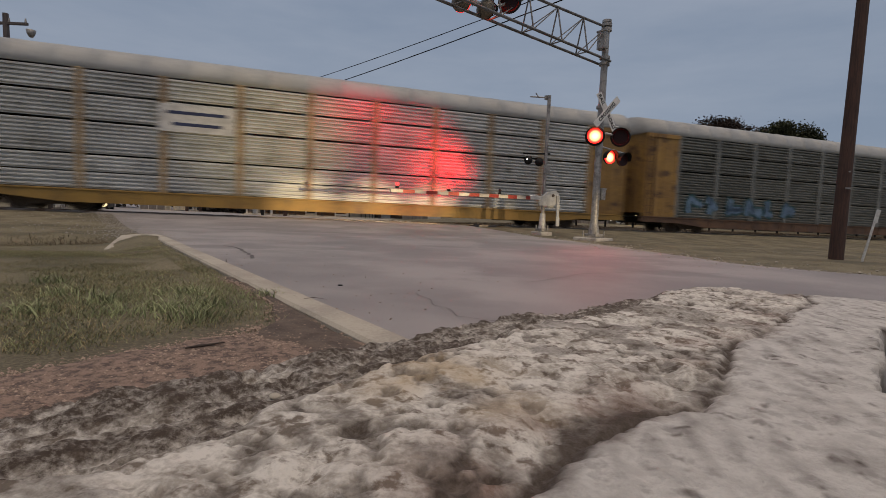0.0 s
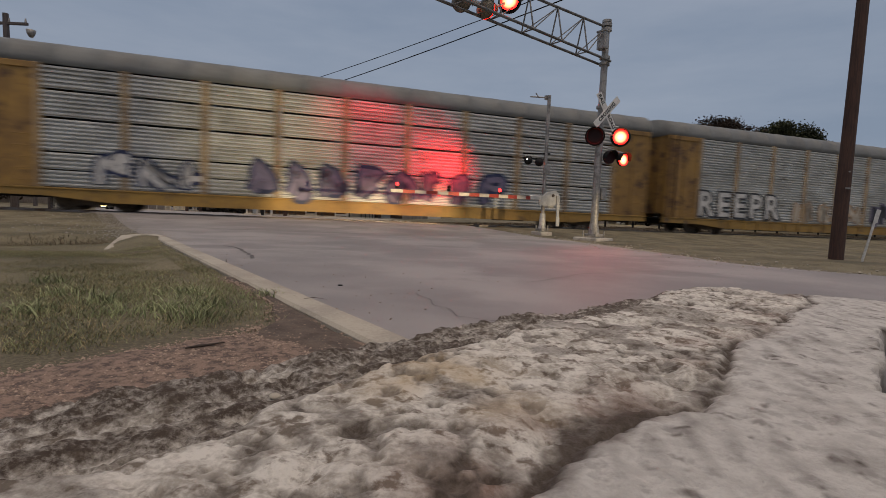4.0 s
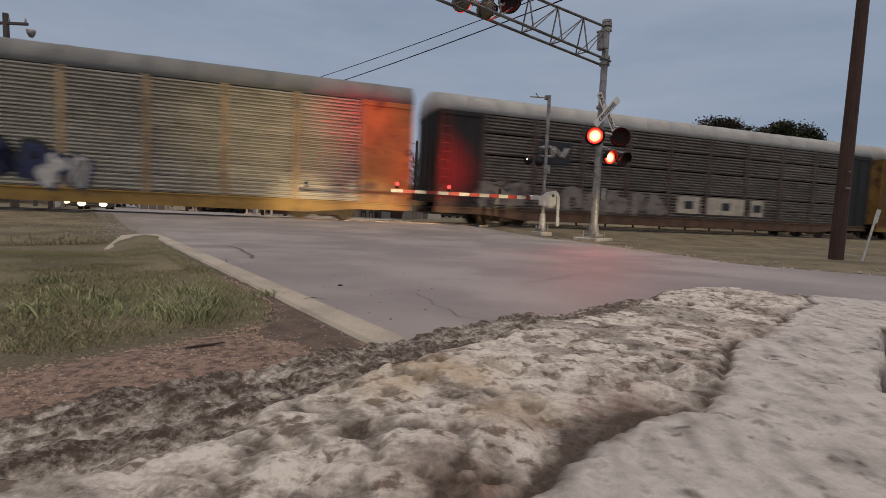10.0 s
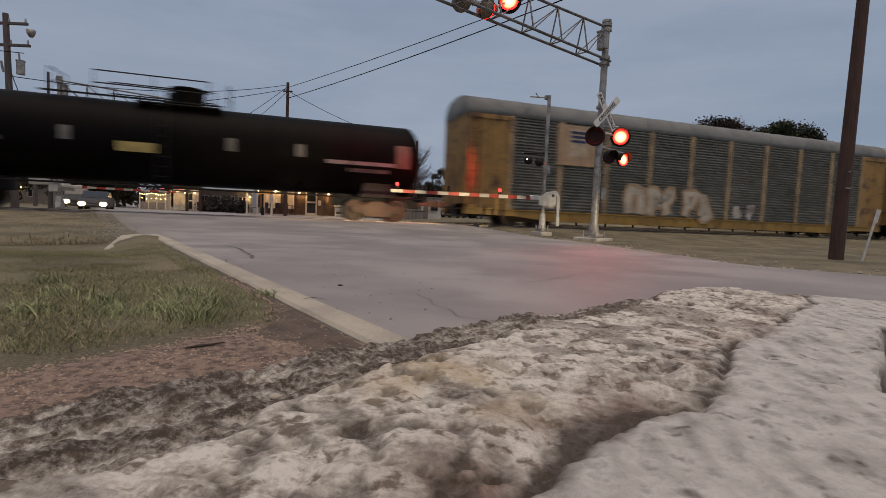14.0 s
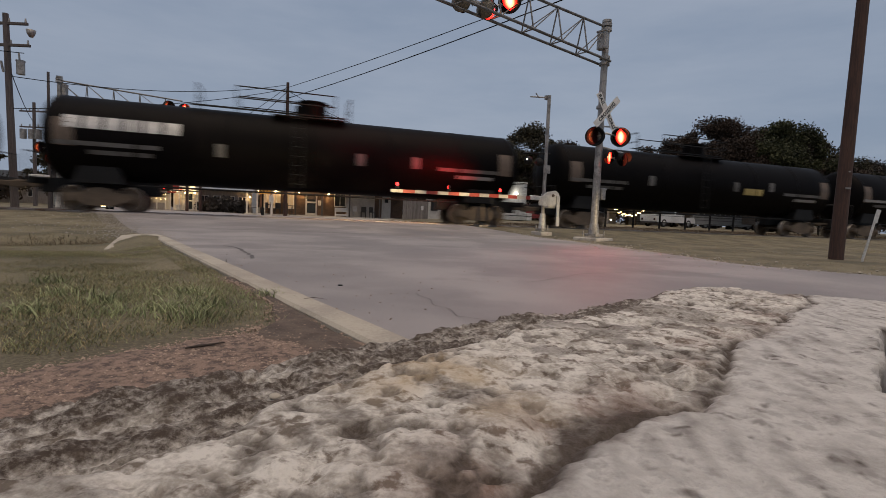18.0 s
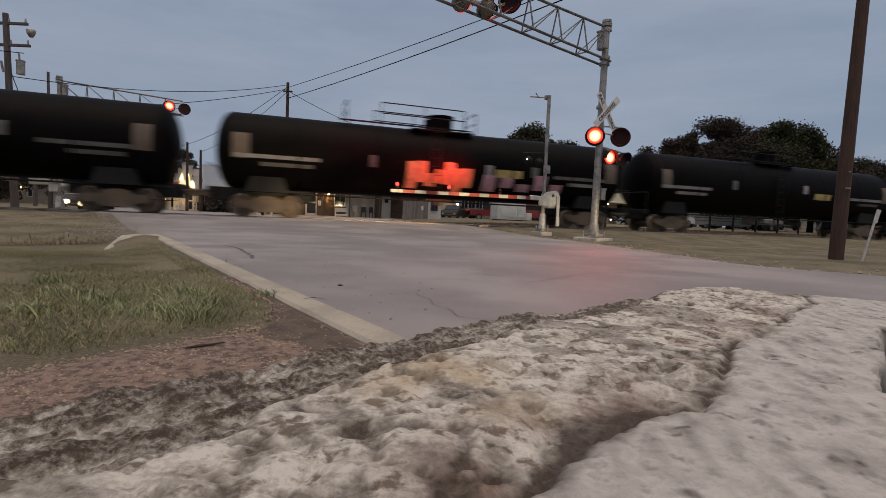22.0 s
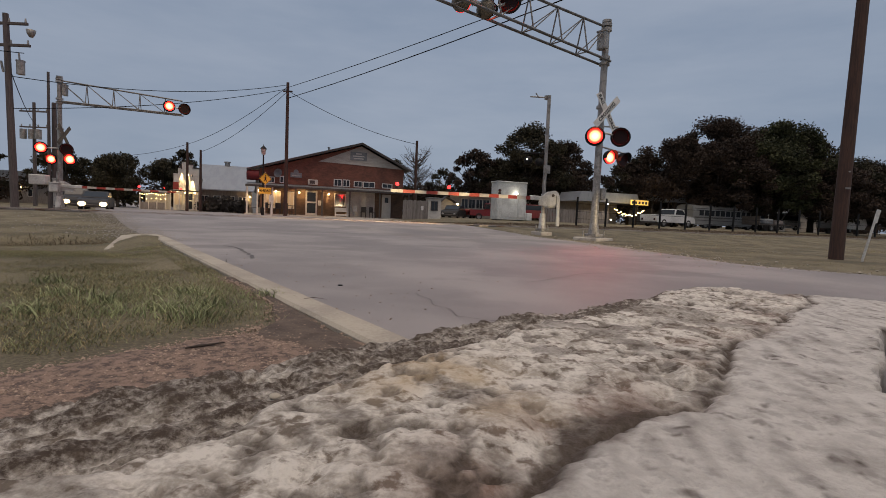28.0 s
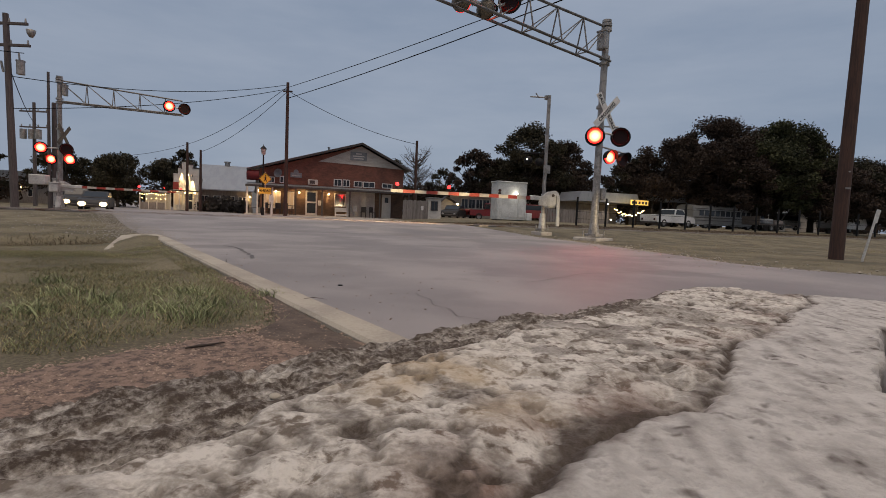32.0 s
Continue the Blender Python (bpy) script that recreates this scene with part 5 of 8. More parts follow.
bkg.lathe([(0.02, 0.2), (-0.01, 0.25), (-0.02, 0.31), (0.0, 0.32), (0.03, 0.31), (0.03, 0.2)], 32, pose(0, 0, 0, 0, 0, 90))
BACK = bkg.mesh("backing_disc", M_BLACK)
hod = G()
arc = [math.pi * k / 14 for k in range(-1, 16)]
hv = [(0.262 * math.cos(a), -0.02, 0.262 * math.sin(a)) for a in arc] + [(0.25 * math.cos(a), -0.2 - 0.1 * math.sin(a), 0.25 * math.sin(a)) for a in arc]
hn = len(arc)
hod.add(hv, [(i, i + 1, hn + i + 1, hn + i) for i in range(hn - 1)], True)
hod.add([(x * 1.03, y, z * 1.03) for x, y, z in hv], [(i, hn + i, hn + i + 1, i + 1) for i in range(hn - 1)], True)
HOOD = hod.mesh("hood", M_BLACK)
SHELL_PROF = [(0.0, 0.25), (0.06, 0.25), (0.16, 0.16), (0.22, 0.06), (0.22, 0.0001)]
SHELL = G().lathe(SHELL_PROF, 20, pose(0, 0, 0, 0, 0, 90)).mesh("housing", M_BRONZE)
SHELL_DARK = G().lathe(SHELL_PROF, 20, pose(0, 0, 0, 0, 0, 90)).mesh("housing", M_BLACK)


def flasher(parent, at, turn, phase, label="round red flasher with black backing disc", disc=True, size=1.0, bronze=False):
    """A lamp whose roundel turns its lit or its dark face out; it faces local -y at turn 0."""
    unit = part("flasher", SHELL if disc or bronze else SHELL_DARK, None, parent, label, pose(*at, 0, 0, turn) @ Matrix.Diagonal((size, size, size, 1)))
    if disc:
        part("backing_disc", BACK, None, unit, m=pose(0, 0, 0))
    part("hood", HOOD, None, unit)
    lens = part("lens", LENS, None, unit, "red glass lens")
    LENSES.append((lens, (0, -0.035, 0), phase))
    return unit


bulb = G()
bulb.slot = 0
cap_p = [(-0.055 * math.cos(a), 0.055 * math.sin(a)) for a in np.linspace(0.001, math.pi / 2, 6)]
bulb.lathe(cap_p, 14, pose(0, 0, 0, 0, 0, 90))
bulb.slot = 1
bulb.lathe([(-x, r) for x, r in cap_p[::-1]], 14, pose(0, 0, 0, 0, 0, 90))
BULB = bulb.mesh("arm_lens", [M_LITSMALL, M_DARKRED])


def arm_lamp(parent, at, turn, phase):
    """A small lamp on a gate arm; phase None burns steadily."""
    unit = part("arm_lamp", G().box(-0.05, -0.05, -0.13, 0.05, 0.05, -0.06, 0.01), M_BLACK, parent, "small red gate-arm lamp", pose(*at, 0, 0, turn))
    lens = part("arm_lens", BULB, None, unit)
    if phase is not None:
        LENSES.append((lens, (0, 0, 0), phase))


def crossbuck(parent, at, turn, back=False):
    for k, (ang, words) in enumerate(((46, "CROSSING"), (-55, "RAIL      ROAD"))):
        m = pose(*at, 0, 0, turn) @ pose(0, 0.012 * k, 0, 0, -ang, 0)
        blade = part("crossbuck_blade", G().box(-0.68, -0.006, -0.115, 0.68, 0.0, 0.115, 0.003), M_WHITE if not back else M_BRONZE, parent, "white crossbuck blade with black letters" if not back else "dull back of a crossbuck blade", m)
        if not back:
            lettering("crossbuck_letters", words, 0.17, M_BLACK, blade, pose(0, -0.009, 0, 90, 0, 0), 0.004, 1.12)


def mast_foot(parent, r, bolts=4):
    part("mast_base", G().cyl((0, 0, 0.12), (0, 0, 0.2), r * 2.3, n=16).cyl((0, 0, 0.2), (0, 0, 0.55), r * 1.5, r * 1.1, n=16), M_GALV, parent)
    for k in range(bolts):
        a = math.pi / 4 + k * math.pi / 2
        x, y = 2.6 * r * math.cos(a), 2.6 * r * math.sin(a)
        part("anchor_bolt", G().cyl((x, y, 0), (x, y, 0.32), 0.022, n=8).cyl((x, y, 0.17), (x, y, 0.21), 0.045, n=6), M_GALV, parent)


M_TRUSS = material("truss_steel", (0.2, 0.195, 0.19), (0.11, 0.105, 0.1), 0.55, metal=0.4, fine=18, broad=4, bump=0.05)


def truss(parent, length, z_low, z_high, pitch, half=0.16, drop=0.0):
    """Three-chord truss along local -x: two lower chords and one upper chord joined by paired struts."""
    def low(k, y):
        return (-k * pitch, y, z_low - drop * k * pitch / length)

    def top(k):
        return (-k * pitch, 0.0, z_high - (drop + (z_high - z_low) * 0.3) * k * pitch / length)

    n = int(length / pitch + 0.01)
    part("upper_chord", G().cyl((0, 0, z_high), top(length / pitch), 0.04, n=8), M_TRUSS, parent)
    for y in (-half, half):
        part("lower_chord", G().cyl((0, y, z_low), low(length / pitch, y), 0.04, n=8), M_TRUSS, parent)
        for k in range(1, n + 1):
            part("truss_strut", G().cyl(low(k, y), top(k), 0.024, n=6), M_TRUSS, parent)
            part("truss_diagonal", G().cyl(low(k, y), top(k - 1), 0.018, n=6), M_TRUSS, parent)
    for k in range(1, n + 1):
        part("cross_strut", G().cyl(low(k, -half), low(k, half), 0.02, n=6), M_TRUSS, parent)


def cantilever_signal(base, turn, label, arm_len, facing, drop=0.0):
    sig = thing("cantilever_signal", pose(*base, 0, 0, turn), label, "crossing signal", "crossing signals")
    part("footing", G().box(-0.5, -0.46, -0.3, 0.5, 0.46, 0.08, 0.03), M_CONCRETE, sig, "concrete footing")
    mast_foot(sig, 0.13)
    part("mast", G().cyl((0, 0, 0.15), (0, 0, 7.15), 0.125, 0.105, n=18).cyl((0, 0, 7.12), (0, 0, 7.2), 0.15, n=16), M_GALV, sig, "galvanised steel mast")
    for z in (5.75, 5.95, 6.85, 7.0, 4.35):
        part("clamp", G().cyl((0, 0, z), (0, 0, z + 0.09), 0.17, n=16), M_GALV, sig)
    truss(sig, arm_len, 5.85, 6.98, 1.28, 0.22, drop)
    part("relay_box", G().box(-0.34, -0.2, 6.2, -0.14, 0.12, 6.78, 0.02).box(-0.36, -0.22, 6.74, -0.12, 0.14, 6.8, 0.01), M_GALV, sig, "small grey relay box")
    part("junction_box", G().box(0.1, -0.16, 1.35, 0.34, 0.1, 1.72, 0.02).box(0.09, -0.18, 1.68, 0.35, 0.11, 1.74, 0.01), M_GALV, sig, "grey junction box")
    return sig


near_sig = cantilever_signal((5.05, 16.6, -0.22), 39.7, "galvanised cantilever signal with crossbuck and flashing red lamps", 7.7, 0)
# lamps on the mast face the approach; local frame is turned by 39.7
loc = pose(5.05, 16.6, -0.22, 0, 0, 39.7).inverted()


def local(p, inv=loc):
    q = inv @ Vector(p)
    return (q.x, q.y, q.z)


FACE = -17 - 39.7
crossbuck(near_sig, local((5.18, 16.42, 4.0)), -14)
part("lamp_bracket", G().tube([local((4.86, 16.5, 3.2)), local((5.24, 16.5, 3.32)), local((5.66, 16.5, 3.22))], 0.035, 8).tube([local((4.9, 16.6, 3.56)), local((5.65, 16.6, 3.56))], 0.03, 8), M_SILVER, near_sig)
flasher(near_sig, local((4.84, 16.42, 3.2)), FACE, 0)
flasher(near_sig, local((5.68, 16.42, 3.2)), FACE, 1)
part("lamp_bracket", G().tube([local((5.28, 16.5, 2.55)), local((5.82, 16.56, 2.5))], 0.035, 8).tube([local((5.1, 16.6, 2.9)), local((5.9, 16.7, 2.72))], 0.03, 8), M_SILVER, near_sig)
flasher(near_sig, local((5.36, 16.45, 2.53)), 20 - 39.7, 0, disc=False, size=0.85)
flasher(near_sig, local((5.82, 16.5, 2.48)), 25 - 39.7, 1, disc=False, size=0.85)
flasher(near_sig, local((1.5, 13.6, 6.17)), FACE, 1)
flasher(near_sig, local((0.85, 13.3, 5.82)), 150 - 39.7, 0, "weathered bronze flasher housing facing the track", False, 1.0, True)
flasher(near_sig, local((0.2, 13.0, 5.85)), 165 - 39.7, 1, "weathered bronze flasher housing facing the track", False, 1.0, True)
flasher(near_sig, local((0.8, 13.1, 6.45)), FACE, 0)
part("lamp_hanger", G().cyl(local((1.0, 13.4, 5.9)), local((1.5, 13.7, 6.2)), 0.04, n=8).cyl(local((0.25, 12.9, 5.95)), local((1.0, 13.4, 5.9)), 0.04, n=8), M_SILVER, near_sig)

far_sig = cantilever_signal((-21.05, 27.0, -0.25), 196.0, "galvanised cantilever signal beyond the track with red lamps", 6.0, 0, 0.15)
linv = pose(-21.05, 27.0, -0.25, 0, 0, 196).inverted()
FF = 38 - 196
for p, ph in (((-21.95, 26.8, 3.09), 0), ((-20.55, 26.8, 3.05), 1), ((-15.85, 28.3, 5.86), 0), ((-15.0, 28.35, 5.74), 1)):
    flasher(far_sig, local(p, linv), FF, ph)
flasher(far_sig, local((-20.2, 26.6, 2.5), linv), FF - 20, 0, disc=True)
flasher(far_sig, local((-21.45, 26.9, 2.5), linv), FF - 20, 0, disc=True, size=0.9)
crossbuck(far_sig, local((-20.75, 26.9, 3.8), linv), FF + 55, True)
part("lamp_bracket", G().tube([local((-21.9, 26.9, 3.1), linv), local((-20.7, 26.9, 3.1), linv)], 0.035, 8).tube([local((-15.9, 28.4, 5.85), linv), local((-15.0, 28.45, 5.75), linv)], 0.035, 8), M_SILVER, far_sig)


def gate(base, tip, label, pole_h, phases):
    """A lowered crossing gate: mechanism, striped arm toward tip, mast."""
    bx, by, bz = base
    turn = math.degrees(math.atan2(tip[1] - by, tip[0] - bx)) - 180     # arm along local -x
    m = pose(bx, by, bz, 0, 0, turn)
    gt = thing("crossing_gate", m, label, "crossing gate", "crossing gates")
    inv = m.inverted()
    part("footing", G().box(-0.28, -0.28, -0.3, 0.28, 0.28, 0.08, 0.02), M_CONCRETE, gt, "concrete footing")
    mast_foot(gt, 0.08)
    part("pedestal", G().cyl((0, 0, 0.1), (0, 0, 0.75), 0.14, 0.1, n=14), M_SILVER, gt)
    part("gate_mast", G().cyl((0, 0, 0.1), (0, 0, pole_h), 0.065, n=14), M_GALV, gt, "slim galvanised mast")
    part("mechanism", G().box(-0.02, -0.3, 0.95, 0.38, 0.1, 1.42, 0.05).box(-0.05, -0.32, 1.4, 0.41, 0.12, 1.46, 0.02), M_SILVER, gt, "silver gate motor housing")
    part("side_plate", G().prism([(-0.6, 1.12), (-0.44, 1.36), (-0.2, 1.52), (0.18, 1.58), (0.33, 1.5), (0.38, 1.38), (0.36, 1.2), (0.12, 1.04), (-0.56, 1.02)], -0.42, -0.37), M_SILVER, gt, "white bent side plate")
    part("counterweight", G().prism([(0.2, 1.4), (0.36, 1.4), (0.36, 0.32), (0.26, 0.3), (0.24, 0.9)], -0.47, -0.425), M_SILVER, gt, "white counterweight arm")
    part("weight_block", G().box(0.2, -0.52, 0.3, 0.36, -0.475, 0.62, 0.02), M_SILVER, gt)
    part("hub_bolt", G().cyl((0.05, -0.46, 1.4), (0.05, -0.42, 1.4), 0.05, n=10), M_TIE, gt)
    part("support_arm", G().box(-0.95, -0.36, 1.2, 0.05, -0.27, 1.36, 0.02), M_SILVER, gt)
    q = inv @ Vector(tip)
    L = math.hypot(q.x, q.y)
    z0, z1 = 1.28, q.z
    n = max(6, int(L / 0.41))
    arm = None
    for k in range(n):
        a, b = 0.35 + (L - 0.35) * k / n, 0.35 + (L - 0.35) * (k + 1) / n
        za, zb = z0 + (z1 - z0) * a / L, z0 + (z1 - z0) * b / L
        h = 0.062 - 0.018 * k / n
        seg = G()
        vs = []
        for x, z in ((-a, za), (-b, zb)):
            vs += [(x, -0.345, z - h), (x, -0.285, z - h), (x, -0.285, z + h), (x, -0.345, z + h)]
        seg.add(vs, [(0, 1, 2, 3), (4, 7, 6, 5), (0, 4, 5, 1), (1, 5, 6, 2), (2, 6, 7, 3), (3, 7, 4, 0)])
        part("arm_section", seg, M_REDBAND if k % 2 else M_ARMWHITE, gt, "red reflective stripe" if k % 2 else "white reflective stripe")
    for frac, ph in phases:
        x = -L * frac
        arm_lamp(gt, (x, -0.31, z0 + (z1 - z0) * frac + 0.2), -turn - 10, ph)
    return gt, inv


near_gate, ginv = gate((3.6, 18.1, -0.14), (-1.78, 14.75, 1.05), "lowered crossing gate with red and white striped arm", 5.0, ((0.965, None), (0.68, 0), (0.36, 1)))
GT = math.degrees(math.atan2(14.75 - 18.1, -1.78 - 3.6)) - 180
part("mast_arm", G().tube([local((3.6, 18.1, 4.78), ginv), local((2.9, 18.05, 4.78), ginv)], 0.025, 8).box(*local((3.5, 18.05, 4.72), ginv), *(Vector(local((3.5, 18.05, 4.72), ginv)) + Vector((0.12, 0.12, 0.14)))), M_GALV, near_gate)
part("mast_arm", G().tube([local((3.2, 18.05, 4.78), ginv), local((3.1, 18.05, 4.92), ginv)], 0.02, 8), M_GALV, near_gate)
part("lamp_bracket", G().tube([local((2.75, 18.0, 2.75), ginv), local((3.75, 18.1, 2.78), ginv)], 0.03, 8), M_BLACK, near_gate)
flasher(near_gate, local((2.95, 18.0, 2.5), ginv), 165 - GT, 0, disc=False, size=0.6)
flasher(near_gate, local((3.35, 18.0, 2.45), ginv), 165 - GT, 1, disc=False, size=0.6)
part("pilot_lamp", G().ball(local((2.9, 17.9, 2.52), ginv), 0.035), M_LITWHITE, near_gate, "small bright pilot lamp")
part("sign_plate", G().box(-0.16, -0.09, 2.2, 0.16, -0.08, 2.5, 0.004), M_GALV, near_gate, "small blank metal sign")

far_gate, finv = gate((-19.7, 25.1, -0.25), (-14.3, 26.95, 1.0), "lowered crossing gate across the far lane", 2.0, ((0.62, 0), (0.82, 1), (0.97, None)))
part("gate_cabinet", G().box(0.5, -0.5, 1.3, 1.2, 0.1, 1.8, 0.03), M_SILVER, far_gate, "silver gate cabinet")


# red beams of the flashers that face the track
spot("flasher_beam", (2.55, 18.35, 2.35), on_track(6.85, 20.3, 2.35), 720, (1.0, 0.012, 0.012), 50, 1.0, 0.2)
spot("flasher_beam", (2.5, 18.35, 2.35), on_track(5.0, 20.3, 2.7), 900, (1.0, 0.012, 0.012), 76, 1.0, 0.2)
spot("flasher_beam", (0.55, 13.9, 5.8), on_track(2.9, 20.3, 4.4), 1500, (1.0, 0.015, 0.015), 30, 1.0, 0.15)
spot("flasher_beam", (4.9, 16.2, 3.1), (2.6, 6.2, -0.2), 340, (1.0, 0.05, 0.06), 46, 1.0, 0.15)

# headlights of the cars that wait on this side, behind the camera
for x, y, s, watts in ((10.9, -0.4, 0.9, 26000), (12.1, 0.5, 3.6, 26000), (10.9, -0.4, 6.2, 17000), (12.1, 0.5, 9.0, 7000)):
    spot("waiting_headlight", (x, y, 0.7), on_track(s, 20.3, 0.35), watts, (1.0, 0.76, 0.44), 7.5, 1.0, 0.1)
spot("headlight_spill", (10.9, -0.4, 0.7), on_track(-0.6, 20.3, 3.4), 8000, (1.0, 0.8, 0.36), 16, 1.0, 0.1)

# ------------------------------------------------------------ poles and wires
def pole(name, at, h, r, mat, label, group="", lean=(0.0, 0.0)):
    p = thing(name, pose(*at), label, "utility pole", group)
    part("shaft", G().tube([(lean[0] * k / 6, lean[1] * k / 6, -0.3 + (h + 0.3) * k / 6) for k in range(7)], [r - r * 0.3 * k / 6 for k in range(7)], 14), mat, p)
    return p


near_pole = pole("utility_pole", (9.12, 11.4, -0.24), 8.5, 0.15, M_POLE, "dark reddish-brown wooden utility pole on the verge", lean=(0.06, 0.0))
part("tag_plate", G().box(-0.06, -0.17, 1.62, 0.05, -0.15, 1.66), M_GALV, near_pole, "small metal tag")
part("tag_plate", G().box(-0.02, -0.17, 2.0, 0.02, -0.15, 2.03), M_GALV, near_pole)
stake = solo("leaning_stake", G().box(-0.025, -0.015, -0.2, 0.025, 0.015, 1.1, 0.006).box(-0.05, -0.022, 0.86, 0.05, -0.016, 1.16, 0.002), M_SILVER, "thin leaning pale metal stake with a small plate", "stake", pose(9.4, 11.0, -0.2, 0, 12, 0))

lp = pole("utility_pole", (-20.85, 23.9, -0.2), 9.2, 0.17, M_POLEGREY, "tall grey wooden power pole with crossarms and transformer", "power poles", (-0.3, 0))
for z, x0, x1 in ((8.75, -1.6, 0.95), (7.75, -1.6, 1.05)):
    part("crossarm", G().box(x0 - 0.2, -0.06, z - 0.06, x1 - 0.2, 0.06, z + 0.06, 0.01), M_POLEGREY, lp)
    for k in range(4):
        x = x0 - 0.1 + (x1 - x0 - 0.2) * k / 3
        part("insulator", G().cyl((x, 0, z + 0.06), (x, 0, z + 0.25), 0.05, 0.03, n=8), M_GALV, lp)
part("lamp_head", G().lathe([(0, 0.001), (0.02, 0.2), (0.2, 0.16), (0.35, 0.08), (0.36, 0.001)], 14, pose(0.9, 0, 8.5, 0, 90, 0)), M_GALV, lp, "grey lamp head")
tr = part("transformer", G().cyl((0.38, 0, 6.4), (0.38, 0, 7.0), 0.17, n=14).cyl((0.38, 0, 7.0), (0.38, 0, 7.05), 0.19, n=14), M_GALV, lp, "grey drum transformer")
part("bushing", G().cyl((0.34, 0, 7.05), (0.3, 0, 7.4), 0.04, n=8), M_GALV, tr)
for dx in (-0.45, -0.7):
    part("fuse_cutout", G().cyl((dx, 0, 6.5), (dx - 0.1, 0, 7.0), 0.05, n=8), M_GALV, lp)
p2 = pole("utility_pole", (-37.4, 45.0, -0.5), 9.4, 0.17, M_POLEGREY, "distant wooden power pole with two crossarms", "power poles")
for z in (8.6, 7.2):
    part("crossarm", G().box(-1.3, -0.05, z - 0.06, 1.3, 0.05, z + 0.06), M_POLEGREY, p2)
    for k in range(4):
        part("insulator", G().cyl((-1.15 + k * 0.76, 0, z + 0.06), (-1.15 + k * 0.76, 0, z + 0.24), 0.05, n=6), M_GALV, p2)
for dx in (-0.75, 0.0, 0.6):
    part("transformer", G().cyl((dx, -0.3, 6.11), (dx, -0.3, 6.96), 0.26, n=12), M_GALV, p2, "grey drum transformer")
for x, y, h, r, lab in ((-22.13, 27.6, 7.6, 0.09, "thin dark post behind the far signal"), (-22.06, 27.9, 6.0, 0.16, "short thick wooden post behind the far signal")):
    pole("wooden_post", (x, y, -0.3), h, r, M_POLEGREY, lab)
mid = pole("utility_pole", (-12.15, 37.6, -0.22), 10.0, 0.15, M_POLE, "dark wooden power pole before the brick building", "power poles")
part("crossarm", G().box(-0.35, -0.05, 9.3, 0.35, 0.05, 9.4), M_POLE, mid)
for x, y, h in ((-26.99, 51.6, 7.15), (-26.38, 53.19, 6.58)):
    pole("utility_pole", (x, y, -0.4), h, 0.16, M_POLE, "dark wooden pole beside the lit shopfront", "power poles")
pole("utility_pole", (-2.7, 44.0, -0.2), 7.0, 0.15, M_POLE, "dark wooden pole behind the brick building", "power poles")
wires = []


def wire(a, b, sag, r=0.02):
    a, b = Vector(a), Vector(b)
    n = 14
    pts = [a.lerp(b, k / n) - Vector((0, 0, sag * 4 * (k / n) * (1 - k / n))) for k in range(n + 1)]
    solo("overhead_wire", G().tube(pts, r, 5), M_WIRE, "thin black overhead wire between poles", "wire", group="overhead wires")


MIDTOP = (-12.2, 37.6, 9.45)
wire((-12.2, 37.6, 9.4), (20.0, 2.4, 10.2), 0.5, 0.02)
wire((-12.2, 37.6, 8.6), (20.0, 2.4, 10.35), 0.6, 0.025)
wire(MIDTOP, (-26.99, 51.6, 6.55), 0.5)
wire((-12.2, 37.6, 9.1), (-26.38, 53.19, 6.0), 0.6)
wire((-12.2, 37.6, 9.2), (-2.7, 44.0, 6.5), 0.5)
wire((-12.2, 37.6, 9.6), (-20.9, 23.9, 6.1), 0.6)
wire((-12.2, 37.6, 9.3), (-20.9, 23.9, 4.6), 0.4)
wire((-20.9, 23.9, 6.2), (-37.0, 45.0, 6.8), 0.5)
wire((-20.3, 23.9, 7.2), (-48.0, 10.0, 7.9), 0.6)
wire((-26.99, 51.6, 6.55), (-46, 66, 6.4), 0.5)


# ------------------------------------------------------------ beyond the track
def beyond(s, d, z=0.0, turn=0.0):
    p = on_track(s, d)
    return pose(p.x, p.y, z, 0, 0, TRACK_TURN + turn)


def brickwork(name, a, b, mortar, scale=1.0):
    mt = material(name, a, b, 0.88, fine=30, broad=1.2, mix=0.8, bump=0)
    nt = mt.node_tree
    bs = nt.nodes["Principled BSDF"]
    col = bs.inputs["Base Color"].links[0].from_socket
    tc = nt.nodes.new("ShaderNodeTexCoord")
    mp = nt.nodes.new("ShaderNodeMapping")
    mp.inputs["Rotation"].default_value = (radians(90), 0, 0)
    br = nt.nodes.new("ShaderNodeTexBrick")
    br.inputs["Scale"].default_value = 1.0
    br.inputs["Brick Width"].default_value, br.inputs["Row Height"].default_value, br.inputs["Mortar Size"].default_value = 0.21 * scale, 0.075 * scale, 0.006
    br.inputs["Color1"].default_value, br.inputs["Color2"].default_value, br.inputs["Mortar"].default_value = (1, 1, 1, 1), (0.72, 0.72, 0.72, 1), (*mortar, 1)
    nt.links.new(tc.outputs["Object"], mp.inputs["Vector"])
    nt.links.new(mp.outputs["Vector"], br.inputs["Vector"])
    mx = nt.nodes.new("ShaderNodeMix")
    mx.data_type, mx.blend_type = "RGBA", "MULTIPLY"
    mx.inputs[0].default_value = 1.0
    nt.links.new(col, mx.inputs[6])
    nt.links.new(br.outputs["Color"], mx.inputs[7])
    nt.links.new(mx.outputs[2], bs.inputs["Base Color"])
    return mt


M_BRICK = brickwork("red_brick", (0.21, 0.085, 0.058), (0.125, 0.052, 0.037), (0.9, 0.85, 0.8))
M_LOWBRICK = brickwork("brown_brick", (0.15, 0.095, 0.065), (0.085, 0.055, 0.04), (0.9, 0.85, 0.8))
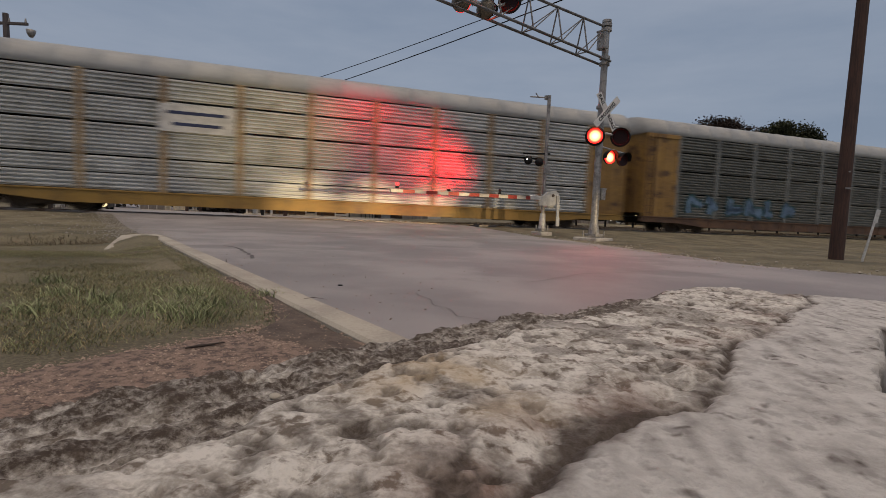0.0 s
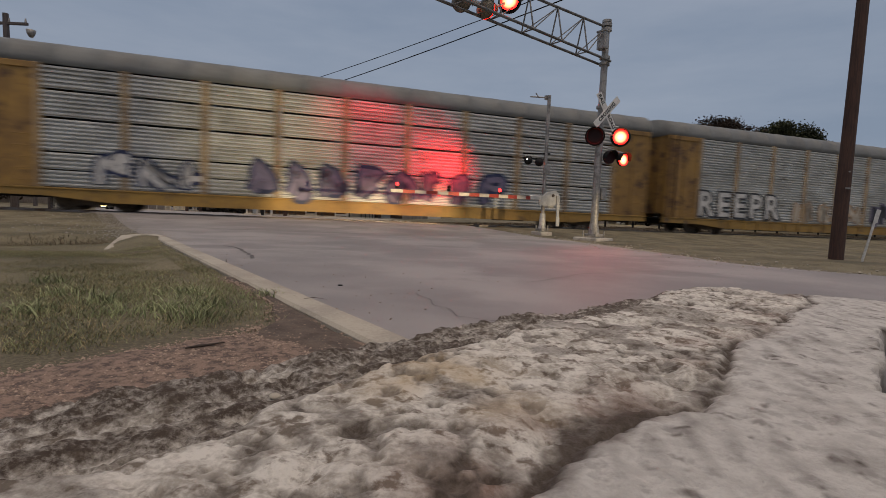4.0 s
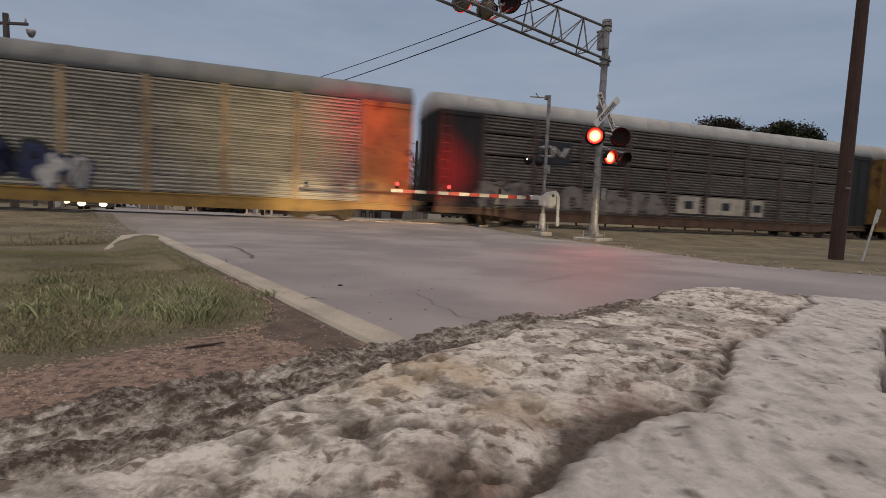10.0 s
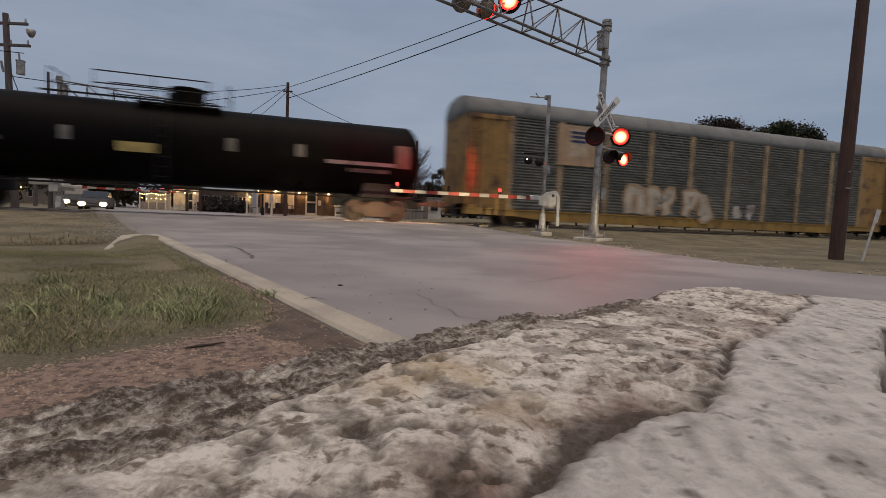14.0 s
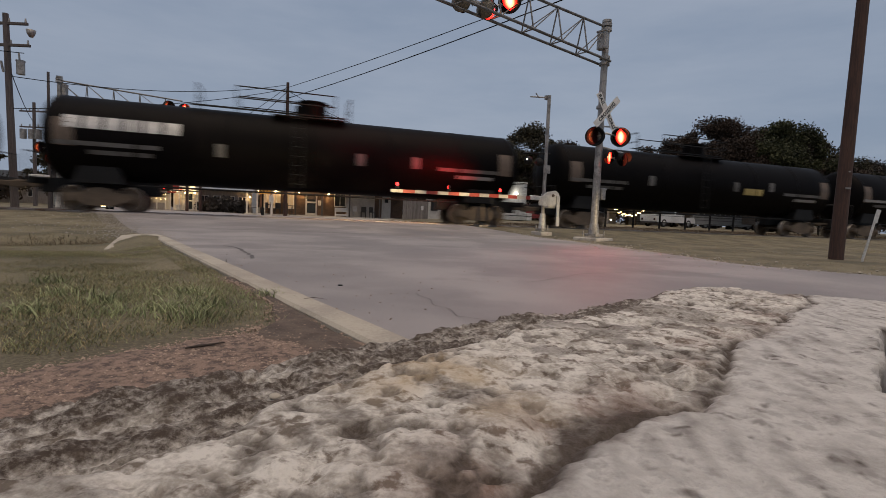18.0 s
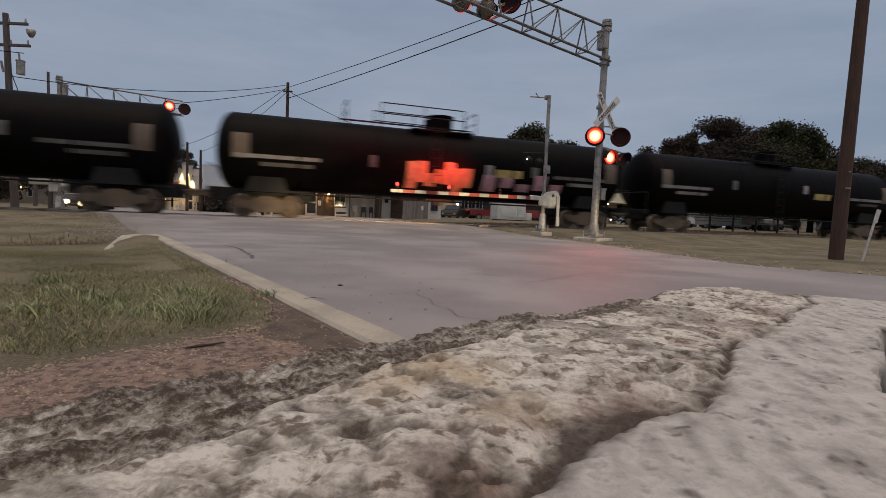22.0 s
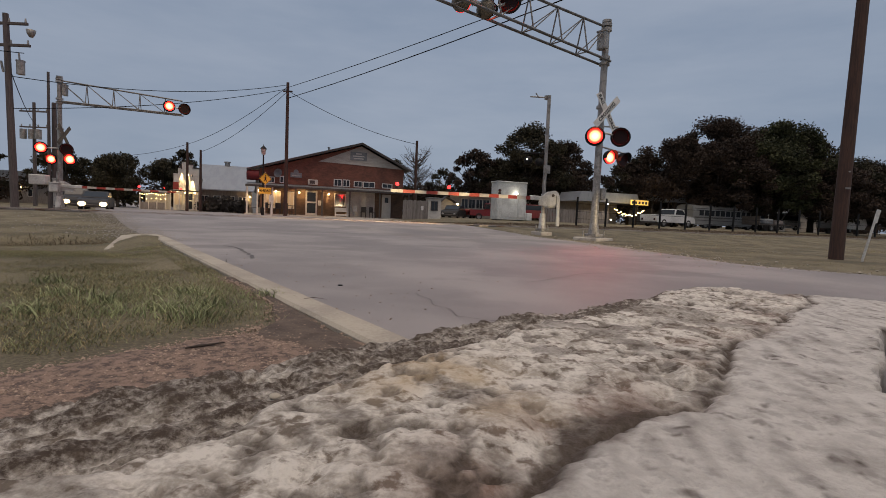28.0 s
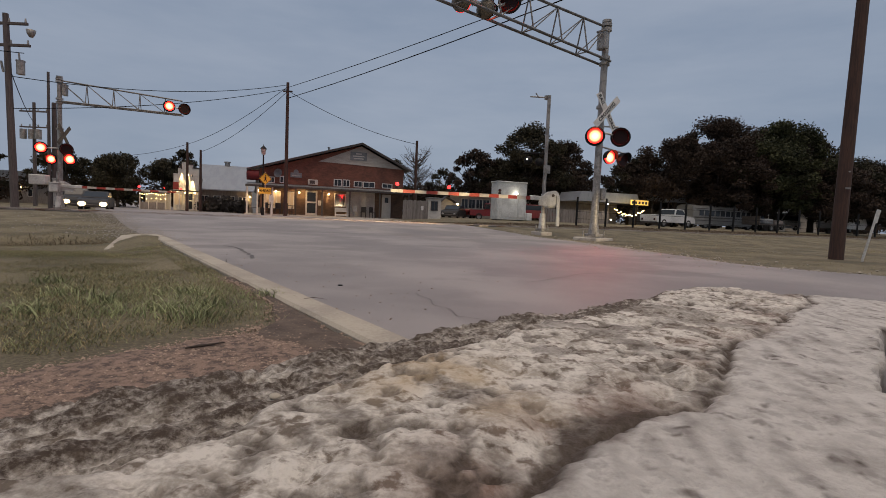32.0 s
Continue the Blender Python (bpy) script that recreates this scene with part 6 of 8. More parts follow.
M_CREAM = material("cream_boards", (0.42, 0.39, 0.35), (0.31, 0.285, 0.255), 0.7, stretch=(1, 1, 6), fine=9, broad=1, bump=0.2)
M_OFFWHITE = material("offwhite_paint", (0.52, 0.49, 0.45), (0.4, 0.375, 0.345), 0.65, fine=12, broad=1.5, bump=0.08)
M_ROOFMETAL = material("roof_metal", (0.21, 0.22, 0.23), (0.13, 0.135, 0.14), 0.5, metal=0.4, stretch=(5, 1, 1), fine=4, broad=0.8, bump=0.1)
M_TRIM = material("dark_trim", (0.05, 0.042, 0.038), (0.03, 0.025, 0.023), 0.6, bump=0.05)
M_WOODFENCE = material("weathered_boards", (0.24, 0.215, 0.2), (0.13, 0.115, 0.105), 0.9, stretch=(8, 1, 0.8), fine=10, broad=2, mix=0.9, bump=0.3, vary=0.2)
M_DOORPAINT = material("door_white", (0.62, 0.6, 0.57), (0.5, 0.48, 0.45), 0.5, bump=0.03)
M_SIGNGREY = material("sign_grey", (0.2, 0.21, 0.22), (0.14, 0.15, 0.155), 0.7, fine=14, broad=3, bump=0.05)
M_PANELGLOW = glowing("lit_window", (1.0, 0.64, 0.3), 0.22, (0.3, 0.25, 0.2))
M_STUCCO = material("white_stucco", (0.66, 0.62, 0.55), (0.52, 0.48, 0.42), 0.85, fine=22, broad=2, bump=0.2)
M_WHITEUNIT = material("white_steel", (0.62, 0.63, 0.61), (0.47, 0.475, 0.46), 0.55, fine=9, broad=1.2, bump=0.05)
M_REDCANVAS = material("red_canvas", (0.14, 0.018, 0.02), (0.08, 0.012, 0.013), 0.8, bump=0.1)


def window(parent, x, z0, z1, w, y=-0.01, lit=False, mullions=1, frame=None):
    """A framed window set into a wall's face, seen from -y."""
    fm = frame or M_DOORPAINT
    win = part("window", G().box(x - w / 2, y - 0.02, z0, x + w / 2, y + 0.02, z1), M_PANELGLOW if lit else M_GLASS, parent, "lit window" if lit else "dark window")
    t = 0.06
    fr = G()
    fr.box(x - w / 2 - t, y - 0.06, z0 - t, x + w / 2 + t, y, z0).box(x - w / 2 - t, y - 0.06, z1, x + w / 2 + t, y, z1 + t)
    fr.box(x - w / 2 - t, y - 0.06, z0, x - w / 2, y, z1).box(x + w / 2, y - 0.06, z0, x + w / 2 + t, y, z1)
    for k in range(mullions):
        mxx = x - w / 2 + w * (k + 1) / (mullions + 1)
        fr.box(mxx - 0.02, y - 0.05, z0, mxx + 0.02, y, z1)
    part("window_frame", fr, fm, win)
    return win


def door(parent, x0, x1, z0, z1, y=-0.01, glazed=True):
    d = part("door", G().box(x0, y - 0.05, z0, x1, y, z1, 0.006), M_DOORPAINT, parent, "white door with glass panels" if glazed else "white panel door")
    w = x1 - x0
    if glazed:
        part("door_pane", G().box(x0 + 0.13, y - 0.058, z0 + 1.15, x1 - 0.13, y - 0.052, z1 - 0.14), M_GLASS, d)
        part("door_pane", G().box(x0 + 0.13, y - 0.058, z0 + 0.18, x1 - 0.13, y - 0.052, z0 + 1.02), M_GLASS, d)
    else:
        part("door_pane", G().box(x0 + w * 0.3, y - 0.058, z0 + 1.35, x1 - w * 0.3, y - 0.052, z1 - 0.25), M_GLASS, d)
    part("door_handle", G().cyl((x1 - 0.09, y - 0.1, z0 + 1.0), (x1 - 0.09, y - 0.05, z0 + 1.0), 0.03, n=8), M_GALV, d)


def wall_lamp(at, m, watts=9.0):
    lamp = thing("wall_lamp", m @ pose(*at), "small warm porch lamp on the wall", "lamp", "porch lamps")
    part("backplate", G().box(-0.06, -0.03, -0.1, 0.06, 0.0, 0.1, 0.01), M_TRIM, lamp)
    part("bulb", G().ball((0, -0.12, 0), 0.085), M_WARM, lamp, "warm glowing bulb")
    part("cap", G().cyl((0, -0.12, 0.08), (0, -0.12, 0.15), 0.12, 0.03, n=10), M_TRIM, lamp)
    p = (m @ pose(at[0], at[1] - 0.3, at[2])).translation
    point("porch_light", p, watts, (1.0, 0.62, 0.26), 0.08)


# brick building, its long gable facing the track
BB = beyond(0, 43.0, 0.0)
bld = thing("brick_building", BB, "brown brick building with a low gable, porch canopy and cream panel", "building")
part("wall", G().prism([(-1.6, -0.35), (10.35, -0.35), (10.35, 4.15), (6.55, 5.98), (-1.6, 3.5)], 0.0, 0.35), M_BRICK, bld, "reddish-brown brick front wall")
part("wall", G().box(10.0, 0.35, -0.35, 10.35, 14, 4.1), M_BRICK, bld)
part("wall", G().box(-1.6, 0.35, -0.35, -1.25, 14, 3.45), M_BRICK, bld)
part("wall", G().prism([(-1.25, -0.35), (10.0, -0.35), (10.0, 4.15), (6.55, 5.9), (-1.25, 3.5)], 13.65, 14.0), M_BRICK, bld)
for x0, z0, x1, z1 in ((-2.6, 3.36, 6.55, 6.13), (6.55, 6.13, 10.9, 4.08)):
    g = G().prism([(x0, z0), (x1, z1), (x1, z1 + 0.1), (x0, z0 + 0.1)], -0.55, 14.5)
    rf = part("roof", g, M_ROOFMETAL, bld, "grey sheet-metal roof slope")
    part("fascia", G().prism([(x0, z0 - 0.1), (x1, z1 - 0.1), (x1, z1 + 0.06), (x0, z0 + 0.06)], -0.6, -0.552), M_TRIM, rf)
part("gable_panel", G().prism([(3.0, 4.42), (10.2, 4.22), (6.55, 5.96)], -0.06, -0.002), M_CREAM, bld, "cream boarded gable panel")
gs = part("gable_sign", G().box(5.62, -0.1, 4.72, 7.05, -0.062, 5.45, 0.01), M_SIGNGREY, bld, "faded grey sign with illegible pale lines")
for k, w in enumerate((0.5, 0.95, 0.85)):
    part("sign_bar", G().box(6.33 - w / 2, -0.106, 5.24 - k * 0.2, 6.33 + w / 2, -0.101, 5.33 - k * 0.2), M_OFFWHITE, gs)
part("lower_wall", G().box(-1.6, -0.05, -0.3, 5.35, -0.004, 2.02), M_LOWBRICK, bld, "brown brick under the porch")
part("lower_wall", G().box(5.37, -0.06, -0.3, 7.84, -0.004, 2.02), M_OFFWHITE, bld, "off-white painted wall under the porch")
part("lower_wall", G().box(7.86, -0.05, -0.3, 10.35, -0.004, 2.02), M_LOWBRICK, bld)
can = part("porch_canopy", G().prism([(-2.2, 2.02), (-2.2, 2.12), (0.0, 2.36), (0.0, 2.26)], -2.55, 10.6, axis=0), M_ROOFMETAL, bld, "dark sheet-metal porch canopy")
part("canopy_edge", G().box(-2.57, -2.24, 1.96, 10.62, -2.202, 2.12), M_TRIM, can)
for s in (-2.45, -1.7, -0.6, 1.15, 3.2, 5.4, 7.9, 10.4):
    part("porch_post", G().box(s - 0.06, -2.15, -0.25, s + 0.06, -2.03, 2.02, 0.01), M_OFFWHITE if s < 1 else M_TRIM, bld)
part("porch_floor", G().box(-2.6, -2.4, -0.32, 10.6, -0.06, -0.12), M_CONCRETE, bld, "concrete porch slab")
door(bld, 2.0, 2.95, -0.12, 1.93, -0.055)
door(bld, 8.47, 9.27, -0.12, 1.93, -0.055, False)
window(bld, 4.62, 2.48, 2.98, 0.55)
window(bld, 4.62 + 0.72, 2.48, 2.98, 0.5)
window(bld, 6.35, 2.5, 2.9, 0.62)
window(bld, 7.3, 2.5, 2.9, 0.9)
window(bld, 8.9, 2.55, 2.85, 0.8)
window(bld, 0.2, 2.5, 2.95, 0.45)
window(bld, -0.75, 2.45, 2.85, 0.45)
for x, w in ((-1.1, 0.5), (-0.3, 0.5), (0.75, 0.55)):
    window(bld, x, 0.4, 1.7, w, -0.055, True)
window(bld, 4.85, 0.75, 1.75, 0.85, -0.055)
ac = part("window_unit", G().box(2.16, -0.4, 2.43, 2.95, 0.02, 2.86, 0.02), M_OFFWHITE, bld, "boxy window air conditioner")
part("grille", G().box(2.28, -0.412, 2.5, 2.7, -0.402, 2.78), M_TRIM, ac)
part("roof_vent", G().cyl((4.08, 3.0, 5.3), (4.08, 3.0, 5.95), 0.07, n=10).cyl((4.08, 3.0, 5.95), (4.08, 3.0, 6.02), 0.13, n=10), M_TRIM, bld)
part("notice_board", G().box(3.02, -0.09, 0.72, 3.27, -0.056, 1.15, 0.005), M_DOORPAINT, bld, "small white notice board")
part("notice_board", G().box(5.46, -0.1, 0.65, 5.72, -0.062, 1.0, 0.005), M_DOORPAINT, bld)
part("wall_sign", G().box(0.75, -0.1, 2.95, 1.65, -0.01, 3.35, 0.02).cyl((1.2, -0.06, 3.42), (1.2, -0.02, 3.42), 0.2, n=14), M_SIGNGREY, bld, "dark shop sign with a round top")
part("wall_sign_bar", G().box(0.85, -0.106, 3.08, 1.55, -0.101, 3.12), M_OFFWHITE, bld)
part("dish", G().lathe([(0, 0.001), (0.02, 0.12), (0.07, 0.26), (0.14, 0.36)], 18, pose(-0.3, -0.35, 3.25, 0, 15, -60)), M_SIGNGREY, bld, "grey satellite dish")
part("red_awning", G().cyl((-2.6, -0.2, 2.95), (-1.65, -0.2, 2.95), 0.42, n=18), M_REDCANVAS, bld, "rounded dark red awning")
for s in (-1.68, -0.38, 1.47, 3.87):
    wall_lamp((s, -0.07, 1.72), BB, 32)
bench = thing("porch_bench", BB @ pose(4.85, -1.4, -0.12), "pale wooden bench on the porch", "bench")
part("seat", G().box(-0.55, -0.2, 0.4, 0.55, 0.2, 0.46, 0.01), M_DOORPAINT, bench)
part("backrest", G().box(-0.55, 0.16, 0.46, 0.55, 0.2, 0.72, 0.01), M_DOORPAINT, bench)
for x in (-0.5, 0.5):
    part("leg", G().box(x - 0.04, -0.18, 0, x + 0.04, 0.18, 0.4), M_DOORPAINT, bench)
part("apron", G().box(-0.5, -0.19, 0.08, 0.5, -0.15, 0.2), M_DOORPAINT, bench)


def chair(m, mat, label):
    c = thing("porch_chair", m, label, "chair", "chairs on the porch")
    part("seat", G().box(-0.22, -0.22, 0.42, 0.22, 0.22, 0.46, 0.01), mat, c)
    part("backrest", G().box(-0.22, 0.18, 0.46, 0.22, 0.22, 0.9, 0.01), mat, c)
    for x in (-0.19, 0.19):
        for y in (-0.19, 0.19):
            part("leg", G().box(x - 0.02, y - 0.02, 0, x + 0.02, y + 0.02, 0.42), mat, c)
    return c


c0 = chair(BB @ pose(6.05, -1.2, -0.12, 0, 0, 20), M_OFFWHITE, "pale porch chair against the off-white wall")
c1 = chair(BB @ pose(6.75, -0.9, -0.12, 0, 0, -15), M_TRIM, "dark porch chair against the off-white wall")
copy_thing(c1, BB @ pose(7.5, -1.1, -0.12, 0, 0, 35))
for s in (-1.9, -1.2, -0.2, 0.45):
    copy_thing(c1, BB @ pose(s, -1.3, -0.12, 0, 0, 40 * s))
tb = thing("porch_table", BB @ pose(-0.75, -1.4, -0.12), "small dark cafe table on the porch", "table")
part("tabletop", G().cyl((0, 0, 0.7), (0, 0, 0.74), 0.36, n=18), M_TRIM, tb)
part("leg", G().cyl((0, 0, 0), (0, 0, 0.7), 0.04, n=10).cyl((0, 0, 0), (0, 0, 0.03), 0.22, n=14), M_TRIM, tb)
copy_thing(tb, BB @ pose(0.9, -1.5, -0.12))

# street lamp, signs
sl = thing("street_lamp", pose(-13.3, 36.0, -0.2), "dark lantern-style street lamp, unlit", "street lamp")
part("post", G().cyl((0, 0, 0), (0, 0, 4.4), 0.075, 0.05, n=12).cyl((0, 0, 0), (0, 0, 0.6), 0.12, 0.09, n=12), M_BLACK, sl)
part("lantern", G().lathe([(4.38, 0.06), (4.42, 0.14), (4.75, 0.2), (4.78, 0.22)], 8, pose(0, 0, 0, 0, -90, 0)), M_OFFWHITE, sl, "frosted lantern glass")
part("lantern_cap", G().lathe([(4.78, 0.26), (4.9, 0.16), (5.02, 0.04), (5.15, 0.001)], 8, pose(0, 0, 0, 0, -90, 0)), M_BLACK, sl)
ps = thing("pedestrian_sign", pose(-12.92, 35.4, -0.2, 0, 0, 20), "yellow diamond pedestrian sign above a word plaque", "traffic sign")
part("post", G().box(-0.03, 0.0, 0, 0.03, 0.04, 3.1), M_GALV, ps)
dm = part("diamond", G().box(-0.31, -0.01, -0.31, 0.31, 0.0, 0.31, 0.004), M_YELLOWSIGN, ps, "yellow diamond plate", pose(0, -0.01, 2.62, 0, 45, 0))
bd = part("border", G().box(-0.29, -0.014, -0.29, 0.29, -0.011, -0.275).box(-0.29, -0.014, 0.275, 0.29, -0.011, 0.29).box(-0.29, -0.014, -0.275, -0.275, -0.011, 0.275).box(0.275, -0.014, -0.275, 0.29, -0.011, 0.275), M_BLACK, dm)
part("symbol", G().cyl((0.02, -0.03, 2.82), (0.02, -0.02, 2.82), 0.045, n=12).prism([(-0.06, 2.76), (0.07, 2.76), (0.06, 2.56), (0.13, 2.43), (0.09, 2.41), (0.0, 2.53), (-0.08, 2.41), (-0.12, 2.43), (-0.04, 2.58)], -0.03, -0.02), M_BLACK, ps, "black walking symbol")
pl = part("plaque", G().box(-0.42, -0.02, 1.55, 0.42, -0.008, 1.98, 0.004), M_YELLOWSIGN, ps, "yellow plaque")
lettering("plaque_letters", "AHEAD", 0.26, M_BLACK, pl, pose(0, -0.024, 1.765, 90, 0, 0), 0.004)
ws = thing("notice_post", pose(-12.6, 35.8, -0.2), "white post with a small blank plate", "sign")
part("post", G().box(-0.04, -0.02, 0, 0.04, 0.02, 1.5), M_DOORPAINT, ws)
part("plate", G().box(-0.17, -0.03, 0.95, 0.17, -0.021, 1.45, 0.004), M_DOORPAINT, ws)

# metal-roofed shed and lit shopfront further up the road
SH = beyond(0, 62.0, -0.3)
shed = thing("metal_roof_hall", SH, "low hall with a pale sheet-metal roof", "building")
part("wall", G().box(-9.2, 0, -0.3, -3.2, 0.3, 2.5), M_WOODFENCE, shed, "dim wall with side windows")
part("wall", G().box(-9.2, 0.3, -0.3, -8.9, 16, 2.5).box(-3.5, 0.3, -0.3, -3.2, 16, 2.5), M_OFFWHITE, shed)
M_PALEROOF = material("pale_roof", (0.3, 0.32, 0.345), (0.25, 0.265, 0.29), 0.45, metal=0.4, stretch=(4, 1, 1), fine=4, broad=0.5, bump=0.08)
part("roof", G().prism([(-0.7, 2.35), (-0.7, 2.47), (7.0, 5.75), (14.5, 2.47), (14.5, 2.35), (7.0, 5.6)], -9.6, -2.9, axis=0), M_PALEROOF, shed, "pale ribbed metal roof")
part("roof_vent", G().cyl((-6.5, 7, 5.5), (-6.5, 7, 6.1), 0.3, n=12).cyl((-6.5, 7, 6.1), (-6.5, 7, 6.25), 0.4, n=12), M_GALV, shed)
for x in (-8.2, -6.9, -5.4, -4.2):
    window(shed, x, 0.9, 1.7, 0.7)
wall_lamp((-3.4, -0.05, 1.75), SH, 60)
SFM = beyond(-9.83, 60.5, -0.35)
sf = thing("lit_shopfront", SFM, "white stucco shopfront with stepped parapet lit by warm lamps", "building")
STEPS = ((-1.26, -0.82, 3.94), (-0.82, -0.46, 4.56), (-0.46, 0.04, 5.23), (0.04, 0.63, 4.98), (0.63, 1.22, 4.62))
profile = [(-1.26, 0), (1.22, 0)]
for x0, x1, z1 in STEPS[::-1]:
    profile += [(x1, z1), (x0, z1)]
part("front_wall", G().prism(profile, 0.0, 0.3), M_STUCCO, sf, "stepped white stucco front")
for k, (x0, x1, z1) in enumerate(STEPS):
    part("parapet_cap", G().box(x0 - 0.03, -0.05, z1, x1 + 0.03, 0.35, z1 + (0.12 if k > 2 else 0.05), 0.01), M_TRIM if k > 2 else M_STUCCO, sf, "dark parapet cap" if k > 2 else "")
part("side_wall", G().box(-1.26, 0.3, 0, -1.0, 9, 3.6).box(0.96, 0.3, 0, 1.22, 9, 3.6).box(-1.26, 8.7, 0, 1.22, 9, 3.6), M_STUCCO, sf)
part("roof", G().box(-1.26, 0.3, 3.5, 1.22, 9, 3.65), M_ROOFMETAL, sf)
part("canopy", G().box(-1.4, -1.4, 2.05, 1.35, 0.0, 2.18, 0.02), M_TRIM, sf, "flat dark canopy")
for x in (-1.3, -0.45, 0.4, 1.2):
    part("canopy_post", G().box(x - 0.05, -1.35, 0, x + 0.05, -1.25, 2.05), M_OFFWHITE, sf)
part("sign_board", G().box(-1.22, -0.5, 2.25, -0.66, -0.42, 3.05, 0.02), M_REDBAND, sf, "faded red sign board on the canopy")
door(sf, -0.1, 0.75, 0.0, 2.0, -0.01)
window(sf, -0.8, 0.6, 1.8, 0.7, -0.01, True)
for x, z in ((-0.45, 4.5), (0.14, 4.5), (0.62, 3.7)):
    part("wall_washer", G().cyl((x, -0.14, z), (x, -0.14, z + 0.22), 0.05, n=10).box(x - 0.02, -0.14, z + 0.1, x + 0.02, -0.004, z + 0.14), M_TRIM, sf, "small dark downlight")
    spot("wall_washer", (SFM @ pose(x, -0.14, z - 0.02)).translation, (SFM @ pose(x, 0.02, 2.2)).translation, 1500, (1.0, 0.72, 0.32), 27, 0.5, 0.03)
for x in (-1.2, -0.6, 0.14, 1.03):
    part("canopy_bulb", G().ball((x, -1.42, 1.92), 0.1), M_WARM, sf, "warm bulb under the canopy")
for x in (-0.9, 0.6):
    point("canopy_light", (SFM @ pose(x, -0.8, 1.8)).translation, 18, (1.0, 0.66, 0.3), 0.06)
pv = thing("patio_stall", beyond(-13.0, 61.0, -0.35), "open patio stall strung with warm bulbs", "stall")
part("roof", G().prism([(-1.3, 1.75), (1.3, 1.75), (1.1, 2.0), (-1.1, 2.0)], -1.0, 1.6), M_TRIM, pv)
for x in (-1.2, -0.4, 0.4, 1.2):
    part("post", G().box(x - 0.04, -0.95, 0, x + 0.04, -0.87, 1.75), M_OFFWHITE, pv)
part("counter", G().box(-1.2, -0.8, 0, 1.2, -0.4, 0.75, 0.02), M_WOODFENCE, pv, "wooden counter")
part("back_wall", G().box(-1.2, 1.4, 0, 1.2, 1.5, 1.75), M_OFFWHITE, pv)
for k in range(12):
    part("string_bulb", G().ball((-1.2 + k * 0.22, -1.0, 1.62 - 0.08 * math.sin(k * 0.9)), 0.045), M_WARM, pv)
    if k % 2:
        part("string_bulb", G().ball((-1.2 + k * 0.22, -1.0, 1.15 + 0.05 * math.cos(k)), 0.04), M_WARM, pv)
point("stall_light", beyond(-13.0, 60.6, 1.1).translation, 30, (1.0, 0.66, 0.28), 0.1)
for x, y, r in ((-26.2, 55.5, 0.9), (-24.8, 55.9, 1.0), (-23.3, 56.3, 0.8), (-27.4, 55.2, 0.7)):
    sh = thing("shrub", pose(x, y, -0.45), "dark rounded shrub along the hall wall", "shrub", "shrubs")
    rg = np.random.default_rng(int(x * -10))
    n = 900
    q = rg.normal(size=(n, 3))
    q /= np.linalg.norm(q, axis=1)[:, None]
    q = q * (0.55 + 0.45 * rg.random((n, 1))) * r + (0, 0, r * 0.9)
    t1, t2 = rg.normal(size=(n, 3)) * 0.1, rg.normal(size=(n, 3)) * 0.1
    vs = np.stack([q - t1, q + t2, q + t1, q - t2], 1).reshape(-1, 3)
    part("leaves", raw_mesh("leaves", vs.tolist(), np.arange(4 * n).reshape(-1, 4).tolist(), M_TRIM), None, sh)

# sheds, board fence, white unit beyond the track
WF = beyond(0, 40.0, 0.0)
fence = thing("board_fence", WF, "weathered grey board fence beside the porch", "fence")
for k in range(14):
    part("board", G().box(9.7 + k * 0.155, 0, -0.15, 9.84 + k * 0.155, 0.03, 1.5 + 0.03 * math.sin(k * 2.3)), M_WOODFENCE, fence)
for z in (0.2, 1.2):
    part("fence_rail", G().box(9.7, 0.03, z, 11.87, 0.08, z + 0.1), M_WOODFENCE, fence)
part("notice", G().box(11.25, -0.02, 0.7, 11.45, -0.004, 1.05), M_DOORPAINT, fence, "small white notice")
hut = thing("small_white_hut", WF, "small white hut with one dark window", "hut")
part("wall", G().box(11.9, 0.0, -0.15, 13.0, 0.9, 1.72), M_OFFWHITE, hut)
part("roof", G().box(11.82, -0.15, 1.72, 13.08, 1.0, 1.8, 0.02), M_ROOFMETAL, hut)
window(hut, 12.4, 0.75, 1.45, 0.5, frame=M_TRIM)
wu = thing("white_equipment_cabinet", beyond(0, 40.0, 0.2), "tall white steel railway equipment cabinet with doors", "cabinet")
part("body", G().box(18.19, 0.0, 0.0, 21.04, 1.35, 3.3, 0.03), M_WHITEUNIT, wu)
part("roof", G().box(18.11, -0.1, 3.3, 21.12, 1.45, 3.4, 0.03), M_WHITEUNIT, wu)
for x0, x1 in ((18.69, 20.14), (20.32, 20.94)):
    part("door", G().box(x0, -0.04, 0.25, x1, -0.004, 2.9, 0.01), M_WHITEUNIT, wu)
part("side_door", G().box(18.15, 0.25, 0.3, 18.186, 1.1, 2.8, 0.01), M_WHITEUNIT, wu)
part("skid", G().box(18.29, 0.1, -0.25, 20.94, 1.25, 0.0), M_TRIM, wu)
for x in (18.31, 20.24, 20.98):
    part("rib", G().box(x, -0.07, 0.1, x + 0.06, -0.004, 3.2), M_WHITEUNIT, wu)
part("lamp", G().ball((20.06, -0.12, 2.36), 0.1), M_LITWHITE, wu, "small white work lamp")
point("cabinet_light", beyond(19.91, 39.65, 2.55).translation, 9, (1.0, 0.95, 0.75), 0.08)
part("pedestal_box", G().box(20.68, -1.0, 0.0, 21.18, -0.7, 0.65, 0.03), M_WHITEUNIT, wu, "small grey terminal box")

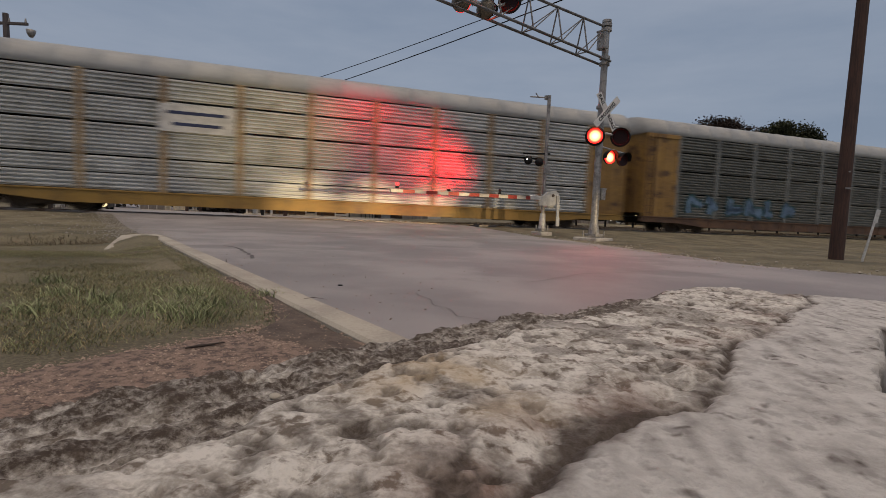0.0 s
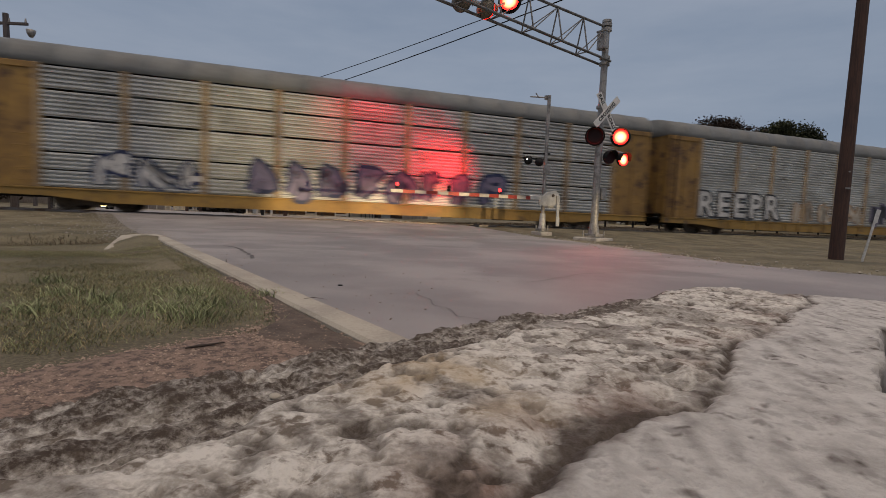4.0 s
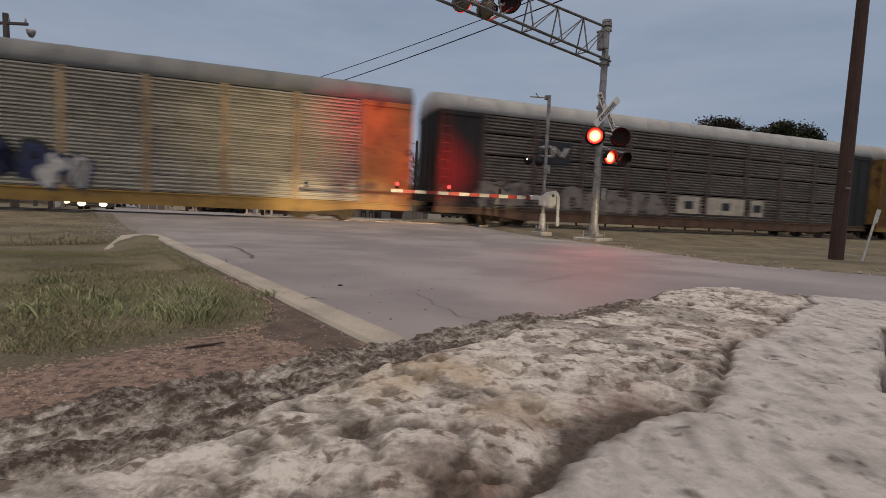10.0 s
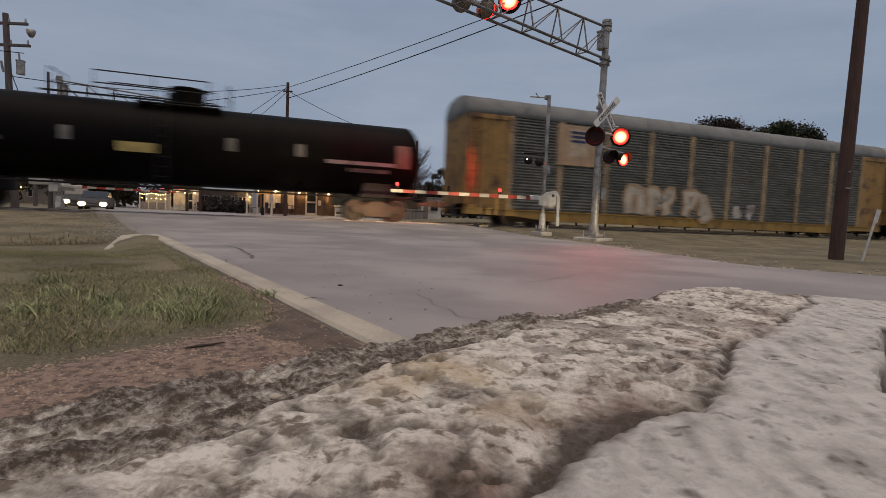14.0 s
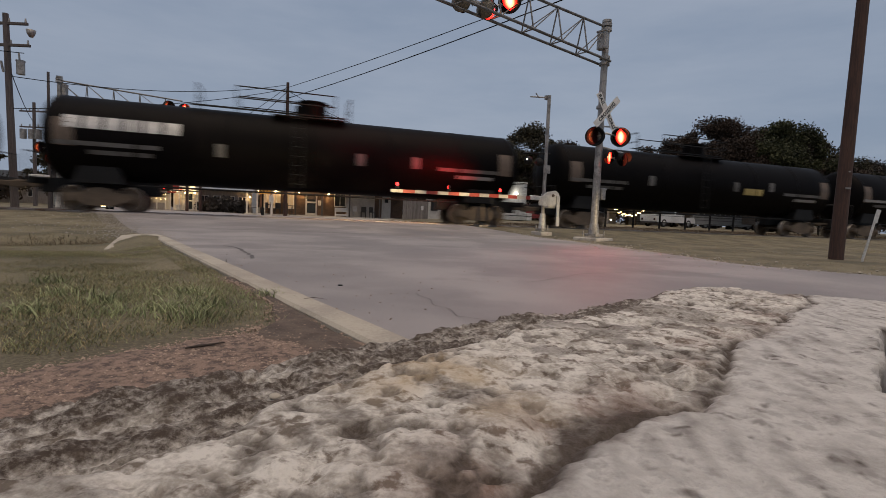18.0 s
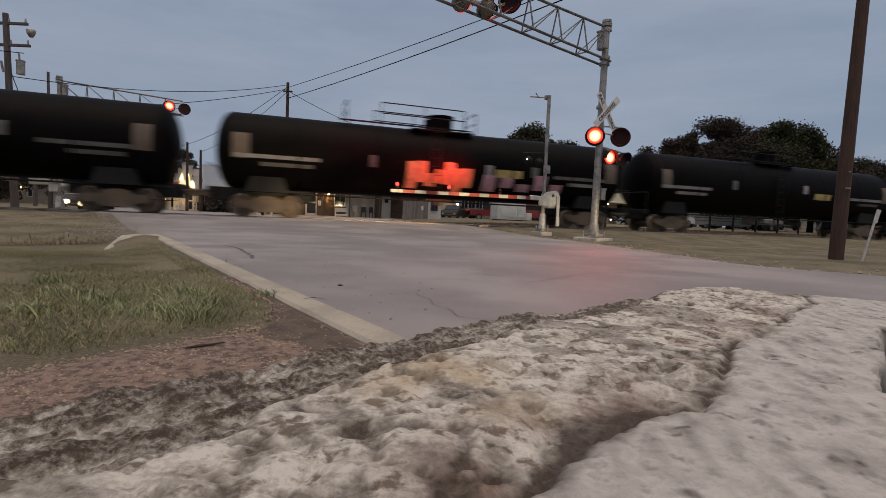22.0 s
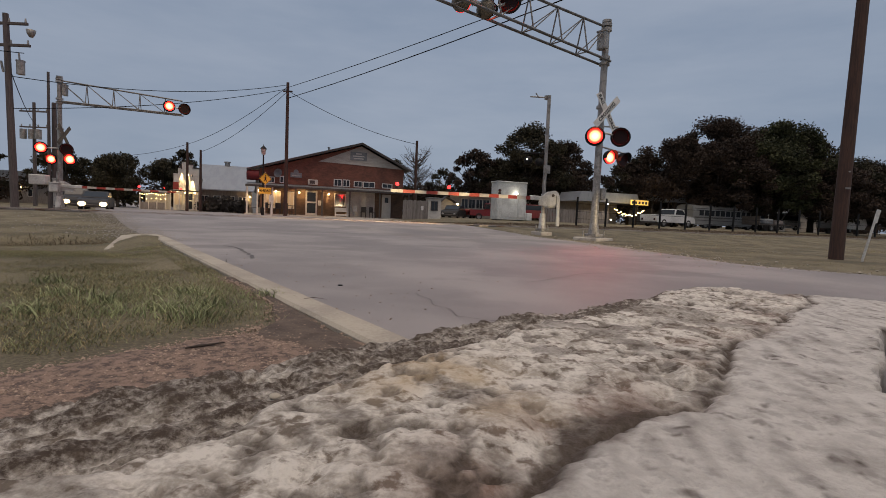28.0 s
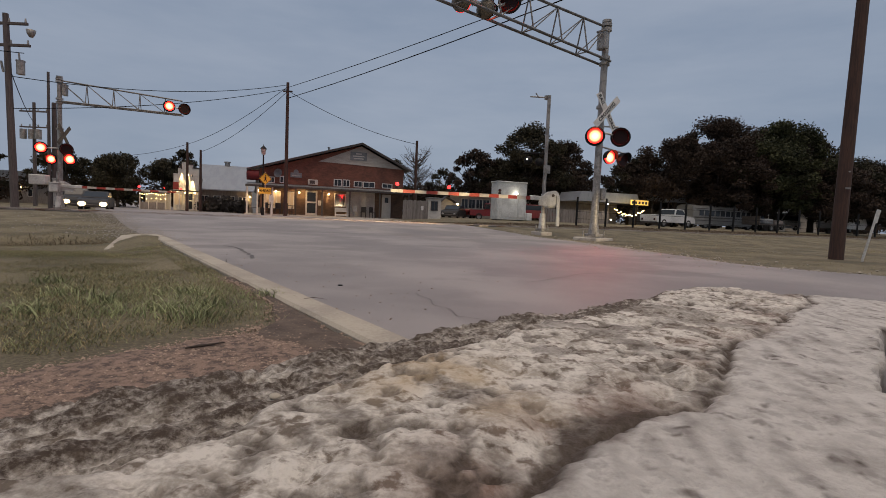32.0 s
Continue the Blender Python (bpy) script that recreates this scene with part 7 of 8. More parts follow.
# pale long building, gabled shed and parked cars beyond the cabinet
lb_ = thing("long_pale_building", beyond(0, 53.4, 0.0), "long pale building with a low roof behind the parked cars", "building")
part("wall", G().box(18.47, 0, -0.3, 28.84, 0.3, 2.7), M_CREAM, lb_)
part("roof", G().box(18.07, -1.2, 2.78, 29.24, 3.5, 2.98, 0.03), M_PALEROOF, lb_, "pale flat sheet roof")
for x in (20.19, 21.1, 22.02, 22.88):
    window(lb_, x, 1.3, 2.3, 0.75, frame=M_DOORPAINT)
gsd = thing("gabled_shed", beyond(0, 52.6, 0.0), "small gabled shed with warm lamplight on its wall", "shed")
part("wall", G().prism([(17.05, -0.2), (18.52, -0.2), (18.52, 1.87), (17.62, 2.26), (17.05, 1.67)], 0.0, 0.2), M_CREAM, gsd)
for xa, za, xb, zb in ((16.80, 1.55, 17.62, 2.39), (17.62, 2.39, 18.82, 1.75)):
    part("roof", G().prism([(xa, za), (xb, zb), (xb, zb + 0.09), (xa, za + 0.09)], -0.4, 0.6), M_TRIM, gsd)
yl = thing("yard_lamp", beyond(18.49, 51.0, 0.0), "warm yard lamp on a thin post", "lamp")
part("bulb", G().ball((0, 0, 1.6), 0.12), M_WARM, yl, "warm glowing bulb")
part("post", G().cyl((0, 0.1, -0.1), (0, 0.1, 1.6), 0.03, n=6), M_TRIM, yl)
point("yard_glow", beyond(18.29, 50.8, 1.6).translation, 40, (1.0, 0.66, 0.26), 0.1)

# canopies, fence and yard further along the track
for s0, s1, z in ((30.2, 37.7, 2.45), (40.1, 44.7, 2.9)):
    cp = thing("yard_shelter", beyond(s0, 46.0, 0.2), "open yard shelter with a pale sheet roof", "shelter", "yard shelters")
    L = (s1 - s0) * 1.12
    part("roof", G().prism([(0, z - 0.1), (L, z - 0.1), (L - 0.5, z + 0.95), (0.6, z + 0.95)], 0, 4), M_PALEROOF, cp)
    part("back_wall", G().box(0.2, 3.8, 0, L - 0.2, 3.9, z - 0.1), M_WOODFENCE, cp)
    for x in (0.3, L / 2, L - 0.3):
        part("post", G().box(x - 0.06, 0.1, 0, x + 0.06, 0.22, z - 0.1), M_TRIM, cp)
M_YELLOWCLOTH = glowing("lit_yellow_sign", (1.0, 0.6, 0.12), 0.8, (0.5, 0.35, 0.1))
lb = thing("lit_banner", beyond(36.8, 45.4, 2.1), "lit yellow banner strip with illegible marks", "sign")
part("banner", G().box(0, 0, 0.3, 2.4, 0.05, 0.85, 0.01), M_YELLOWCLOTH, lb)
for k in range(5):
    part("banner_bar", G().box(0.15 + k * 0.45, -0.006, 0.4, 0.42 + k * 0.45, -0.001, 0.7), M_TRIM, lb)
sb = thing("string_lights", beyond(34.1, 44.5, 1.25), "sagging string of warm bulbs in the yard", "string lights")
for k in range(16):
    part("string_bulb", G().ball((0.25 * k, 0, 0.5 - 0.55 * math.sin(math.pi * k / 15) + 0.1 * math.sin(k * 2.7)), 0.075), M_WARM, sb)
part("string_cable", G().tube([(0.25 * k, 0, 0.55 - 0.55 * math.sin(math.pi * k / 15)) for k in range(16)], 0.01, 5), M_WIRE, sb)
wl1 = thing("yard_floodlight", beyond(30.1, 40.5, 0.15), "bright white yard lamp on a thin post", "lamp")
part("post", G().cyl((0, 0, 0), (0, 0, 1.9), 0.03, n=8), M_TRIM, wl1)
part("bulb", G().ball((0, -0.05, 1.95), 0.1), M_LITWHITE, wl1)
point("yard_light", beyond(30.1, 40.0, 2.3).translation, 70, (1.0, 0.8, 0.5), 0.1)
point("string_light", beyond(36.5, 44.2, 2.0).translation, 110, (1.0, 0.7, 0.32), 0.2)
part("low_bulb", G().ball((0.5, -0.06, 0.45), 0.09), M_LITWHITE, wl1)
part("low_arm", G().cyl((0, 0, 0.45), (0.5, -0.02, 0.45), 0.02, n=6), M_TRIM, wl1)
yf = thing("yard_fence", beyond(0, 41.5, 0.15), "dark slatted yard fence", "fence")
for k in range(26):
    part("slat", G().box(23.6 + k * 0.29, 0, 0, 23.85 + k * 0.29, 0.03, 1.25 + 0.03 * (k % 3)), M_WOODFENCE, yf)
pf = thing("post_fence", beyond(0, 27.0, -0.03), "black post and cable fence along the track", "fence")
for s in list(np.arange(17.84, 58, 2.17)):
    part("fence_post", G().box(s - 0.05, -0.05, -0.2, s + 0.05, 0.05, 1.93, 0.01), M_BLACK, pf)
for z in (0.55, 1.0, 1.5):
    part("fence_cable", G().cyl((17.84, 0, z), (57, 0, z), 0.012, n=5), M_WIRE, pf)


tb_ = thing("pale_outbuilding", beyond(0, 52.0, 0.3), "pale outbuilding half hidden under the dark trees", "building")
part("wall", G().box(69.2, 0, -0.4, 75.8, 4, 2.5), M_OFFWHITE, tb_)
part("roof", G().prism([(68.9, 2.45), (76.1, 2.45), (75.2, 3.2), (69.8, 3.2)], -0.4, 4.4), M_ROOFMETAL, tb_)


hs_ = thing("distant_house", pose(-58.5, 66.0, -0.5, 0, 0, 25), "dark distant house with a lit window", "house")
part("wall", G().box(-5, 0, 0, 5, 6, 2.8), M_WOODFENCE, hs_)
part("roof", G().prism([(-5.4, 2.7), (5.4, 2.7), (3.5, 4.3), (-3.5, 4.3)], -0.5, 6.5), M_ROOFMETAL, hs_)
for x in (-2.5, 0.4, 2.6):
    window(hs_, x, 1.0, 1.9, 0.9, -0.01, x != 2.6)
part("porch_bulb", G().ball((1.4, -0.2, 2.2), 0.14), M_WARM, hs_, "warm porch bulb")


# ------------------------------------------------------------ vehicles
def car_paint(name, c, r=0.3):
    return material(name, c, tuple(x * 0.8 for x in c), r, fine=6, broad=0.7, mix=0.4, bump=0.01)


def wheel(parent, x, y, r, w=0.22):
    side = 1 if y > 0 else -1
    t = part("wheel", G().lathe([(-w / 2, r * 0.6), (-w / 2, r * 0.95), (-w / 2 + 0.03, r), (w / 2 - 0.03, r), (w / 2, r * 0.95), (w / 2, r * 0.6)], 20, pose(x, y, r, 0, 0, 90)), M_TYRE, parent)
    part("rim", G().lathe([(w / 2 * 0.8, r * 0.62), (w / 2 * 0.7, r * 0.3), (w / 2 * 0.9, r * 0.12), (w / 2 * 0.9, 0.001)], 16, pose(x, y, r, 0, 0, 90 if side > 0 else -90)), M_RIM, t)


def vehicle(name, m, prof, cabin, W, paint, label, lights=None, wheels=((-1.35, 0.33), (1.35, 0.33)), category="car"):
    """Side outline extruded with rounded edges, a narrower glazed cabin, wheels and lamps; nose at +x."""
    v = thing(name, m, label, category)
    body = part("body", G().prism(prof, -W / 2, W / 2), paint, v)
    bv = body.modifiers.new("round", "BEVEL")
    bv.width, bv.segments, bv.limit_method = 0.07, 2, "ANGLE"
    cb = part("cabin", G().prism(cabin, -W / 2 + 0.12, W / 2 - 0.12), paint, v)
    bv = cb.modifiers.new("round", "BEVEL")
    bv.width, bv.segments = 0.05, 2
    cx = sum(p[0] for p in cabin) / len(cabin)
    cz = sum(p[1] for p in cabin) / len(cabin)
    inner = [(cx + (x - cx) * 0.86, cz + (z - cz) * 0.72) for x, z in cabin]
    for y0, y1 in ((-W / 2 + 0.112, -W / 2 + 0.125), (W / 2 - 0.125, W / 2 - 0.112)):
        part("side_window", G().prism(inner, y0, y1), M_GLASS, v)
    (xa, za), (xb, zb) = cabin[0], cabin[1]
    (xc, zc), (xd, zd) = cabin[-2], cabin[-1]
    for (x0, z0, x1, z1), nm in (((xa, za, xb, zb), "rear_window"), ((xd, zd, xc, zc), "windscreen")):
        sgn = 0.012 if nm == "windscreen" else -0.012
        a, b = Vector((x0, z0)), Vector((x1, z1))
        p, q = a.lerp(b, 0.15), a.lerp(b, 0.88)
        part(nm, G().add([(p.x + sgn, -W / 2 + 0.2, p.y), (p.x + sgn, W / 2 - 0.2, p.y), (q.x + sgn, W / 2 - 0.25, q.y), (q.x + sgn, -W / 2 + 0.25, q.y)], [(0, 1, 2, 3)]), M_GLASS, v)
    for x, r in wheels:
        for y in (-W / 2 + 0.1, W / 2 - 0.1):
            wheel(v, x, y, r)
    nose = max(p[0] for p in prof)
    tail = min(p[0] for p in prof)
    nz = sum(p[1] for p in prof if p[0] > nose - 0.15) / max(1, len([p for p in prof if p[0] > nose - 0.15]))
    for y in (-W / 2 + 0.28, W / 2 - 0.28):
        part("headlight", G().ball((nose - 0.02, y, nz + 0.05), 0.24 if lights else 0.14, 12, 0.75), M_HEAD if lights else M_RIM, v, "lit headlight" if lights else "headlight")
        part("tail_light", G().box(tail - 0.015, y - 0.1, nz, tail + 0.02, y + 0.1, nz + 0.2, 0.01), M_DARKRED, v)
    part("bumper", G().box(nose - 0.08, -W / 2 + 0.05, 0.28, nose + 0.05, W / 2 - 0.05, 0.48, 0.04), M_TRIM, v)
    part("bumper", G().box(tail - 0.05, -W / 2 + 0.05, 0.3, tail + 0.08, W / 2 - 0.05, 0.5, 0.04), M_TRIM, v)
    return v


SEDAN = [(-2.25, 0.3), (-2.3, 0.75), (-2.1, 0.95), (-1.2, 1.0), (1.0, 0.98), (2.0, 0.82), (2.25, 0.62), (2.28, 0.3)]
SEDAN_CAB = [(-1.75, 0.96), (-1.1, 1.42), (0.3, 1.45), (1.15, 0.97)]
SUV = [(-2.3, 0.35), (-2.35, 1.0), (-2.2, 1.15), (1.0, 1.12), (2.1, 1.0), (2.32, 0.75), (2.35, 0.35)]
SUV_CAB = [(-2.2, 1.1), (-1.95, 1.78), (0.2, 1.8), (1.1, 1.1)]
PICKUP = [(-2.85, 0.5), (-2.9, 1.12), (-0.75, 1.14), (1.3, 1.14), (2.6, 1.08), (2.85, 0.85), (2.88, 0.45)]
PICKUP_CAB = [(-0.45, 1.12), (-0.3, 1.88), (1.15, 1.9), (1.85, 1.12)]
P_DARK, P_RED, P_WHITE, P_BLACKCAR = car_paint("paint_dark", (0.02, 0.021, 0.025), 0.6), car_paint("paint_red", (0.2, 0.02, 0.025)), car_paint("paint_white", (0.62, 0.62, 0.61), 0.35), car_paint("paint_black", (0.008, 0.008, 0.009), 0.65)
WAY = math.degrees(math.atan2(-0.8, 0.6))
vehicle("waiting_sedan", pose(-25.7, 36.4, -0.42, 0, 0, WAY - 8), SEDAN, SEDAN_CAB, 1.8, P_DARK, "dark sedan with lit headlights waiting at the gate", True)
vehicle("waiting_suv", pose(-30.8, 41.2, -0.42, 0, 0, WAY), SUV, SUV_CAB, 1.85, P_DARK, "dark sport utility car with lit headlights queueing behind", True)
vehicle("black_car", beyond(17.57, 49.5, -0.02, 236), SEDAN, SEDAN_CAB, 1.8, P_BLACKCAR, "black car parked before the long pale building")
vehicle("red_pickup", beyond(22.21, 50.5, -0.02, 2), PICKUP, PICKUP_CAB, 1.95, P_RED, "dark red pickup parked beside the cabinet", wheels=((-1.8, 0.38), (1.85, 0.38)), category="pickup truck")
vehicle("red_van", beyond(26.55, 48.0, 0.1, 0), SUV, SUV_CAB, 1.9, P_RED, "dark red van parked behind the gate", category="van")
CREW = [(-3.0, 0.5), (-3.04, 1.2), (-0.1, 1.22), (1.7, 1.2), (2.8, 1.1), (3.02, 0.85), (3.05, 0.45)]
CREW_CAB = [(-0.15, 1.2), (0.0, 1.86), (1.1, 1.88), (1.75, 1.2)]
vehicle("white_pickup", beyond(37.99, 41.0, 0.12, 11), CREW, CREW_CAB, 2.0, P_WHITE, "white crew-cab pickup parked behind the fence", wheels=((-1.9, 0.4), (1.95, 0.4)), category="pickup truck")

vehicle("pale_van", beyond(60.6, 46.0, 0.3, 185), SUV, [(-2.2, 1.1), (-2.0, 2.15), (0.6, 2.2), (1.5, 1.1)], 1.95, P_WHITE, "pale van parked in the dark under the trees", category="van")
# an old bus and a caravan behind the fence
P_BUS = car_paint("paint_bus", (0.24, 0.24, 0.23), 0.6)
bus = thing("old_bus", beyond(43.2, 44.2, 0.1, 2), "long pale grey old bus with a row of windows", "bus")
bb = part("body", G().prism([(-1.2, 0.4), (1.2, 0.4), (1.22, 2.0), (1.1, 2.45), (0.6, 2.62), (-0.6, 2.62), (-1.1, 2.45), (-1.22, 2.0)], 0, 11.5, axis=0), P_BUS, bus)
for k in range(13):
    part("window", G().box(0.9 + k * 0.8, -1.245, 1.45, 1.52 + k * 0.8, -1.222, 2.05, 0.01), M_GLASS, bus)
for z in (0.9, 1.25, 2.2):
    part("rub_rail", G().box(0.2, -1.25, z, 11.4, -1.222, z + 0.05), M_TRIM, bus)
for x in (2.0, 8.6):
    for y in (-1.05, 1.05):
        wheel(bus, x, y, 0.48, 0.28)
rv = thing("white_caravan", beyond(61.2, 41.0, 0.3, 4), "small white caravan far behind the fence", "caravan")
part("body", G().prism([(0, 0.45), (5.6, 0.45), (6.1, 1.0), (5.7, 1.75), (0.3, 1.75), (0, 1.4)], -1.05, 1.05), P_WHITE, rv)
for x in (1.2, 3.6):
    part("window", G().box(x, -1.065, 1.05, x + 0.9, -1.052, 1.5), M_GLASS, rv)
for y in (-0.9, 0.9):
    wheel(rv, 2.9, y, 0.32)
part("drawbar", G().box(6.0, -0.05, 0.4, 7.0, 0.05, 0.5), M_TRIM, rv)
TRL = thing("flat_trailer", beyond(47.5, 39.5, 0.15, 3), "dark flat trailer with gear behind the fence", "trailer")
part("deck", G().box(0, -1, 0.6, 5.0, 1, 0.72, 0.02), M_TRIM, TRL)
part("headboard", G().box(0, -1, 0.72, 0.08, 1, 1.5), M_TRIM, TRL)
part("load", G().box(1.2, -0.7, 0.72, 2.6, 0.7, 1.3, 0.1), M_SIGNGREY, TRL)
part("load", G().box(3.0, -0.6, 0.72, 4.4, 0.7, 1.15, 0.1), M_WOODFENCE, TRL)
for x in (1.9, 2.8):
    for y in (-0.95, 0.95):
        wheel(TRL, x, y, 0.32)


# ------------------------------------------------------------ trees
M_BARK = material("bark", (0.075, 0.06, 0.05), (0.035, 0.03, 0.025), 0.95, stretch=(6, 6, 1), fine=9, broad=2, mix=0.9, bump=0.5)


def foliage(name, a, b, low=0.55, high=1.45):
    mt = material(name, a, b, 0.75, fine=3, broad=0.35, mix=0.9, bump=0, world_space=True, spec=0.25)
    nt = mt.node_tree
    bs = nt.nodes["Principled BSDF"]
    col = bs.inputs["Base Color"].links[0].from_socket
    geo = nt.nodes.new("ShaderNodeNewGeometry")
    hs = nt.nodes.new("ShaderNodeHueSaturation")
    mr = nt.nodes.new("ShaderNodeMapRange")
    mr.inputs["To Min"].default_value, mr.inputs["To Max"].default_value = low, high
    nt.links.new(geo.outputs["Random Per Island"], mr.inputs["Value"])
    nt.links.new(mr.outputs[0], hs.inputs["Value"])
    nt.links.new(col, hs.inputs["Color"])
    nt.links.new(hs.outputs["Color"], bs.inputs["Base Color"])
    return mt


M_LEAF = foliage("oak_leaves", (0.046, 0.041, 0.023), (0.02, 0.018, 0.011))
M_LEAFRED = foliage("brown_leaves", (0.045, 0.031, 0.022), (0.02, 0.014, 0.01))
M_LEAFGREEN = foliage("green_leaves", (0.05, 0.055, 0.024), (0.022, 0.025, 0.012))


def leaf_cards(centres, radii, per, size, seed):
    rg = np.random.default_rng(seed)
    out = []
    for c, r in zip(centres, radii):
        n = int(per * r * r)
        q = rg.normal(size=(n, 3))
        q /= np.linalg.norm(q, axis=1)[:, None]
        q = q * (rg.random((n, 1)) ** 0.5) * r * (0.8 + 0.35 * rg.random((n, 1)) ** 3)
        q[:, 2] *= 0.72
        out.append(q + np.array(c))
    p = np.concatenate(out)
    n = len(p)
    a = rg.normal(size=(n, 3))
    a /= np.linalg.norm(a, axis=1)[:, None]
    b = np.cross(a, rg.normal(size=(n, 3)))
    b /= np.linalg.norm(b, axis=1)[:, None]
    s = size * (0.5 + rg.random((n, 1)))
    vs = np.stack([p - a * s, p + b * s * 0.55, p + a * s, p - b * s * 0.55], 1).reshape(-1, 3)
    return vs.tolist(), np.arange(4 * n).reshape(-1, 4).tolist()


def tree(at, h, spread, seed, mat, label, per=330, size=0.125, clumps=16, low=0.35):
    spread *= 1.25
    rd = random.Random(seed)
    t = thing("tree", pose(*at), label, "tree", "trees")
    trunk = G()
    lean = rd.uniform(-0.4, 0.4)
    trunk.tube([(lean * (k / 5) ** 2, 0, -0.2 + h * 0.55 * k / 5) for k in range(6)], [0.32 * h / 10 * (1 - 0.13 * k) for k in range(6)], 9)
    cs, rs = [], []
    for k in range(clumps):
        a = rd.uniform(0, 6.28)
        e = rd.random() ** 0.6
        zz = rd.uniform(low, 0.9)
        prof = math.sin(min(1.0, (zz - low + 0.12) / (1.0 - low)) * math.pi) ** 0.6
        rr = spread * e * (0.35 + 0.65 * prof) * 0.8
        c = (lean + rr * math.cos(a), rr * math.sin(a), h * zz)
        r = (rd.uniform(0.22, 0.32) if k % 4 == 0 and e < 0.75 else rd.uniform(0.1, 0.19)) * spread
        cs.append(c)
        rs.append(r)
        if k < 22:
            trunk.tube([(lean * 0.3, 0, h * rd.uniform(0.22, 0.45)), (c[0] * 0.5, c[1] * 0.5, h * (0.3 + zz * 0.35)), c], [0.11, 0.07, 0.03], 6)
    cs.append((lean, 0, h - spread * 0.22))
    rs.append(spread * 0.26)
    part("trunk", trunk, M_BARK, t)
    v, f = leaf_cards(cs, rs, per, size, seed)
    part("crown", raw_mesh("crown", v, f, mat), None, t, "ragged leafy crown")
    return t


OAK = "dark spreading oak tree at dusk"
for x, y, h, sp_, sd, mt in ((4.0, 62, 9.4, 3.6, 1, M_LEAFRED), (9.6, 60, 12.2, 5.2, 2, M_LEAF), (14.5, 63, 11.0, 4.6, 3, M_LEAFRED), (12.6, 60.5, 9.4, 4.6, 41, M_LEAFRED), (6.6, 63, 8.6, 4.2, 42, M_LEAF), (-0.2, 66, 7.2, 3.0, 4, M_LEAF), (18.5, 66, 8.0, 4.0, 14, M_LEAFRED), (22.6, 61, 8.6, 3.8, 22, M_LEAFRED), (24.0, 62.5, 9.6, 4.6, 23, M_LEAF), (31.5, 57.5, 11.0, 6.0, 24, M_LEAFRED), (38.0, 58.5, 11.4, 6.4, 25, M_LEAFGREEN), (46.0, 59, 9.6, 6.2, 26, M_LEAF), (40.9, 61.2, 11.8, 6.2, 28, M_LEAFRED), (44.5, 55.5, 8.6, 5.0, 29, M_LEAFRED), (34.4, 59.7, 10.6, 5.6, 30, M_LEAFRED), (55.0, 60, 8.8, 5.6, 27, M_LEAFRED),
                             (27.0, 58, 11.4, 5.4, 5, M_LEAFRED), (32.5, 60, 14.2, 6.0, 6, M_LEAFRED), (40.5, 61, 14.4, 6.4, 7, M_LEAFGREEN), (46.0, 62, 12.6, 5.2, 8, M_LEAF), (53.5, 64, 10.2, 5.4, 9, M_LEAFRED), (62, 66, 9.6, 5.5, 15, M_LEAF),
                             (-40.5, 61, 6.9, 4.4, 10, M_LEAF), (-36.6, 64, 6.6, 4.2, 11, M_LEAF), (-43.5, 63, 6.2, 4.2, 21, M_LEAF), (-35.0, 66, 8.2, 2.6, 12, M_LEAF), (-46.0, 60, 7.0, 4.0, 16, M_LEAF), (-7.0, 70, 8.6, 3.0, 13, M_LEAF), (-30.0, 78, 6.4, 4.5, 17, M_LEAF), (-55.0, 58, 7.2, 4.2, 18, M_LEAF)):
    tree((x, y, -0.4), h, sp_, sd, mt, OAK, clumps=72 if h > 8 else 44, low=0.4 if y < 54 else 0.27 if x > 0 and y < 67 else 0.16)
# the bare tree by the pole
bare = thing("bare_tree", pose(-3.1, 51.0, -0.2), "small bare tree with thin twigs", "tree")
rd = random.Random(5)
twigs, trunk = G(), G()
trunk.tube([(0, 0, -0.2), (0.05, 0, 2.0), (0, 0.05, 4.2), (0.1, 0, 6.0)], [0.13, 0.11, 0.08, 0.04], 8)
for k in range(84):
    z0 = rd.uniform(2.8, 6.0)
    a = rd.uniform(0, 6.28)
    L = rd.uniform(0.8, 2.0)
    e = (L * math.cos(a), L * math.sin(a), z0 + rd.uniform(0.4, 1.9))
    twigs.tube([(0.05, 0, z0), (e[0] * 0.55, e[1] * 0.55, z0 + (e[2] - z0) * 0.4), e], [0.04, 0.028, 0.012], 5)
    for q in range(3):
        t = rd.uniform(0.5, 1)
        b = (e[0] * t, e[1] * t, z0 + (e[2] - z0) * t)
        twigs.tube([b, (b[0] + rd.uniform(-0.6, 0.6), b[1] + rd.uniform(-0.6, 0.6), b[2] + rd.uniform(0, 0.6))], [0.016, 0.006], 4)
part("trunk", trunk, M_BARK, bare)
part("branchwork", twigs, M_BARK, bare, "bare thin twigs")
# the dark belt of scrub that closes the view
rg = np.random.default_rng(31)
cs, rs = [], []
for k in range(170):
    s, d = rg.uniform(8, 150), rg.uniform(62, 74)
    p = on_track(s, d)
    r = rg.uniform(1.6, 2.8)
    cs.append((p.x, p.y, rg.uniform(0.6, 3.4)))
    rs.append(r)
for k in range(90):
    s, d = rg.uniform(-75, -12), rg.uniform(74, 90)
    p = on_track(s, d)
    cs.append((p.x, p.y, rg.uniform(0.4, 2.2)))
    rs.append(rg.uniform(1.5, 2.6))
v, f = leaf_cards(cs, rs, 60, 0.24, 32)
solo("scrub_belt", raw_mesh("scrub_belt", v, f, M_LEAFRED), None, "dark scrub and distant woods behind the yards", "woods", kind="stuff")


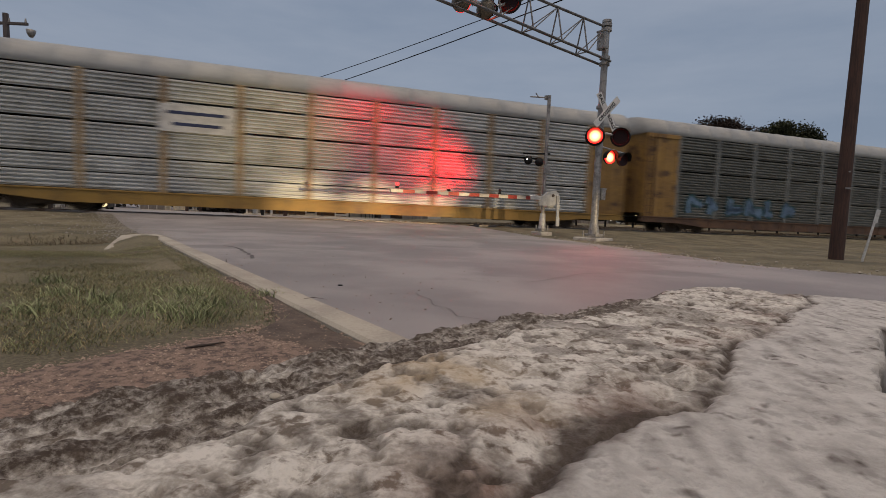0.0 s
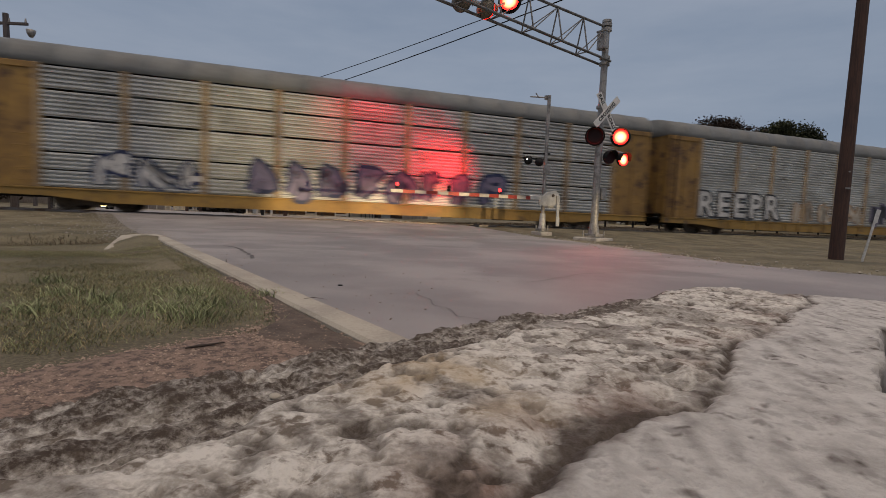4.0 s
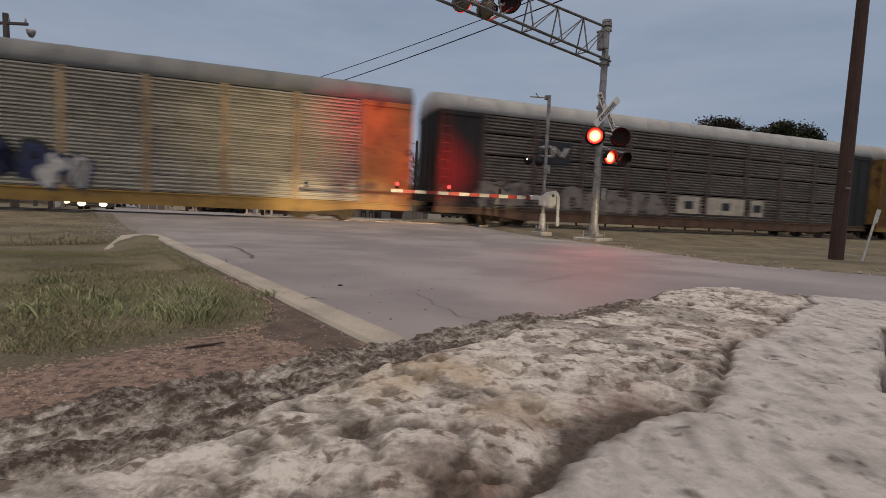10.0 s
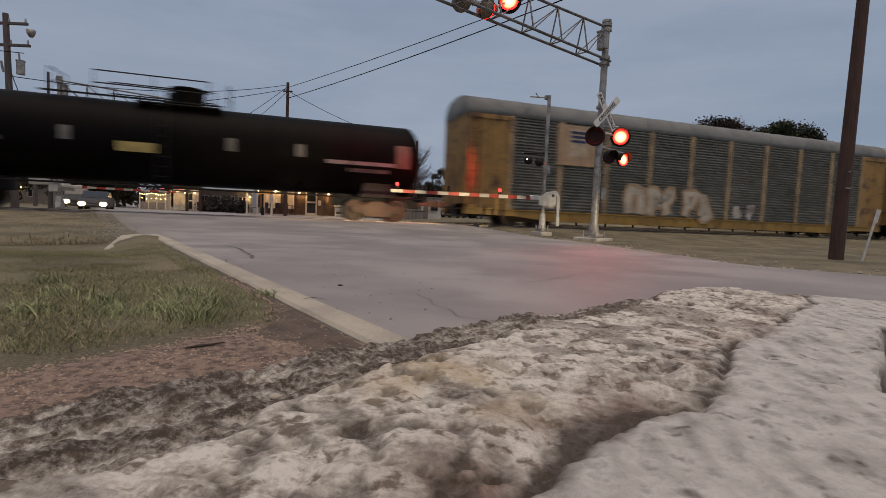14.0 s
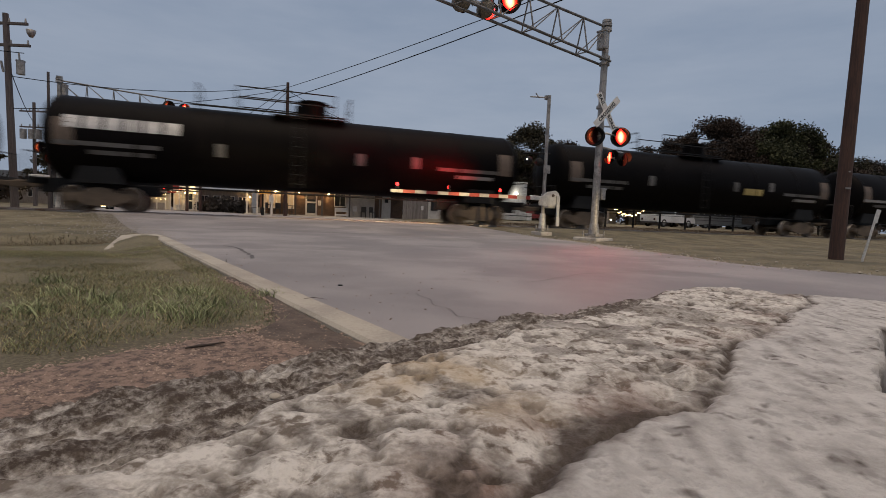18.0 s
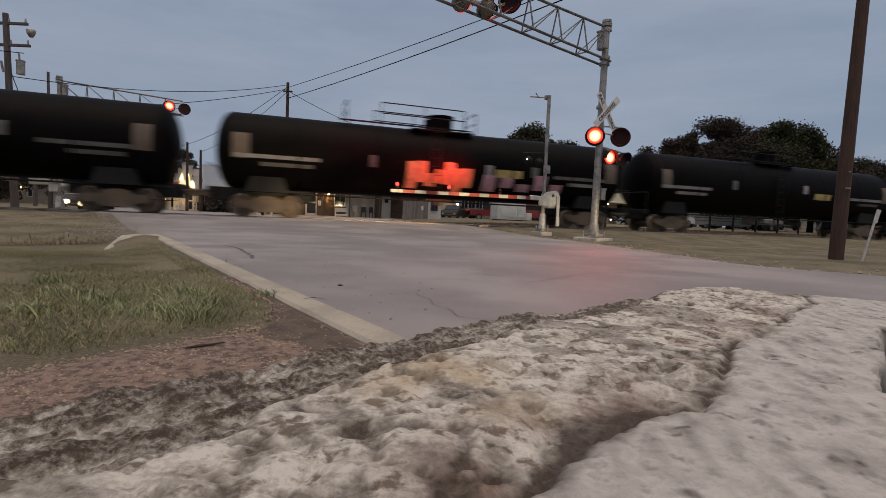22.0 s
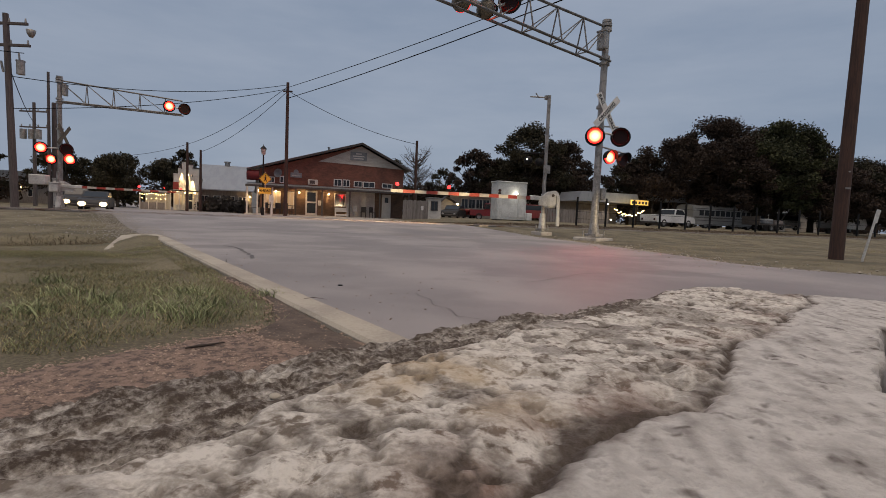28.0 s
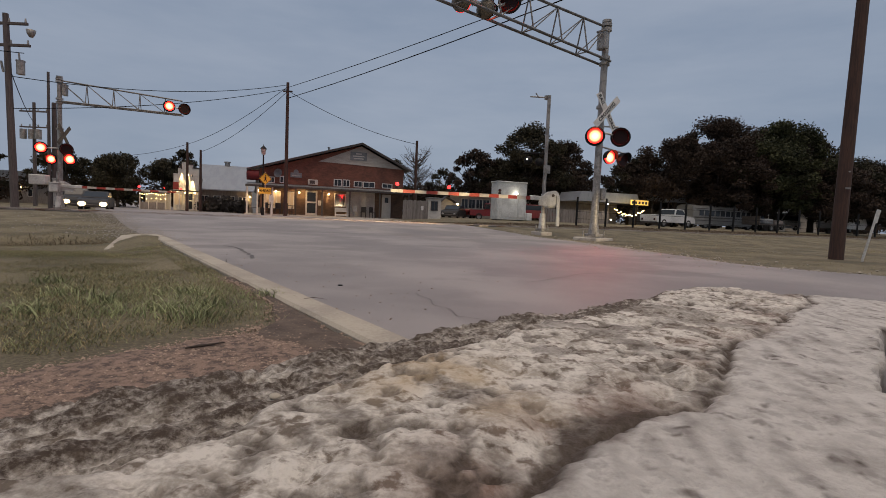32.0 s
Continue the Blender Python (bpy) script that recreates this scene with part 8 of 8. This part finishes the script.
# ------------------------------------------------------------ grass
def blades(name, pts, heights, width, mat, label, seed):
    rg = np.random.default_rng(seed)
    n = len(pts)
    a = rg.random(n) * 6.28
    side = np.column_stack([np.cos(a), np.sin(a), np.zeros(n)]) * (width * (0.6 + 0.8 * rg.random(n)))[:, None]
    b = rg.random(n) * 6.28
    lean = np.column_stack([np.cos(b), np.sin(b), np.zeros(n)]) * (heights * rg.uniform(0.3, 1.6, n))[:, None]
    up = np.column_stack([np.zeros(n), np.zeros(n), heights])
    vs = np.stack([pts - side, pts + side, pts + up * 0.6 + lean * 0.35 + side * 0.7, pts + up * 0.6 + lean * 0.35 - side * 0.7, pts + up * 0.95 + lean], 1).reshape(-1, 3)
    i = 5 * np.arange(n)[:, None]
    quads = (i + np.array([[0, 1, 2, 3]])).tolist()
    tris = (i + np.array([[3, 2, 4]])).tolist()
    return solo(name, raw_mesh(name, vs.tolist(), quads + tris, mat), None, label, "grass", kind="stuff")


M_GRASS = foliage("lawn_grass", (0.26, 0.27, 0.14), (0.11, 0.118, 0.062), 0.4, 1.7)
M_DRYGRASS = foliage("dry_grass", (0.34, 0.285, 0.16), (0.2, 0.165, 0.09))
M_BROWNGRASS = foliage("brown_grass", (0.14, 0.105, 0.066), (0.07, 0.052, 0.033))
rg = np.random.default_rng(12)
n = 680000
x, y = rg.uniform(-11, 0.2, n), rg.uniform(1.2, 13, n)
near = rg.random(n) < 0.45
x, y = np.where(near, rg.uniform(-4.5, 0.0, n), x), np.where(near, rg.uniform(1.6, 6.0, n), y)
k = kerb_side(x, y)
d = across(x, y)
inside = inside_distance(x, y, edge_in + [(0.2, 2.0), (0.2, -2.5)])
clump = fbm(x, y, 2.2, 61, 3)
far = np.hypot(x, y)
keep = (k > 0.1) & (d < 17) & (inside > 0.0) & (rg.random(n) < np.clip((0.6 * clump + 0.4 * fbm(x, y, 9.0, 66, 3) - 0.2) * 2.3, 0.25, 1.0) * np.clip(5.5 / far, 0.2, 1.0))
keep &= (rg.random(n) < smooth(-0.03, 0.22, inside) * 0.92 + 0.06) & (rg.random(n) < smooth(0.08, np.where(y > 2.75, 0.2, 0.55), k) * 0.8 + 0.13)
x, y, clump, far, k = x[keep], y[keep], clump[keep], far[keep], k[keep]
pts = np.column_stack([x, y, ground_z(x, y) - 0.005])
hgt = (0.008 + 0.028 * np.clip(clump, 0, 1) ** 1.5 * rg.random(len(x))) * np.where(rg.random(len(x)) < 0.03, 1.7, 1.0)
green = rg.random(len(x)) < 0.7
blades("lawn_grass", pts[green], hgt[green], 0.0014, M_GRASS, "short green and straw lawn grass", 62)
blades("straw_grass", pts[~green], hgt[~green] * 1.1, 0.002, M_DRYGRASS, "dry straw-coloured grass blades in the lawn", 63)
# taller tufts near the gravel
tx, ty = [], []
for cx, cy in ((-1.25, 2.45), (-1.45, 2.6), (-1.6, 2.45), (-1.3, 2.75), (-1.85, 2.7), (-2.2, 2.9), (-1.6, 3.1), (-2.6, 3.3), (-1.15, 3.1), (-2.0, 2.4), (-2.5, 2.6)):
    m_ = rg.integers(60, 130)
    tx.append(cx + 0.12 + rg.normal(size=m_) * 0.07)
    ty.append(cy - 0.22 + rg.normal(size=m_) * 0.05)
tx, ty = np.concatenate(tx), np.concatenate(ty)
M_TUFT = foliage("tuft_grass", (0.31, 0.335, 0.175), (0.17, 0.19, 0.095), 0.45, 1.6)
blades("grass_tufts", np.column_stack([tx, ty, ground_z(tx, ty) - 0.005]), 0.03 + 0.05 * rg.random(len(tx)), 0.003, M_TUFT, "bright green grass tufts at the gravel edge", 64)
# pale long blades among the short grass
n = 3400
x, y = rg.normal(-1.4, 0.34, n), rg.normal(2.75, 0.4, n)
keep = (kerb_side(x, y) > 0.16) & (inside_distance(x, y, edge_in + [(0.2, 2.0), (0.2, -2.5)]) > 0.03)
x, y = x[keep], y[keep]
blades("long_grass", np.column_stack([x, y, ground_z(x, y) - 0.004]), 0.014 + 0.03 * rg.random(len(x)), 0.0014, M_TUFT, "scattered long pale green grass blades", 65)
# dark weeds added past the kerb's end, standing in for the ditch's shade
n = 80000
al, of = rg.uniform(-0.1, 9.0, n), rg.normal(0.0, 0.32, n)
x, y = -5.56 - 0.66 * al + 0.75 * of, 8.1 - 0.75 * al - 0.66 * of
blades("ditch_weeds", np.column_stack([x, y, ground_z(x, y) - 0.01]), 0.03 + 0.07 * rg.random(n) ** 2, 0.004, M_BROWNGRASS, "dark dead weeds added to darken the ditch as shade would", 74)
n = 90000
x, y = rg.uniform(3.5, 22, n), rg.uniform(7, 27, n)
d = across(x, y)
ri = inside_distance(x, y, LEFT + RIGHT[::-1])
keep = (d < 19.0) & (ri > 0.15) & (rg.random(n) < np.clip((fbm(x, y, 1.1, 71, 3) - 0.3) * 2.4, 0.05, 1))
x, y = x[keep], y[keep]
pts = np.column_stack([x, y, ground_z(x, y) - 0.01])
green = rg.random(len(x)) < 0.06
for name_, pick, mt, lab in (("verge_grass", green, M_GRASS, "sparse dull green grass on the far verge"), ("dry_verge_grass", ~green, M_DRYGRASS, "dry yellowish grass on the far verge")):
    blades(name_, pts[pick], 0.012 + 0.028 * rg.random(int(pick.sum())) ** 2, 0.004, mt, lab, 72)
n = 44000
s, d = rg.uniform(4.5, 60, n), rg.uniform(24.7, 30.5, n)
x, y = U.x * s + N.x * d, U.y * s + N.y * d
blades("trackside_grass", np.column_stack([x, y, ground_z(x, y) - 0.01]), 0.05 + 0.1 * rg.random(n) ** 2, 0.012, M_BROWNGRASS, "dead brown grass beyond the track", 73)

# ------------------------------------------------------------ small litter
M_TWIG = material("twig", (0.06, 0.045, 0.035), (0.03, 0.022, 0.018), 0.9, bump=0.3)
solo("fallen_stick", G().tube([(-0.065, 0, 0.004), (-0.02, 0.006, 0.006), (0.02, 0.004, 0.007), (0.068, 0.012, 0.009)], [0.003, 0.005, 0.0045, 0.002], 7), M_TWIG, "dark broken stick on the red gravel", "stick", pose(-0.85, 1.76, float(ground_z(-0.85, 1.76)) + 0.012, 0, 0, 32))
solo("fallen_twig", G().tube([(-0.3, 0, 0.01), (-0.12, 0.03, 0.05), (0.06, -0.02, 0.02), (0.35, -0.08, 0.012)], [0.003, 0.005, 0.004, 0.002], 6).tube([(-0.12, 0.03, 0.05), (-0.2, 0.1, 0.09)], [0.005, 0.002], 5), M_TWIG, "dark twig on the asphalt beside the kerb", "twig", pose(-1.95, 4.55, -0.2, 0, 0, -25))
solo("fallen_twig", G().tube([(-0.05, 0, 0.004), (0.0, 0.008, 0.008), (0.055, 0.0, 0.004)], [0.0012, 0.0018, 0.001], 6), M_TWIG, "thin straw-like twig lying on the kerb", "twig", pose(-0.72, 2.75, -0.098, 0, 0, 15))
solo("litter_chip", G().box(-0.02, -0.01, 0.0, 0.02, 0.01, 0.008, 0.003), M_BLACK, "small dark chip lying on the asphalt", "litter", pose(-0.82, 3.95, -0.199, 0, 0, 20))


g = G().ball((0, 0, 0.002), 0.0042, 12, 0.6)
g.v = [(px, py * 1.3, pz) for px, py, pz in g.v]
i_, j_ = int(np.argmin(np.abs(ry - 0.38))), int(np.argmin(np.abs(rx + 0.128)))
solo("pebble", g, M_KERB, "small pale pebble lying on the dark rim of the rock", "pebble", pose(-0.128, 0.38, float(rock_v[i_ * len(rx) + j_][2]), 0, 0, 40))


# ------------------------------------------------------------ what moves
def motions():
    for car, s in CARS:
        rows = []
        for t in (0.0, 8.0, 16.0, 24.0, 32.0):
            p = on_track(s + SPEED * t)
            rows.append((t, pose(p.x, p.y, 0.0, 0, 0, TRACK_TURN)))
        walk(car, rows)
    # the wheelsets roll; those at the same place on their truck share one set of keys
    masters = {}
    for w, dx in WHEELS:
        if dx not in masters:
            walk(w, [(k / FPS, pose(dx, 0, 0.455, 0, 88.0 * k, 0)) for k in range(round(32 * FPS) + 1)])
            masters[dx] = w.animation_data.action
        else:
            w.rotation_mode = "QUATERNION"
            keys = w.animation_data_create()
            keys.action = masters[dx]
            keys.action_slot = masters[dx].slots[0]
    # the roundels turn their lit and their dark face out by turns
    changes = [FIRST + k * CYCLE for k in range(53) if FIRST + k * CYCLE < 31.9]
    for lens, at, phase in LENSES:
        turn = 0 if phase == 0 else 180
        rows = [(0.0, pose(*at, 0, 0, turn))]
        for t in changes:
            f0 = round(t * FPS) - 1
            for k in range(4):
                rows.append(((f0 + k) / FPS, pose(*at, 0, 0, turn + 60 * k)))
            turn += 180
        rows.append((32.0, pose(*at, 0, 0, turn)))
        walk(lens, rows)


motions()
